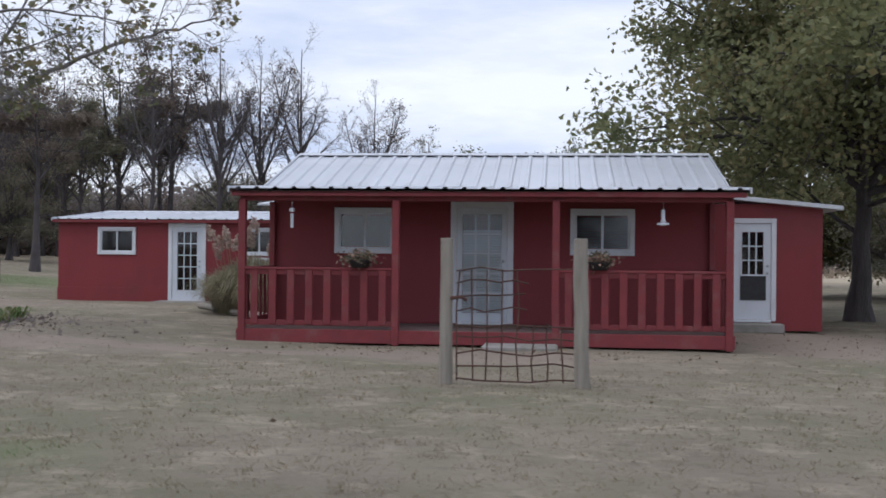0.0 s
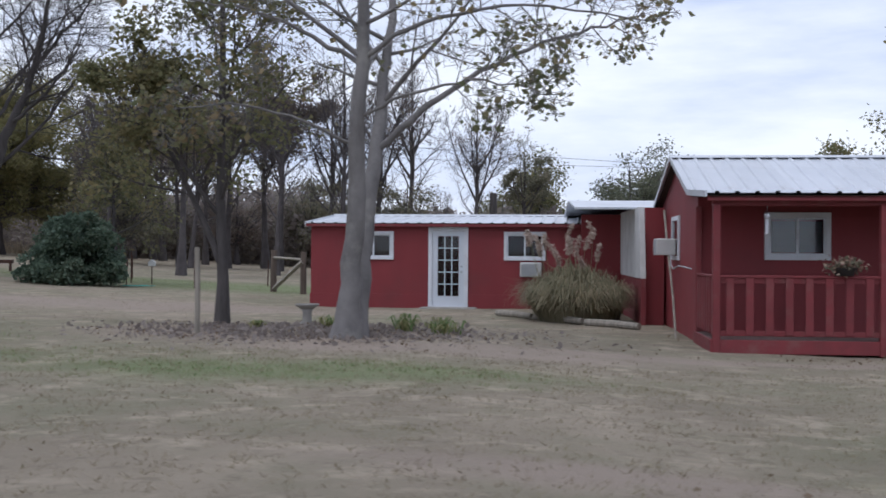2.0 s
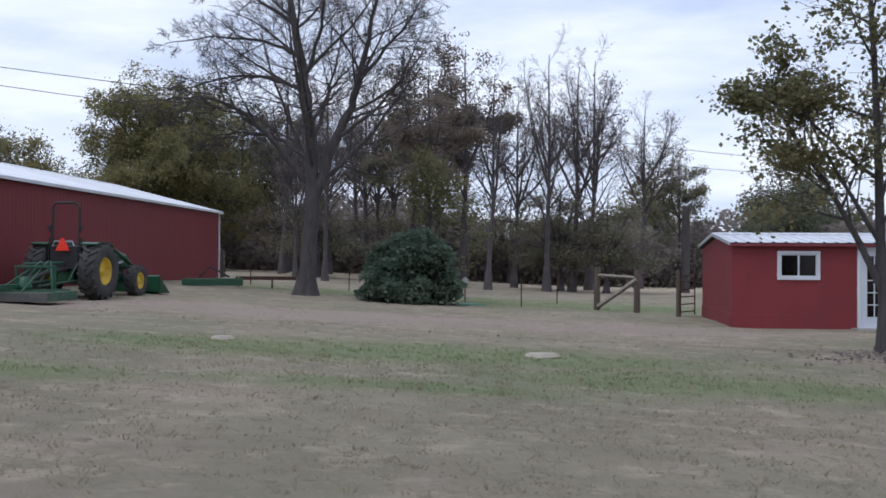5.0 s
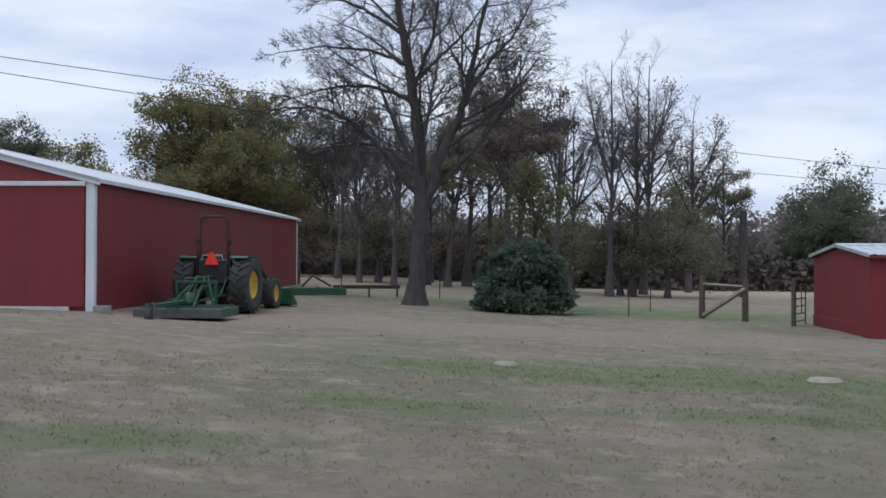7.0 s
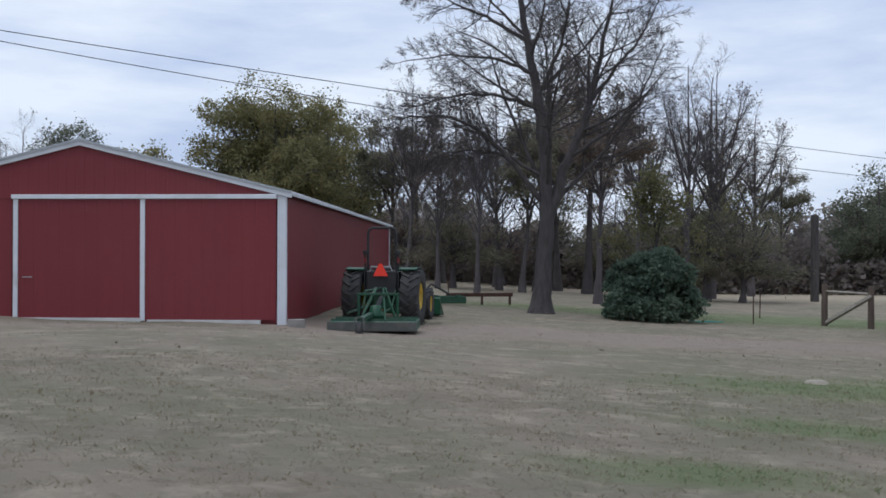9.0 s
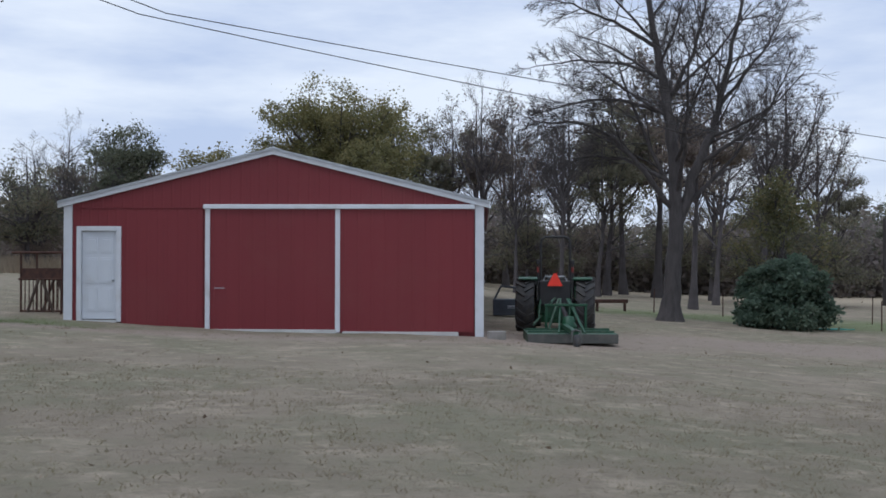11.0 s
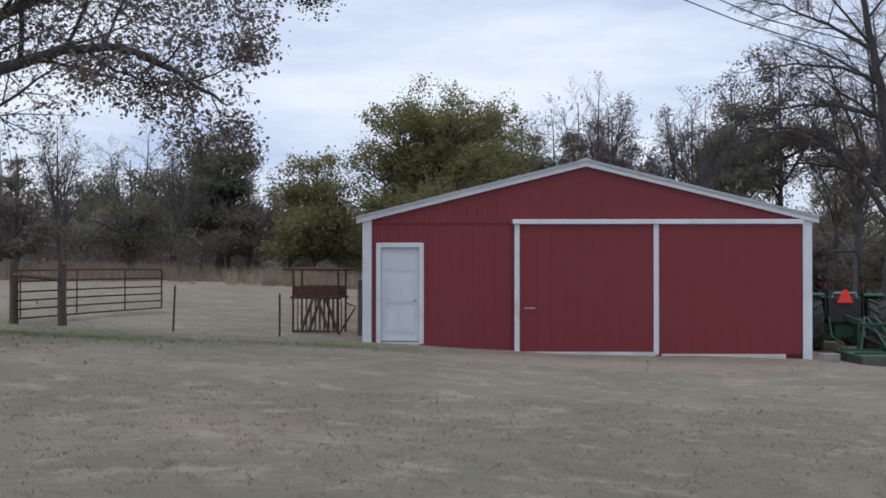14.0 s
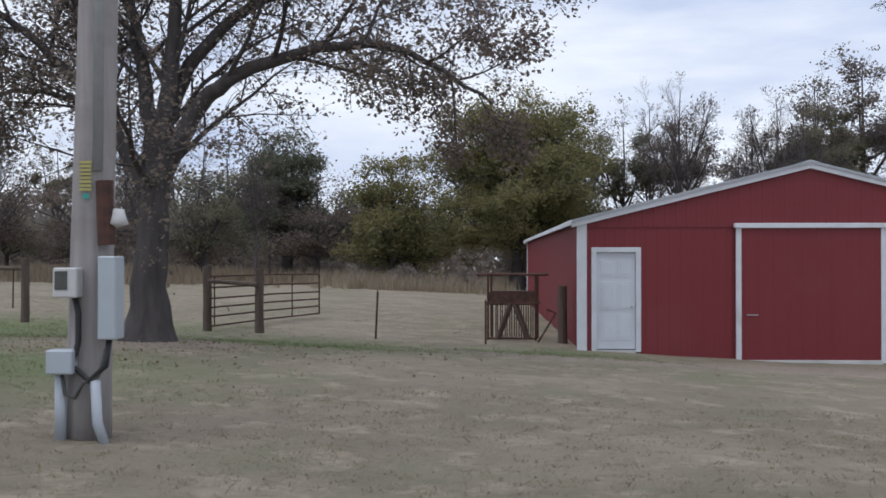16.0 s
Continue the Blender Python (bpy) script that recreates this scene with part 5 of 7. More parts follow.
def tall_stock(seed, h, r, reach, n, twigs, leaf, per, size, name, label, keep=1.0, cut=-0.1):
    """A tall woodland tree: a bare stem that forks into rising limbs, leaves only high up."""
    rg = np.random.default_rng(seed)
    lean = rg.normal(0, 0.25, 2)
    fork = h * rg.uniform(0.3, 0.4)
    limbs = [([(0, 0, 0), (lean[0] * 0.3, lean[1] * 0.3, fork * 0.6), (lean[0], lean[1], fork * 1.1), (lean[0] * 0.6, lean[1], h * 0.7), (lean[0], lean[1] * 0.5, h)], r, r * 0.1)]
    for i in range(n):
        az, f = i * 2.4 + rg.normal(0, 0.3), fork * rg.uniform(0.85, 1.75)
        top = h * rg.uniform(0.66, 0.97)
        e = reach * rg.uniform(0.5, 1.0) * np.array([math.cos(az), math.sin(az)])
        limbs.append(([(lean[0], lean[1], f), (lean[0] + e[0] * 0.4, lean[1] + e[1] * 0.4, f + (top - f) * 0.28), (lean[0] + e[0] * 0.8, lean[1] + e[1] * 0.8, f + (top - f) * 0.65),
                       (lean[0] + e[0], lean[1] + e[1], top)], r * 0.45, r * 0.07))
    o, t = grow(seed, 1, 1, twigs, wander=0.07, limbs=limbs)
    return tree(name, (0, 0, -500), label, o, t, BARK_FAR, leaf, per, 0.26, size, seed, keep, far=True, low=h * 0.42, clump=2.6 if leaf else 0.0, cut=cut)


LEAFY = [(9, 0.3, 0.25, 48, 12, 0.03, 0), (6, 0.2, 0.45, 45, 14, 0.0, 0), (4, 0.2, 0.45, 42, 14, 0.0, 0)]
TWIGGY = [(13, 0.28, 0.24, 42, 10, 0.06, 0), (8, 0.15, 0.45, 40, 12, 0.03, 0), (5, 0.15, 0.5, 38, 14, 0.02, 0)]
russet = tall_stock(81, 14.5, 0.26, 3.6, 7, LEAFY, LEAF_BROWN, 11, 0.17, "russet_tree", "tall tree with russet and olive leaves")
olive = tall_stock(82, 14.0, 0.25, 3.4, 7, LEAFY, LEAF_MIX, 12, 0.17, "olive_tree", "tall tree with dull olive leaves")
bare_a = tall_stock(83, 13.5, 0.2, 2.4, 6, TWIGGY, None, 0, 0, "bare_woodland_tree", "tall bare tree with grey upright twigs")
bare_b = tall_stock(84, 13.0, 0.2, 2.8, 7, TWIGGY, LEAF_BROWN, 0.35, 0.14, "bare_woodland_tree", "nearly bare woodland tree with grey twigs", 0.5)
broad_dark = stock(85, 10.0, 0.3, 18, BARK_FAR, LEAF_DARK, 22, 0.34, 0.2, "broad_tree", "broad dark green woodland tree", cut=-0.75)
broad_olive = stock(86, 9.5, 0.3, 18, BARK_FAR, LEAF_OAK, 20, 0.34, 0.2, "broad_tree", "broad olive-leaved woodland tree", cut=-0.7)
broad_brown = stock(87, 9.0, 0.26, 18, BARK_FAR, LEAF_BROWN, 11, 0.36, 0.19, "broad_tree", "broad brown-leaved woodland tree", 0.85, cut=0.0)
broad_mix = stock(88, 9.5, 0.26, 18, BARK_FAR, LEAF_MIX, 13, 0.36, 0.19, "broad_tree", "broad olive-brown woodland tree", cut=-0.1)
far_dark = stock(95, 10.0, 0.3, 11, BARK_FAR, LEAF_DARK, 10, 0.45, 0.36, "far_tree", "distant dark green woodland tree")
far_brown = stock(97, 9.0, 0.26, 11, BARK_FAR, LEAF_BROWN, 8, 0.45, 0.34, "far_tree", "distant brown-leaved woodland tree")
far_mix = stock(98, 9.5, 0.26, 11, BARK_FAR, LEAF_MIX, 9, 0.45, 0.34, "far_tree", "distant olive-brown woodland tree")
STOCKS = (russet, olive, bare_a, bare_b, broad_dark, broad_olive, broad_brown, broad_mix, far_dark, far_brown, far_mix)


def plant(kind, x, y, s=1.0, rz=None, group="trees of the wood"):
    c = copy_thing(kind, pose(0, 0, 0))
    c.scale = (s, s, s)
    c.matrix_basis = Matrix.LocRotScale(gpos(x, y, -0.1), Euler((0, 0, rz if rz is not None else random.uniform(0, 6.28))), (s, s, s))
    return tagged(c, group=group)


# the stand across the yard
for kind, x, y, s in ((russet, -25.4, 70.6, 1.0), (olive, -28.5, 70, 0.92), (russet, -27.0, 74, 0.9), (bare_a, -20.4, 64.7, 0.98), (bare_b, -18.9, 66.7, 1.0), (bare_a, -17.6, 72, 1.06), (russet, -26.3, 54, 0.72),
                      (bare_a, -32.0, 59.7, 0.75), (russet, -34.5, 76, 0.8), (olive, -38.0, 80, 0.85),
                      (bare_a, -36.2, 79, 0.95), (bare_b, -13.8, 78, 0.95), (broad_mix, -19.5, 67.4, 0.76), (olive, -10.5, 84, 0.7), 
                      (broad_brown, -30.5, 80, 0.8), (bare_b, -31.0, 74, 0.85), (olive, -29.5, 66, 0.7), (broad_mix, -22.5, 82, 0.85), (broad_brown, -37.0, 74, 0.75), (broad_mix, -26.5, 86, 0.9), (broad_brown, -19.0, 84, 0.8), (bare_b, -34.2, 63, 0.62), (broad_mix, -33.5, 66, 0.7), (bare_b, -40.0, 88, 0.95),
                      (bare_b, -36.4, 70, 0.95), (bare_b, -30.8, 68, 0.9), (bare_a, -23.6, 62, 0.85), (bare_b, -22.2, 70, 0.9), (bare_a, -33.6, 84, 1.0), (broad_mix, -17.0, 66, 0.7)):
    plant(kind, x, y, s, group="trees of the stand")
# taller wood beyond the drive, seen over the sheds
for kind, x, y, s in ((broad_dark, -2.5, 86, 0.95), (broad_olive, -9.5, 108, 1.28), (broad_dark, 1.3, 96, 1.12), (broad_olive, 12.5, 92, 1.0), (broad_mix, -12.0, 90, 0.7), (broad_olive, 8.5, 62, 1.0),
                      (broad_olive, 15.5, 48, 1.15), (broad_olive, 12.6, 43.5, 0.85), (broad_mix, 18.0, 54, 1.1), (broad_mix, 10.0, 41, 0.5), (broad_olive, 7.6, 45, 0.75), (broad_brown, 20.0, 56, 1.0), (broad_mix, 13.0, 40, 0.8), (broad_dark, 10.5, 47, 0.75), (broad_dark, 14.0, 45, 0.8), (olive, 25, 66, 0.9), (broad_brown, 11.5, 72, 0.9),
                      (broad_dark, -68.5, 95, 1.12), (bare_a, -73.5, 84, 0.62), (broad_dark, -78.0, 105, 1.0), (broad_olive, -56.0, 92, 0.8), (bare_b, -62.0, 78, 0.55),
                      (broad_mix, -61.5, 84, 0.75), (broad_brown, -66.0, 76, 0.62), (broad_brown, -72.0, 72, 0.66), (broad_mix, -78.0, 74, 0.75), (bare_a, -82.0, 78, 0.7),
                      (broad_brown, -86.0, 82, 0.85), (olive, -80.0, 88, 0.7), (broad_olive, -52.5, 84, 0.7),
                      (broad_brown, -70.0, 67, 0.95), (broad_mix, -64.5, 71, 0.9), (bare_b, -67.0, 66, 0.7), (broad_brown, -77.0, 69, 1.0), (broad_brown, -58.5, 77, 0.9), (bare_b, -81.0, 70, 0.8), (broad_mix, -86.0, 73, 1.05),
                      (bare_a, -74.0, 63, 0.65), (broad_mix, -92.0, 78, 1.1), (bare_b, -61.0, 69, 0.6)):
    plant(kind, x, y, s, group="trees at the field edge")
# the far wood
wood_rng = random.Random(4)
far_kinds = (far_dark, far_mix, far_brown, bare_b, bare_a, bare_b, far_mix, far_brown)
for row, (y0, s0, step) in enumerate(((112, 0.72, 6.6), (130, 0.9, 6.8))):
    x = -150.0
    while x < 105:
        k = far_kinds[wood_rng.randrange(len(far_kinds))]
        s = s0 * wood_rng.uniform(0.75, 1.1) * (0.75 if k in (bare_a, bare_b) else 1.0)
        plant(k, x, y0 + wood_rng.uniform(-5, 5), s, wood_rng.uniform(0, 6.28), "trees of the far wood")
        x += step * wood_rng.uniform(0.7, 1.3)
# unseen trees behind the camera's way, added to darken reflections in the panes
for i in range(16):
    plant(far_kinds[(i * 5) % 8], -150 + i * 15 + wood_rng.uniform(-2, 2), -62 + wood_rng.uniform(-8, 8), wood_rng.uniform(0.8, 1.15), wood_rng.uniform(0, 6.28), "trees across the road")
for o in STOCKS:
    for q in (o, *o.children_recursive):
        bpy.data.objects.remove(q, do_unlink=True)

# underbrush and tall straw at the wood's edge
rng = np.random.default_rng(9)
n = 90000
bx = rng.uniform(-150, 105, n)
by = rng.uniform(98, 138, n) + 6 * np.sin(bx * 0.09)
hh = (5.2 + 1.6 * np.sin(bx * 0.21) * np.sin(bx * 0.083 + 1) + 1.0 * np.sin(bx * 0.9) + (by - 110) * 0.06) * rng.uniform(0, 1, n) ** 0.9
P = np.stack([bx, by, soft_g(bx) + hh], -1)
tagged(new("underbrush", leaf_mesh("underbrush", P, 0.7, BRUSH, 3)), "grey-brown leafless underbrush along the wood edge", "brush", kind="stuff")
n = 34000
bx = np.concatenate([rng.uniform(-46, 2, n), rng.uniform(-110, -52, n // 2)])
by = np.concatenate([rng.uniform(82, 95, n), rng.uniform(86, 96, n // 2)])
hh = (3.4 + 1.5 * np.sin(bx * 0.5) * np.sin(bx * 0.17 + 2) + 0.8 * np.sin(bx * 1.3)) * rng.uniform(0, 1, len(bx))
P = np.stack([bx, by, soft_g(bx) + hh], -1)
tagged(new("thicket", leaf_mesh("thicket", P, 0.45, BRUSH, 13)), "thin brown thicket behind the stand of trees", "brush", kind="stuff")
n = 2600
bx = rng.uniform(-55.5, -47.0, n)
by = rng.uniform(66.5, 69.5, n)
P = np.stack([bx, by, soft_g(bx) + (0.9 + 0.5 * np.sin(bx * 1.9)) * rng.uniform(0, 1, n)], -1)
tagged(new("low_brush", leaf_mesh("low_brush", P, 0.2, BRUSH, 23)), "low dark brush below the yellowing oak", "brush", kind="stuff")
n = 9000
sx = np.concatenate([rng.uniform(-110, -46, n), rng.uniform(-46, 25, 2500)])
sy = np.concatenate([rng.uniform(62, 84, n), rng.uniform(86, 100, 2500)])
clumpy = rng.uniform(-0.6, 1.2, len(sx)) < np.sin(sx * 0.31 + 1.7 * np.sin(sy * 0.23)) * np.sin(sy * 0.37 + sx * 0.11)
sx, sy = sx[clumpy], sy[clumpy]
blades("straw_grass", sx, sy, 11, 0.95, 0.03, STRAW, "tall dry straw-coloured field grass", 0.25, 0.22)
lx = np.concatenate([rng.uniform(-60, 8, 26000), rng.uniform(-66, 12, 14000)])
ly = np.concatenate([rng.uniform(8.0, 17, 26000), rng.uniform(17, 44, 14000)])
keep = ~((lx > -45.9) & (lx < -35.8) & (ly > 27.3)) & ~((lx > -7.2) & (lx < 1.2) & (ly > 20.2)) & ~((lx > -16.5) & (ly > 32.8))
blades("dry_lawn_grass", lx[keep], ly[keep], 5, 0.045, 0.006, LAWN_DRY, "short dormant lawn grass", 0.05, 0.9)
gx_, gy_ = [], []
for cx, cy, rx, ry in GREENS:
    k = int(90 * rx * ry) if cy < 32 else 300
    gx_.append(rng.normal(cx, rx * 0.6, k))
    gy_.append(rng.normal(cy, ry * 0.6, k))
blades("green_lawn_grass", np.concatenate(gx_), np.concatenate(gy_), 6, 0.055, 0.006, LAWN_GREEN, "green patches of lawn grass", 0.05, 0.7)
n = 800
fx, fy = rng.uniform(-62, 9, n), rng.uniform(8, 38, n) ** 1.0
fx = np.concatenate([fx, rng.normal(-13.4, 1.8, 1300), rng.normal(-53.0, 2.2, 900), rng.normal(4, 3, 600), rng.normal(-4, 3.0, 300)])
fy = np.concatenate([fy, rng.normal(20.3, 1.3, 1300), rng.normal(21.5, 1.8, 900), rng.normal(22, 3, 600), rng.normal(19.3, 0.6, 300)])
P = np.stack([fx, fy, soft_g(fx) + lumps(fx, fy) + 0.015], -1)
tagged(new("leaf_litter", leaf_mesh("leaf_litter", P, 0.05, LITTER, 21)), "scattered fallen brown leaves", "leaf litter", kind="stuff")


# ---- tractor with its mower ----
def wheel(parent, name, x, y, z, r, w, rim_r, lugs):
    """A tyre with chevron lugs and a dished rim; the axle runs along x."""
    wh = new(name)
    wh.parent = parent
    wh.matrix_basis = pose(x, y, z, 0, 90, 0)
    h = w / 2
    ty = Shape().lathe([(rim_r, -h * 0.8), (rim_r + 0.04, -h), (r * 0.9, -h), (r * 0.96, -h * 0.8), (r * 0.965, 0), (r * 0.96, h * 0.8), (r * 0.9, h), (rim_r + 0.04, h), (rim_r, h * 0.8), (rim_r, -h * 0.8)], 36)
    part("tyre", ty, RUBBER, wh, smooth=True)
    lg = Shape()
    for i in range(lugs):
        for s in (-1, 1):
            m = pose(0, 0, 0, 0, 0, 360 / lugs * (i + (0.5 if s > 0 else 0))) @ Matrix.Translation((r * 0.955, 0, s * h * 0.48)) @ pose(0, 0, 0, s * 38, 0, 0)
            lg.box(-0.02, r * 0.06, -0.03, 0.03, -h * 0.62, h * 0.62, m)
    part("tread", lg, RUBBER, wh)
    rm = Shape().lathe([(rim_r, -h * 0.8), (rim_r, h * 0.82), (rim_r - 0.03, h * 0.75), (rim_r - 0.05, h * 0.35), (0.12, h * 0.25), (0.11, h * 0.5), (0.0, h * 0.5)], 28)
    rm.lathe([(rim_r - 0.01, -h * 0.8), (rim_r - 0.05, -h * 0.4), (0.0, -h * 0.35)], 28)
    part("rim", rm, YELLOW, wh, "yellow painted steel rim", smooth=True)
    return wh


TX, TY = -34.08, 31.5
TZ = ground_z(TX, TY)
tractor = thing("tractor", (TX, TY, TZ), "green farm tractor with yellow rims parked beside the barn", "tractor", rz=-6.5)
wheel(tractor, "rear_wheel", 0.78, 0, 0.73, 0.75, 0.48, 0.37, 18)
wheel(tractor, "rear_wheel", -0.78, 0, 0.73, 0.75, 0.48, 0.37, 18)
wheel(tractor, "front_wheel", 0.72, 2.4, 0.44, 0.45, 0.32, 0.24, 14)
wheel(tractor, "front_wheel", -0.72, 2.4, 0.44, 0.45, 0.32, 0.24, 14)
part("chassis", Shape().box(-0.24, 0.24, -0.35, 2.6, 0.4, 0.85).box(-0.5, 0.5, -0.12, 0.12, 0.52, 0.76).box(-0.56, 0.56, 2.32, 2.48, 0.36, 0.52), GREEN_PAINT, tractor, bevel=0.03)
hood = Shape().prism([(-0.33, 0.75, 0.85), (-0.33, 0.75, 1.38), (-0.33, 1.6, 1.36), (-0.33, 2.65, 1.2), (-0.33, 2.8, 1.05), (-0.33, 2.8, 0.75)], (0.66, 0, 0))
part("hood", hood, GREEN_PAINT, tractor, bevel=0.06)
part("grille", Shape().box(-0.26, 0.26, 2.8, 2.83, 0.78, 1.05), BLACK, tractor)
part("operator_platform", Shape().box(-0.52, 0.52, -0.25, 0.8, 0.82, 0.9), BLACK, tractor, bevel=0.02)
part("dashboard", Shape().prism([(-0.2, 0.62, 0.9), (-0.2, 0.82, 0.9), (-0.2, 0.82, 1.42), (-0.2, 0.7, 1.42)], (0.4, 0, 0)), BLACK, tractor, bevel=0.02)
part("steering_wheel", Shape().lathe([(0.17, -0.015), (0.2, 0), (0.17, 0.015), (0.17, -0.015)], 20, Matrix.Translation((0, 0.58, 1.45)) @ pose(0, 0, 0, 28)), BLACK, tractor, smooth=True)
seat = Shape().box(-0.25, 0.25, -0.15, 0.33, 1.0, 1.14).prism([(-0.24, -0.2, 1.1), (-0.24, -0.06, 1.1), (-0.24, -0.16, 1.52), (-0.24, -0.26, 1.5)], (0.48, 0, 0))
part("seat", seat, BLACK, tractor, bevel=0.04)
for s in (-1, 1):
    x0, x1 = (0.46, 0.96) if s > 0 else (-0.96, -0.46)
    arc = [radians(38 + 82 * i / 7) for i in range(8)]
    ring = [(x0, 0.9 * math.cos(t), 0.73 + 0.84 * math.sin(t)) for t in arc] + [(x0, 0.85 * math.cos(t), 0.73 + 0.79 * math.sin(t)) for t in reversed(arc)]
    ring = [(x, y, min(z, 1.5)) for x, y, z in ring]
    part("fender", Shape().prism(ring, (x1 - x0, 0, 0)), GREEN_PAINT, tractor, bevel=0.012)
    part("inner_fender", Shape().box(*((0.44, 0.47) if s > 0 else (-0.47, -0.44)), -0.4, 0.6, 0.88, 1.38), BLACK, tractor)
    part("tail_light", Shape().box(s * 0.45 - 0.03, s * 0.45 + 0.03, -0.38, -0.33, 1.62, 1.76), TAIL_RED, tractor, "dull red tail lamp", bevel=0.01)
    part("lamp_stalk", Shape().tube([(s * 0.45, -0.34, 1.4), (s * 0.45, -0.34, 1.84)], 0.028, 7), BLACK, tractor)
    part("lamp_cap", Shape().box(s * 0.45 - 0.05, s * 0.45 + 0.05, -0.4, -0.28, 1.84, 1.95), BLACK, tractor, bevel=0.015)
rops = Shape().tube([(-0.38, -0.3, 0.8), (-0.38, -0.3, 2.4), (-0.35, -0.3, 2.5), (-0.25, -0.3, 2.55), (0.25, -0.3, 2.55), (0.35, -0.3, 2.5), (0.38, -0.3, 2.4), (0.38, -0.3, 0.8)], 0.034, 8)
part("roll_bar", rops, BLACK, tractor, "black steel roll bar")
part("rear_housing", Shape().box(-0.42, 0.42, -0.42, -0.1, 0.75, 1.42), BLACK, tractor, bevel=0.04)
part("grab_rail", Shape().tube([(-0.3, -0.45, 1.4), (-0.26, -0.45, 1.52), (0.26, -0.45, 1.52), (0.3, -0.45, 1.4)], 0.018, 6), GALV, tractor)
smv = Shape().prism([(-0.2, -0.5, 1.27), (0.2, -0.5, 1.27), (0.04, -0.5, 1.60), (-0.04, -0.5, 1.60)], (0, 0.012, 0))
part("warning_triangle", smv, ORANGE, tractor, "bright red-orange slow vehicle triangle")
for s in (-1, 1):
    part("loader_arm", Shape().tube([(s * 0.48, 0.95, 1.35), (s * 0.48, 1.5, 1.3), (s * 0.5, 2.85, 0.75), (s * 0.5, 3.5, 0.35)], [0.07, 0.075, 0.07, 0.055], 4), GREEN_PAINT, tractor)
    part("loader_post", Shape().box(s * 0.48 - 0.06, s * 0.48 + 0.06, 0.85, 1.05, 0.6, 1.42), GREEN_PAINT, tractor, bevel=0.01)
    part("loader_cylinder", Shape().tube([(s * 0.48, 1.05, 0.85), (s * 0.49, 2.0, 0.98)], 0.035, 8), GALV, tractor)
bk = Shape().prism([(-0.95, 3.45, 0.1), (-0.95, 3.45, 0.55), (-0.95, 3.55, 0.58), (-0.95, 3.55, 0.16), (-0.95, 4.2, 0.06), (-0.95, 4.2, 0.03), (-0.95, 3.55, 0.05)], (1.9, 0, 0))
for x in (-0.95, 0.93):
    bk.prism([(x, 3.45, 0.08), (x, 3.45, 0.56), (x, 4.2, 0.06)], (0.02, 0, 0))
part("loader_bucket", bk, GREEN_PAINT, tractor)
for s in (-1, 1):
    part("lower_link", Shape().tube([(s * 0.36, -0.3, 0.48), (s * 0.42, -2.42, 0.38)], 0.03, 6), GREEN_FADED, tractor)
    part("lift_rod", Shape().tube([(s * 0.38, -0.35, 0.95), (s * 0.39, -0.9, 0.46)], 0.022, 6), GREEN_FADED, tractor)
part("top_link", Shape().tube([(0, -0.42, 0.95), (0, -2.35, 0.92)], 0.03, 6), GREEN_FADED, tractor)

MZ = ground_z(-34.1, 28.1)
mower = thing("rotary_mower", (-33.98, 28.1, MZ), "green rotary mower hitched behind the tractor", "mower", rz=1)
dk = Shape().box(-1.0, 1.0, -0.8, 1.0, 0.25, 0.28)
part("deck", dk, GREEN_FADED, mower, bevel=0.012)
part("deck_skirt", Shape().box(-1.03, 1.03, -0.83, -0.79, 0.07, 0.28), DECK_STEEL, mower, "scuffed grey rear skirt", bevel=0.006)
for x in (-1.03, 0.99):
    part("deck_side", Shape().box(x, x + 0.04, -0.79, 1.0, 0.07, 0.28), GREEN_FADED, mower, bevel=0.006)
part("deck_front", Shape().box(-0.99, 0.99, 0.96, 1.0, 0.1, 0.25), GREEN_FADED, mower)
part("gearbox", Shape().lathe([(0.0, 0.32), (0.2, 0.31), (0.2, 0.42), (0.14, 0.5), (0.13, 0.62), (0.0, 0.64)], 16, Matrix.Translation((0.0, 0.25, 0))), GREEN_PAINT, mower, smooth=True)
part("drive_shaft", Shape().tube([(0, 0.4, 0.52), (0, 1.6, 0.72), (0, 3.2, 0.8)], 0.06, 8), BLACK, mower)
for s in (-1, 1):
    part("a_frame_bar", Shape().tube([(s * 0.42, 0.95, 0.28), (s * 0.12, 1.55, 1.0)], 0.035, 6), GREEN_PAINT, mower)
    part("brace_bar", Shape().tube([(s * 0.08, 1.5, 1.0), (s * 0.3, -0.6, 0.29)], 0.025, 6), GREEN_PAINT, mower)
    part("hitch_post", Shape().box(s * 0.48 - 0.03, s * 0.48 + 0.03, 0.9, 0.98, 0.26, 0.9), GREEN_PAINT, mower, bevel=0.006)
part("hitch_bar", Shape().box(-0.52, 0.52, 0.89, 0.97, 0.84, 0.9), GREEN_PAINT, mower, bevel=0.006)
part("cross_rib", Shape().box(-1.0, 1.0, -0.35, -0.29, 0.28, 0.33).box(-1.0, 1.0, 0.55, 0.61, 0.28, 0.33), GREEN_FADED, mower)
tw = new("tail_wheel")
tw.parent = mower
tw.matrix_basis = pose(-0.1, -2.7, 0.2)
part("tyre", Shape().lathe([(0.0, -0.06), (0.17, -0.06), (0.2, -0.04), (0.2, 0.04), (0.17, 0.06), (0.0, 0.06)], 20, pose(0, 0, 0, 0, 90)), RUBBER, tw, smooth=True)
part("fork", Shape().tube([(0.09, 0, 0), (0.09, 0.1, 0.26), (0, 0.3, 0.28)], 0.022, 6).tube([(-0.09, 0, 0), (-0.09, 0.1, 0.26), (0, 0.3, 0.28)], 0.022, 6), DECK_STEEL, tw)
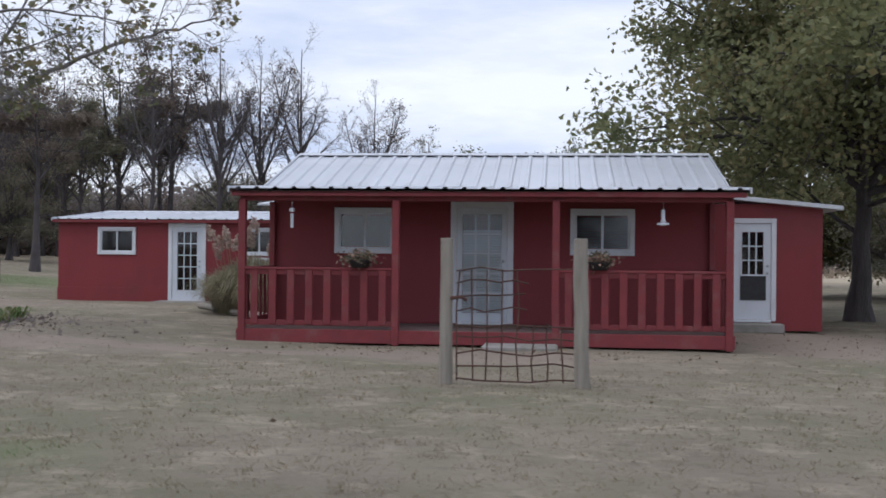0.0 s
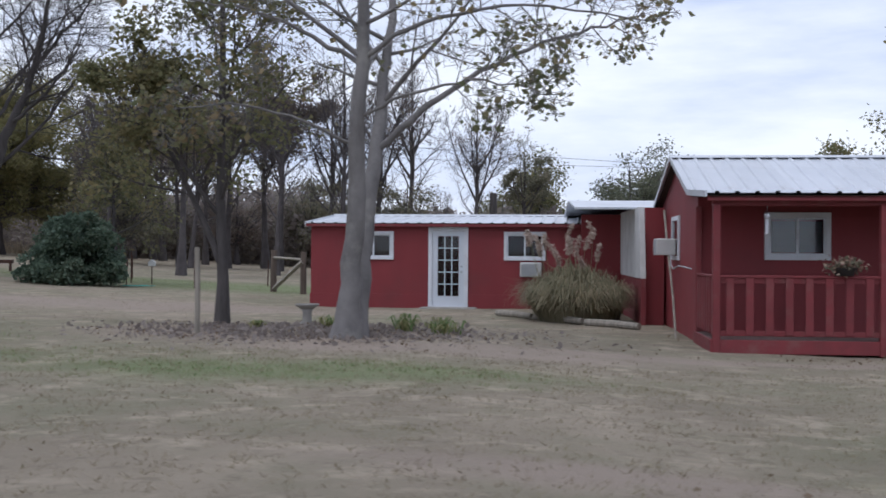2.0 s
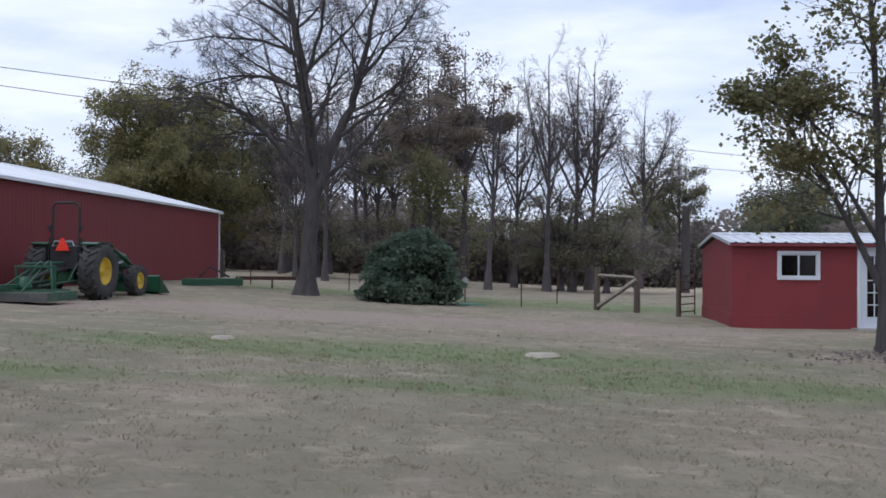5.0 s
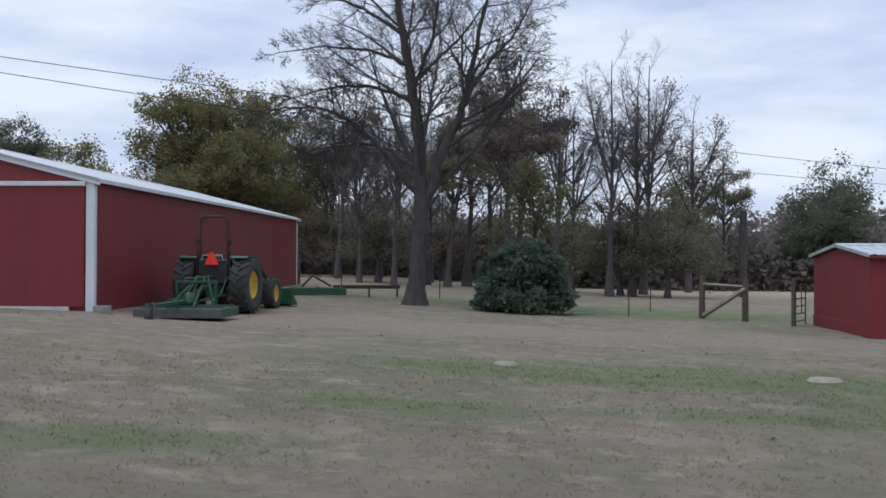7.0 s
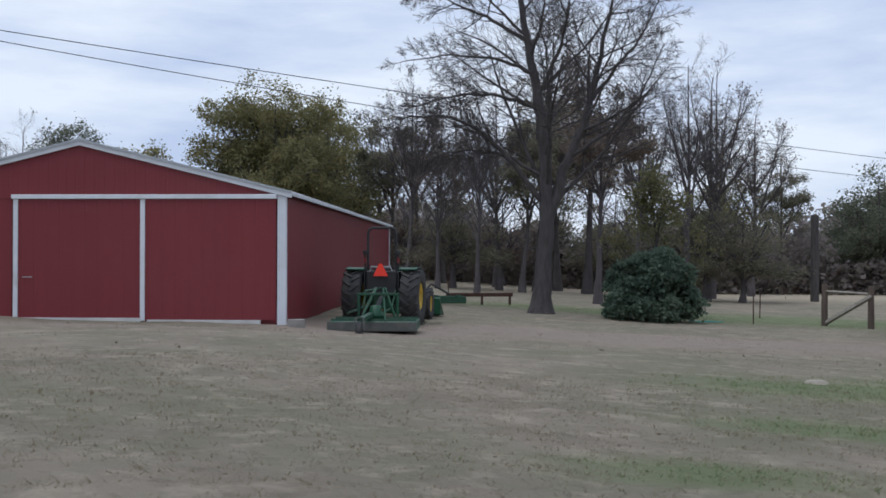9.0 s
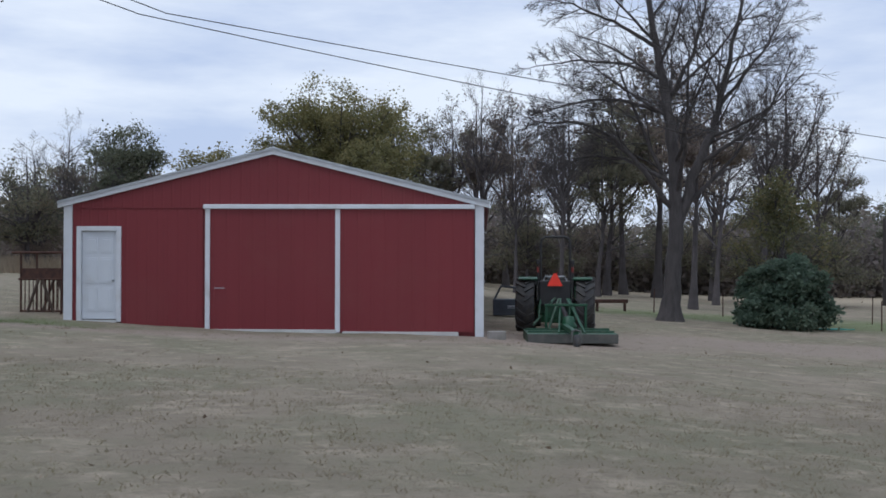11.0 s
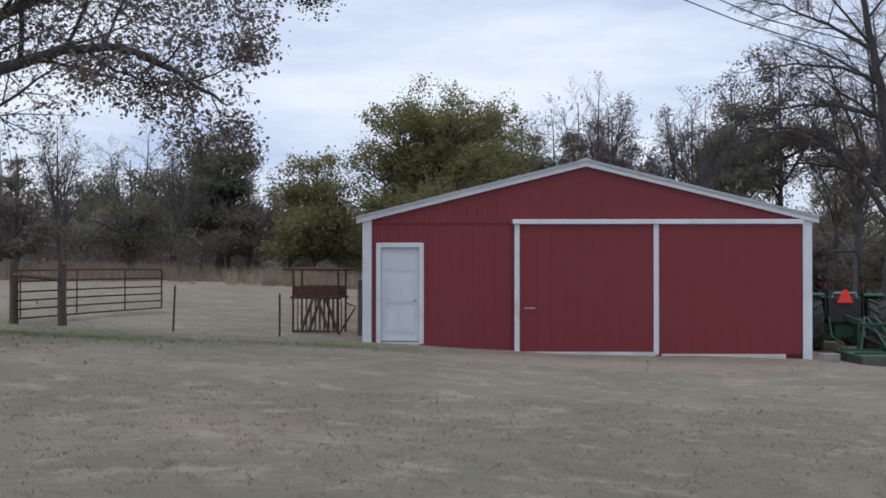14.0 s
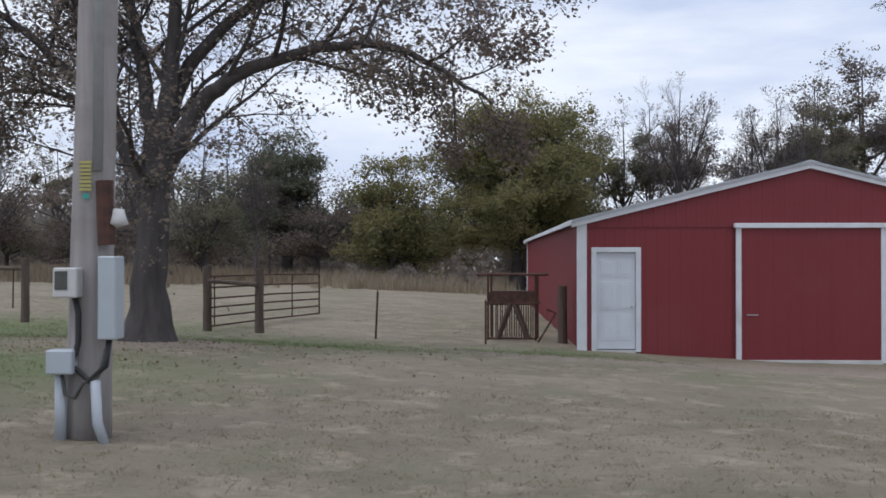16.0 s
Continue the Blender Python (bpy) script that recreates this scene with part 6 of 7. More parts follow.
part("tail_beam", Shape().box(-0.16, -0.04, -2.45, 0.2, 0.36, 0.46), GREEN_PAINT, mower, bevel=0.01)

# implements lying along the barn
grader = thing("grader_blade", gpos(-35.15, 36.6, 0.0), "dark blue-grey box grader beside the barn wall", "implement")
part("box", Shape().box(-0.55, 0.6, -0.3, 0.35, 0.05, 0.55), BLUE_GREY, grader, bevel=0.02)
part("frame_bar", Shape().tube([(-0.5, 0, 0.55), (-0.3, 0, 0.95), (0.2, 0, 0.9), (0.5, 0, 0.55)], 0.035, 6), BLUE_GREY, grader)
part("label_plate", Shape().box(-0.1, 0.12, -0.307, -0.302, 0.28, 0.3).box(-0.1, 0.12, -0.307, -0.302, 0.33, 0.36), GALV, grader, "pale label bars")
drag = thing("land_plane", gpos(-33.35, 43.0, 0.0), "green steel land plane lying on the grass", "implement", rz=14)
for y in (-0.5, 0.5):
    part("runner", Shape().box(-1.1, 1.1, y - 0.05, y + 0.05, 0.05, 0.3), GREEN_PAINT, drag, bevel=0.01)
for x in (-0.9, 0.1, 0.95):
    part("cross_blade", Shape().box(x - 0.04, x + 0.04, -0.45, 0.45, 0.1, 0.34), GREEN_PAINT, drag, bevel=0.006)
part("hitch_mast", Shape().tube([(-0.5, 0, 0.35), (-0.1, 0, 0.75), (0.6, 0, 0.36)], 0.04, 6), BLACK, drag)
rack = thing("steel_beam_rack", gpos(-31.7, 45.2, 0.0), "rusty steel beam on short legs", "rack", rz=10)
part("beam", Shape().box(-1.3, 1.3, -0.12, 0.12, 0.32, 0.46), RUST, rack, bevel=0.01)
for x in (-1.2, 0.1, 1.2):
    part("leg", Shape().box(x - 0.03, x + 0.03, -0.1, 0.1, 0.0, 0.32), RUST, rack)

# ---- gates, posts and fences ----
def round_post(name, x, y, h, r, mat, label, tilt=(0, 0), group="", cat="post"):
    z = ground_z(x, y) - 0.05
    rr = random.Random(int(x * 10))
    pts = [(tilt[0] * t * h + rr.uniform(-0.006, 0.006), tilt[1] * t * h, t * h) for t in (0, 0.25, 0.5, 0.75, 1.0)]
    sh = Shape().tube(pts, [r * 1.06, r, r * 0.98, r * 1.0, r * 0.93], 10)
    return solid(name, sh, mat, label, cat, bevel=0.006, loc=(x, y, z), group=group)


def steel_post(x, y, h, tilt=0.0):
    sh = Shape().box(-0.022, 0.022, -0.004, 0.004, 0, h, pose(0, 0, 0, 0, tilt)).box(-0.004, 0.004, 0.004, 0.03, 0, h, pose(0, 0, 0, 0, tilt))
    for i in range(int(h / 0.08)):
        sh.box(-0.012, 0.012, -0.012, -0.004, 0.1 + i * 0.08, 0.13 + i * 0.08, pose(0, 0, 0, 0, tilt))
    return solid("steel_fence_post", sh, RUST, "thin rusty studded steel fence post", "fence post", loc=gpos(x, y, -0.03), group="steel fence posts")


# wire gate before the cabin
round_post("gate_post", -3.07, 14.5, 1.68, 0.075, POST_WOOD, "pale weathered round gate post", (0.0, 0), "cabin gate posts")
round_post("gate_post", -1.56, 14.42, 1.70, 0.085, POST_WOOD, "pale weathered round gate post", (-0.02, 0), "cabin gate posts")
wg = thing("wire_gate", gpos(-3.0, 14.46, 0.04), "bent rusty wire panel gate between wooden posts", "gate")
wr = random.Random(8)
for i in range(9):
    x = 0.06 + i * 0.165
    top = 1.24 if i < 5 else (0.62 + 0.05 * wr.random())
    pts = [(x + wr.uniform(-0.02, 0.02), 0.0 + wr.uniform(-0.03, 0.03), z) for z in (0.0, top * 0.33, top * 0.66, top)]
    part("wire", Shape().tube(pts, 0.0095, 5), RUST, wg)
for z, x1 in ((0.02, 1.36), (0.18, 1.36), (0.33, 1.38), (0.48, 1.36), (0.62, 1.4), (0.8, 0.78), (0.95, 0.76), (1.1, 0.8), (1.24, 1.34)):
    pts = [(x1 * t + 0.04, wr.uniform(-0.03, 0.03), z + wr.uniform(-0.03, 0.03) + (0.02 * math.sin(t * 9) if z < 0.4 else 0)) for t in (0, 0.2, 0.4, 0.6, 0.8, 1.0)]
    part("wire", Shape().tube(pts, 0.0095, 5), RUST, wg)
part("latch", Shape().tube([(-0.02, -0.06, 0.92), (0.1, -0.08, 0.94), (0.16, -0.06, 0.9)], 0.02, 6), RUST, wg)

# board gate near the long shed
bg = thing("board_gate", (0, 0, 0), "weathered wooden gate frame with a diagonal board", "gate")
za, zb_ = ground_z(-19.24, 42.55), ground_z(-17.93, 41.52)
part("post", Shape().tube([(-19.24, 42.55, za - 0.1), (-19.24, 42.55, za + 0.8), (-19.22, 42.55, za + 1.52)], [0.12, 0.115, 0.11], 9), DARK_POST, bg, bevel=0.006)
part("post", Shape().tube([(-17.93, 41.52, zb_ - 0.1), (-17.93, 41.52, zb_ + 0.8), (-17.93, 41.52, zb_ + 1.5)], [0.12, 0.11, 0.105], 9), DARK_POST, bg, bevel=0.006)
part("rail", Shape().tube([(-19.24, 42.5, za + 1.25), (-17.93, 41.47, zb_ + 1.22)], 0.05, 4), POST_WOOD, bg)
part("brace", Shape().tube([(-19.2, 42.45, za + 0.12), (-17.95, 41.42, zb_ + 1.15)], 0.085, 4), POST_WOOD, bg)
# steel panel beside the shed
pn = thing("stock_panel", gpos(-16.72, 39.5, 0.0), "rusty tube stock panel against a post by the shed", "gate", rz=62)
for z in (0.15, 0.4, 0.65, 0.9, 1.15, 1.35):
    part("tube_rail", Shape().tube([(0, 0, z), (1.4, 0, z)], 0.02, 6), RUST, pn)
for x in (0, 1.4):
    part("tube_upright", Shape().tube([(x, 0, 0.02), (x, 0, 1.45)], 0.022, 6), RUST, pn)
round_post("corner_post", -16.8, 39.42, 1.6, 0.08, DARK_POST, "dark weathered corner post by the shed")

# tube gate by the big tree
round_post("gate_post", -53.88, 28.35, 1.5, 0.1, DARK_POST, "dark round timber gate post", (0, 0), "field gate posts")
round_post("gate_post", -52.67, 28.1, 1.46, 0.1, DARK_POST, "dark round timber gate post", (0, 0), "field gate posts")
round_post("fence_post", -58.5, 29.6, 1.55, 0.1, DARK_POST, "dark round fence post beyond the tree")
HX, HY, EX, EY = -53.74, 28.16, -52.33, 34.9
tg = thing("tube_gate", (HX, HY, ground_z(HX, HY)), "brown tubular steel farm gate swung open into the field", "gate")
gdx, gdy = EX - HX, EY - HY
drop = ground_z(EX, EY) + 0.06 - ground_z(HX, HY)
for z in (0.12, 0.33, 0.53, 0.73, 0.97, 1.22):
    part("bar", Shape().tube([(0, 0, z), (gdx * 0.5, gdy * 0.5, z + drop * 0.5 - 0.01), (gdx, gdy, z + drop - 0.05)], 0.021, 7), RUST, tg)
part("end_bar", Shape().tube([(gdx * 0.985, gdy * 0.985, 1.17 + drop), (gdx, gdy, 1.1 + drop), (gdx, gdy, 0.07 + drop)], 0.023, 7), RUST, tg)
for f in (0.02, 0.36, 0.7):
    part("upright", Shape().tube([(gdx * f, gdy * f, 0.1 + drop * f), (gdx * f, gdy * f, 1.21 + drop * f)], 0.018, 6), RUST, tg)
part("chain", Shape().tube([(gdx * 0.12, gdy * 0.12 - 0.04, 0.5), (gdx * 0.12 + 0.1, gdy * 0.12 - 0.3, 0.44)], 0.015, 5), RUST, tg)
brace = Shape().tube([(-53.78, 28.1, ground_z(-53.8, 28.1) + 1.12), (-52.7, 27.95, ground_z(-52.7, 28) + 1.06)], 0.05, 8)
solid("brace_rail", brace, DARK_POST, "dark round timber rail bracing the gate posts", "rail", bevel=0.004)
side_rail = Shape().tube([(-58.45, 29.6, ground_z(-58.5, 29.6) + 1.26), (-61.2, 29.9, ground_z(-61.2, 29.9) + 1.27)], 0.05, 8)
solid("brace_rail", side_rail, DARK_POST, "dark round timber rail fixed to the fence post", "rail", bevel=0.004)
round_post("fence_post", -61.2, 29.9, 1.5, 0.1, DARK_POST, "dark round fence post at the end of a rail")
for x, y, h, t in ((-50.1, 28.0, 1.05, 2.5), (-47.7, 28.1, 0.98, 0), (-21.95, 41.8, 1.1, 0), (-24.5, 41.9, 0.9, 2), (-24.9, 43.5, 1.2, 0), (-33.0, 47.5, 1.1, 0), (-37.5, 56.0, 1.2, -1),
                   (-20.5, 47.0, 1.1, 1), (-14.0, 49.0, 1.1, 0), (-29.0, 48.0, 1.0, 1), (-26.3, 47.5, 1.0, 0), (-57.5, 33.0, 1.2, 0), (-61.5, 36.0, 1.2, 1), (-65.5, 39.0, 1.2, 0)):
    steel_post(x, y, h, t)
round_post("thin_post", -15.14, 19.5, 1.4, 0.045, POST_WOOD, "thin grey wooden post in the flower bed")
round_post("wood_post", -45.95, 29.2, 1.35, 0.11, DARK_POST, "dark mossy post beside the barn")
round_post("wood_post", -36.2, 55.2, 1.4, 0.12, DARK_POST, "dark post behind the barn corner")
round_post("tree_snag", -12.1, 69.0, 5.2, 0.24, BARK_DARK, "tall dead broken tree trunk", (0.0, 0), cat="tree")

# rusty hay feeder by the barn
fd = thing("hay_feeder", gpos(-47.05, 29.9, 0.0), "rusty steel hay feeder cage with brown panel", "feeder", rz=-6)
for x in (-0.55, 0.55):
    for y in (-0.4, 0.4):
        part("upright", Shape().tube([(x, y, 0.0), (x, y, 1.52)], 0.028, 6), RUST, fd)
for y in (-0.4, 0.4):
    part("top_rail", Shape().tube([(-0.8, y, 1.52), (0.8, y, 1.52)], 0.03, 6), RUST, fd)
    part("middle_rail", Shape().tube([(-0.62, y, 0.85), (0.62, y, 0.85)], 0.03, 6), RUST, fd)
    part("side_panel", Shape().box(-0.55, 0.55, y - 0.012, y + 0.012, 0.87, 1.12), RUST, fd, "rust-brown sheet panel")
    for i in range(9):
        x = -0.44 + i * 0.11
        part("slat", Shape().tube([(x, y, 0.04), (x, y, 0.84)], 0.014, 5), RUST, fd)
    part("brace", Shape().tube([(-0.05, y - 0.05, 0.84), (-0.35, y - 0.05, 0.02)], 0.04, 5), DARK_POST, fd)
    part("brace", Shape().tube([(0.05, y - 0.05, 0.84), (0.35, y - 0.05, 0.02)], 0.04, 5), DARK_POST, fd)
part("base_rail", Shape().tube([(-0.55, -0.4, 0.05), (0.55, -0.4, 0.05)], 0.025, 6), RUST, fd)
solid("bent_bar", Shape().tube([(-46.5, 29.2, ground_z(-46.5, 29.2)), (-46.25, 29.2, 0.75), (-46.1, 29.2, 1.0), (-46.3, 29.2, 1.08)], 0.022, 6), RUST, "bent rusty bar leaning near the barn", "bar")

# ---- utility pole ----
PX, PY = -51.3, 13.45
PZ = ground_z(PX, PY)
pole = thing("utility_pole", (PX, PY, PZ - 0.1), "grey wooden utility pole with meter and breaker boxes", "utility pole")
part("pole_shaft", Shape().tube([(0.022 * z, 0, z) for z in (0, 0.6, 2, 4, 6, 8.5)], [0.21, 0.195, 0.185, 0.17, 0.155, 0.135], 18), POLE_WOOD, pole, smooth=True)
part("riser_conduit", Shape().tube([(0.13, -0.14, 2.45), (0.14, -0.12, 5.0), (0.12, -0.1, 8.0)], 0.05, 10), GALV, pole, "grey metal riser conduit", smooth=True)
part("rusty_sleeve", Shape().tube([(0.22, -0.16, 1.8), (0.2, -0.16, 2.36)], 0.075, 10), RUST, pole, "rust-brown meter sleeve")
part("breaker_box", Shape().box(0.2, 0.36, -0.34, -0.1, 0.98, 1.7), BOX_GREY, pole, "tall grey enamel breaker box", bevel=0.012)
mb = part("meter_box", Shape().box(-0.19, 0.02, -0.34, -0.16, 1.34, 1.6), WHITE_BOARD, pole, "white meter box with a grey window", bevel=0.012)
part("meter_window", Shape().box(-0.17, -0.06, -0.346, -0.341, 1.41, 1.57), DECK_STEEL, mb)
part("junction_box", Shape().box(-0.25, -0.02, -0.34, -0.14, 0.68, 0.89), BOX_GREY, pole, "small grey junction box", bevel=0.012)
part("meter_conduit", Shape().tube([(-0.04, -0.22, 1.35), (0.0, -0.24, 1.2), (0.0, -0.24, 0.95), (-0.05, -0.24, 0.75), (0.1, -0.26, 0.62), (0.25, -0.26, 0.75), (0.28, -0.26, 0.99)], 0.026, 8), BLACK, pole, smooth=True)
part("loop_cable", Shape().tube([(-0.14, -0.26, 0.7), (-0.1, -0.27, 0.5), (-0.02, -0.27, 0.47), (0.05, -0.27, 0.6), (0.18, -0.26, 0.66), (0.25, -0.25, 0.9)], 0.018, 7), DECK_STEEL, pole, smooth=True)
part("ground_conduit", Shape().tube([(-0.16, -0.22, 0.05), (-0.16, -0.22, 0.7)], 0.05, 8), BOX_GREY, pole, smooth=True)
part("ground_conduit", Shape().tube([(0.24, -0.24, 0.05), (0.17, -0.24, 0.25), (0.15, -0.24, 0.62)], 0.045, 8), BOX_GREY, pole, smooth=True)
part("yard_lamp", Shape().lathe([(0.0, 0.14), (0.06, 0.13), (0.08, 0.05), (0.1, 0.0), (0.0, -0.03)], 14, Matrix.Translation((0.3, -0.12, 1.98))), WHITE_BOARD, pole, "small white sensor dome", smooth=True)
tg_ = Shape()
for i in range(8):
    tg_.box(-0.012, 0.095, -0.196, -0.193, 2.27 + i * 0.034, 2.292 + i * 0.034)
part("warning_tag", tg_, LABEL_YELLOW, pole, "yellow tag of unreadable bars")
part("small_tag", Shape().box(0.02, 0.075, -0.197, -0.194, 2.2, 2.245), LABEL_TEAL, pole, "small teal tag")

# ---- porch things and garden ----
def planter(x, label):
    c, s = math.cos(radians(-0.8)), math.sin(radians(-0.8))
    p = thing("flower_basket", (-7.05 + x * c, 20.36 + x * s - 0.02, -1.04 + 1.275), label, "planter", rz=-0.8, group="flower baskets on the rail")
    part("basket", Shape().lathe([(0.0, 0.0), (0.14, 0.0), (0.2, 0.12), (0.21, 0.13), (0.19, 0.12), (0.0, 0.1)], 16), BLACK, p, smooth=True)
    r = np.random.default_rng(int(x * 10))
    q = r.normal(0, 1, (420, 3)) * (0.13, 0.09, 0.055) + (0, 0, 0.17)
    part("foliage", leaf_mesh("foliage", q[:220], 0.07, LEAF_MIX, 3), LEAF_MIX, p)
    tagged(part("blossom", leaf_mesh("blossom", q[220:] + (0, -0.02, 0.02), 0.06, BLOOM, 4), BLOOM, p, "faded pink and cream blooms"), kind="stuff")


planter(2.04, "dark basket of faded flowers on the rail")
planter(5.95, "dark basket of faded flowers on the rail")
for x, lab in ((0.87, "white wind chime hanging from the porch beam"), (6.98, "white bird feeder hanging from the porch beam")):
    h = thing("wind_chime" if x < 3 else "bird_feeder", (-7.05 + x, 20.36 - x * 0.014 + 0.1, -1.04), lab, "ornament")
    part("cord", Shape().tube([(0, 0, 2.38), (0, 0, 2.27)], 0.004, 4), GALV, h)
    if x < 3:
        part("cap", Shape().lathe([(0, 2.27), (0.045, 2.25), (0.05, 2.2), (0, 2.19)], 10), WHITE_DOOR, h, smooth=True)
        part("tube", Shape().tube([(0, 0, 2.17), (0, 0, 1.93)], 0.028, 8), WHITE_DOOR, h)
    else:
        part("bottle", Shape().lathe([(0, 2.27), (0.03, 2.26), (0.03, 2.12), (0.05, 2.06), (0, 2.05)], 10), WHITE_DOOR, h, smooth=True)
        part("tray", Shape().lathe([(0, 2.05), (0.09, 2.05), (0.1, 2.02), (0, 2.0)], 12), WHITE_DOOR, h)
solid("doormat", Shape().box(-0.55, 0.55, -0.3, 0.3, 0, 0.02), MAT_BROWN, "brown doormat at the cabin door", "mat", bevel=0.004, loc=(-2.9, 21.7, -1.04 + 0.241), rz=-0.8)
solid("porch_step", Shape().box(-0.6, 0.6, -0.3, 0.3, -0.1, 0.1), CONCRETE, "worn concrete step before the porch", "step", bevel=0.03, loc=(-2.35, 19.92, -1.06), rz=-1)
solid("flat_stone", Shape().lathe([(0, 0.05), (0.14, 0.045), (0.19, 0.0), (0, 0)], 9), STONE, "pale flat stone in the lawn", "stone", loc=gpos(-26.46, 18.2, 0))
solid("flat_stone", Shape().lathe([(0, 0.05), (0.22, 0.045), (0.28, 0.0), (0, 0)], 8), STONE, "pale flat stone in the green patch", "stone", loc=gpos(-21.8, 18.4, 0))

bath = thing("bird_bath", gpos(-13.97, 22.4, 0.0), "small weathered concrete bird bath", "bird bath")
part("pedestal", Shape().lathe([(0, 0), (0.15, 0.0), (0.15, 0.03), (0.09, 0.07), (0.08, 0.22), (0.11, 0.29), (0, 0.29)], 16), CONCRETE, bath, smooth=True)
part("bowl", Shape().lathe([(0, 0.29), (0.11, 0.29), (0.22, 0.36), (0.22, 0.385), (0.15, 0.34), (0, 0.33)], 18), CONCRETE, bath, smooth=True)

# tall plumed grass behind its log edging
pg = thing("plume_grass", gpos(-8.9, 28.3, 0.0), "tall ornamental grass with pinkish plumes", "grass clump")
r = np.random.default_rng(12)
n = 5200
a, q = r.uniform(0, 6.283, n), np.sqrt(r.uniform(0, 1, n))
bx_, by_ = 0.08 + np.cos(a) * q * 0.95, np.sin(a) * q * 1.0
ht = (1.65 - 0.75 * q) * r.uniform(0.4, 1.0, n)
reach = (0.12 + 0.75 * q) * r.uniform(0.3, 1.25, n) * (0.4 + 0.6 * ht)
yaw = a + r.normal(0, 0.7, n)
ox, oy = np.cos(yaw) * reach - 0.12 * ht, np.sin(yaw) * reach
V = np.empty((n, 7, 3))
w = 0.011
ca, sa = -np.sin(a) * w, np.cos(a) * w
V[:, 0] = np.stack([bx_ - ca, by_ - sa, 0 * ht], -1)
V[:, 1] = np.stack([bx_ + ca, by_ + sa, 0 * ht], -1)
V[:, 2] = np.stack([bx_ + ox * 0.25 + ca, by_ + oy * 0.25 + sa, ht * 0.62], -1)
V[:, 3] = np.stack([bx_ + ox * 0.25 - ca, by_ + oy * 0.25 - sa, ht * 0.62], -1)
V[:, 4] = np.stack([bx_ + ox * 0.62 + ca, by_ + oy * 0.62 + sa, ht * 0.92], -1)
V[:, 5] = np.stack([bx_ + ox * 0.62 - ca, by_ + oy * 0.62 - sa, ht * 0.92], -1)
V[:, 6] = np.stack([bx_ + ox * 1.05, by_ + oy * 1.05, np.maximum(0.05, ht * r.uniform(0.3, 1.1, n))], -1)
k = np.arange(n)[:, None] * 7
F = np.concatenate([k + np.array([t]) for t in ([0, 1, 2], [0, 2, 3], [3, 2, 4], [3, 4, 5], [5, 4, 6])], 0)
part("blades", fast_mesh("blades", V.reshape(-1, 3), F, PAMPAS), PAMPAS, pg)
for i in range(16):
    x, y = r.uniform(-0.8, 0.35), r.normal(0, 0.5)
    hz = r.uniform(1.35, 2.2)
    tx, ty = x * 1.5 + r.normal(0, 0.15), y * 1.5
    part("stalk", Shape().tube([(x * 0.6, y * 0.6, 0), ((x + tx) / 2, (y + ty) / 2, hz * 0.6), (tx, ty, hz)], 0.006, 4), PAMPAS, pg)
    t = r.uniform(0, 1, 150)
    bend = r.uniform(-0.3, 0.15)
    wide = 0.008 + 0.024 * np.sin(t * 3.0)
    P = np.stack([tx + bend * t * t + r.normal(0, 1, 150) * wide, ty + r.normal(0, 1, 150) * wide, hz - 0.1 + t * 0.36], -1)
    part("plume", leaf_mesh("plume", P, 0.06, PLUME, i), PLUME, pg)
for i, (x, y, L, rz) in enumerate(((-10.3, 29.4, 1.6, -58), (-9.3, 27.6, 1.7, -52), (-8.2, 26.2, 1.6, -50))):
    solid("log_edging", Shape().tube([(-L / 2, 0, 0.07), (0, 0.03, 0.08), (L / 2, 0, 0.07)], [0.08, 0.085, 0.07], 9), POST_WOOD, "weathered log edging the grass bed", "log", bevel=0.006, loc=gpos(x, y, 0.0), rz=rz, group="bed edging logs")


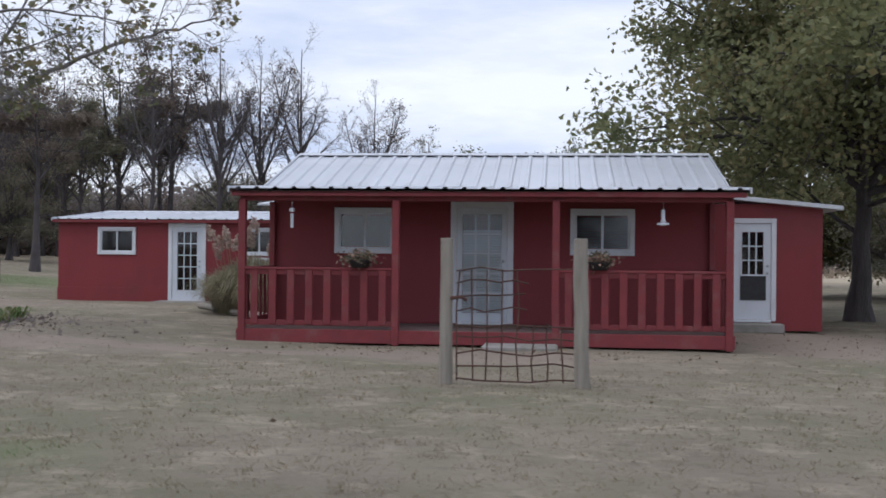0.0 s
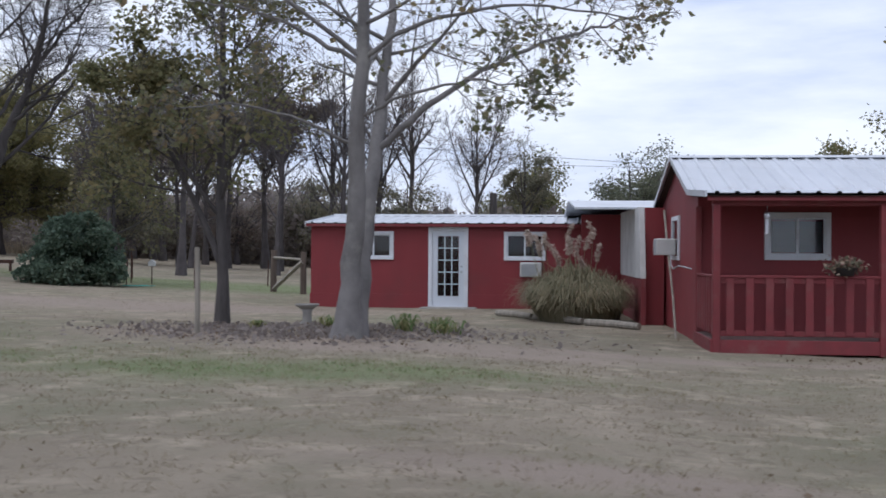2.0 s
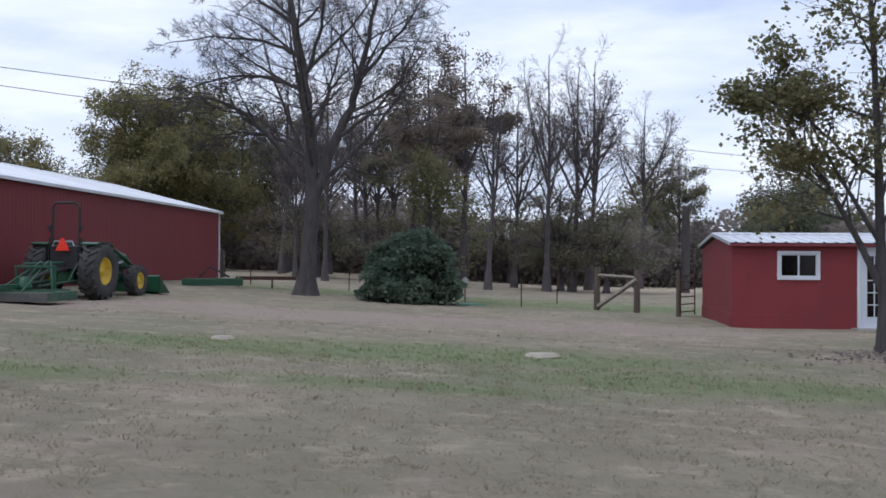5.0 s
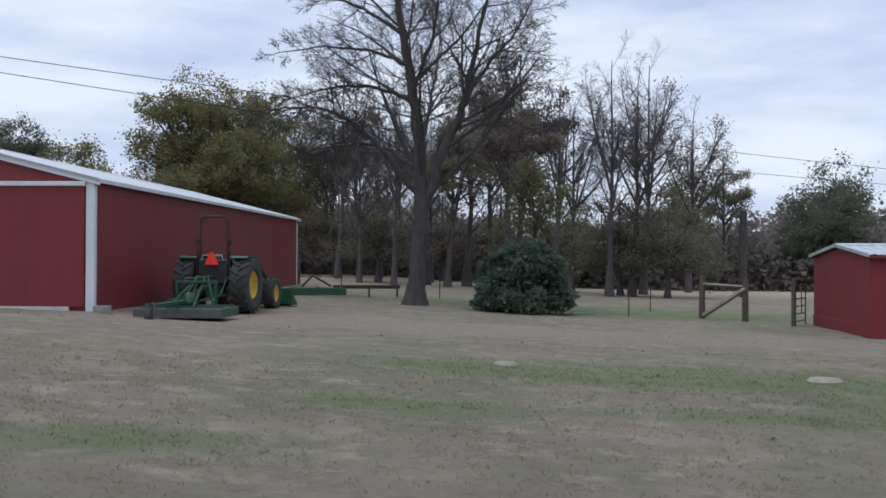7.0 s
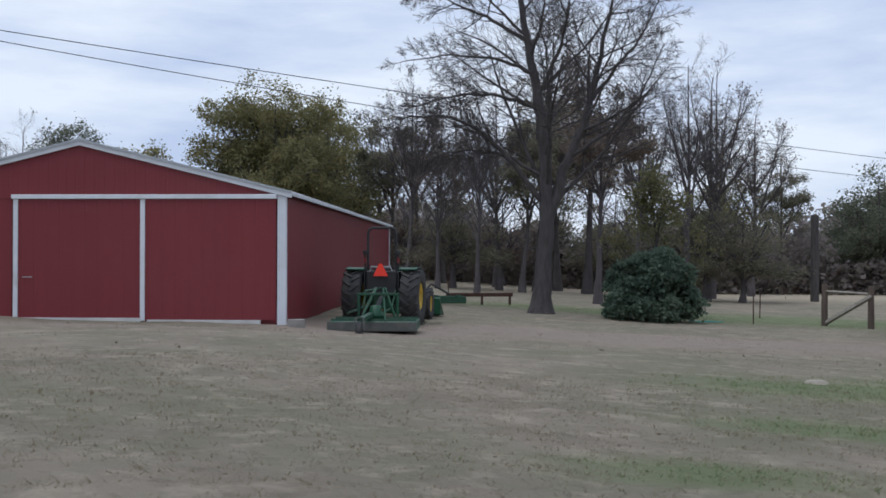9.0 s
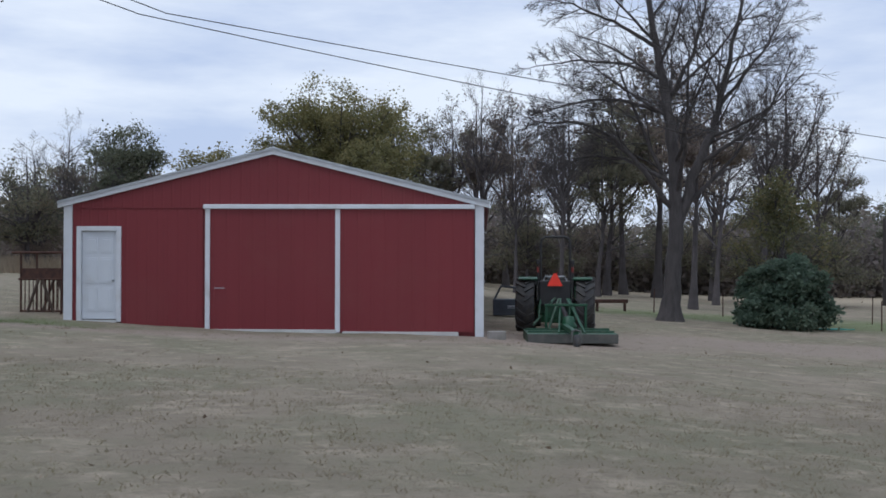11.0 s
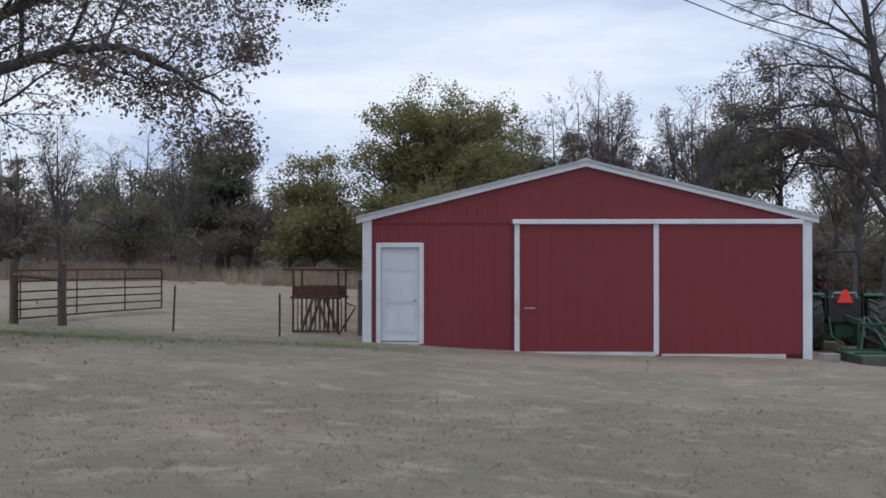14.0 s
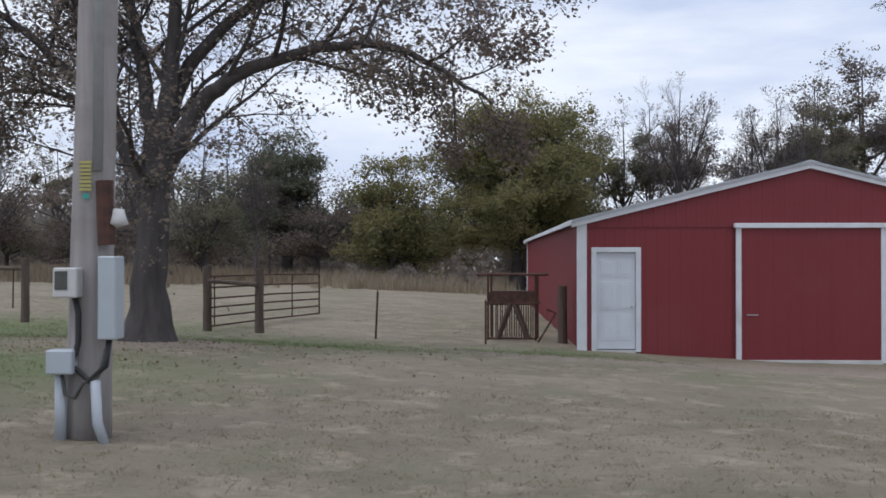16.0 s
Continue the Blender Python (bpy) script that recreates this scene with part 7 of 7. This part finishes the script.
def iris(x, y, s, seed):
    r = np.random.default_rng(seed)
    n = 34
    a, L = r.uniform(0, 6.28, n), r.uniform(0.25, 0.55, n) * s
    b = r.normal(0, 0.16 * s, (n, 2))
    w = 0.018
    V = np.empty((n, 5, 3))
    px, py = -np.sin(a) * w, np.cos(a) * w
    o = 0 * L
    V[:, 0] = np.stack([b[:, 0] - px, b[:, 1] - py, o], -1)
    V[:, 1] = np.stack([b[:, 0] + px, b[:, 1] + py, o], -1)
    V[:, 2] = np.stack([b[:, 0] + np.cos(a) * L * 0.45 + px, b[:, 1] + np.sin(a) * L * 0.45 + py, L * 0.75], -1)
    V[:, 3] = np.stack([b[:, 0] + np.cos(a) * L * 0.45 - px, b[:, 1] + np.sin(a) * L * 0.45 - py, L * 0.75], -1)
    V[:, 4] = np.stack([b[:, 0] + np.cos(a) * L, b[:, 1] + np.sin(a) * L, L * 0.4], -1)
    k = np.arange(n)[:, None] * 5
    F = np.concatenate([k + np.array([[0, 1, 2]]), k + np.array([[0, 2, 3]]), k + np.array([[3, 2, 4]])], 0)
    ob = new("iris_clump", fast_mesh("iris_clump", V.reshape(-1, 3), F, IRIS))
    ob.matrix_basis = pose(*gpos(x, y, 0))
    tagged(ob, "low clump of yellowing strap leaves in mulch", "plant", "bed plants")


for i, (x, y, s) in enumerate(((-12.0, 21.0, 0.75), (-11.5, 21.6, 0.6), (-11.3, 20.5, 0.6), (-13.4, 21.6, 0.5), (-14.5, 20.8, 0.35))):
    iris(x, y, s, i)
# chips and sticks of the mulch bed
r = np.random.default_rng(33)
mx, my = r.normal(-13.5, 1.6, 3200), r.normal(20.4, 1.15, 3200)
tagged(new("mulch_chips", leaf_mesh("mulch_chips", np.stack([mx, my, soft_g(mx) + lumps(mx, my) + 0.015], -1), 0.10,
                                    leafy("grey_brown_mulch", (0.19, 0.16, 0.145), (0.26, 0.225, 0.205), (0.34, 0.30, 0.275)), 8)), "grey-brown bark mulch and sticks", "mulch", kind="stuff")
# garden hose and bird house
hs = Shape().tube([(0.75 * t - 0.3 + 0.3 * math.cos(t * 19), 0.25 * math.sin(t * 19), 0.02 + 0.008 * t) for t in [i / 60 for i in range(61)]], 0.016, 6)
solid("garden_hose", hs, TEAL, "coiled teal garden hose on the lawn", "hose", smooth=True, loc=gpos(-23.9, 41.0, 0.02))
bh = thing("bird_house", gpos(-24.0, 43.2, 0.0), "small white bird house on a thin post", "bird house")
part("stake", Shape().tube([(0, 0, 0), (0, 0, 0.68)], 0.025, 6), DARK_POST, bh)
part("house", Shape().prism([(-0.12, -0.1, 0.68), (0.12, -0.1, 0.68), (0.12, -0.1, 0.82), (0, -0.1, 0.92), (-0.12, -0.1, 0.82)], (0, 0.2, 0)), WHITE_BOARD, bh, bevel=0.008)

# service wires from the pole over the yard
for x0, ax, z0, az, sag, top in ((-6.93, 13.62, 3.46, 0.44, 0.40, 7.9), (-2.82, 15.16, 3.39, 0.04, 0.25, 8.2)):
    pts = [(PX + 0.2, PY, PZ + top)]
    for i in range(37):
        k = -2.45 + 3.6 * i / 36
        pts.append((x0 + ax * k, 40 + 10 * k, z0 + az * k + sag * k * k))
    solid("service_wire", Shape().tube(pts, 0.007, 5), BLACK, "thin black overhead service wire", "wire", smooth=True, group="overhead wires")
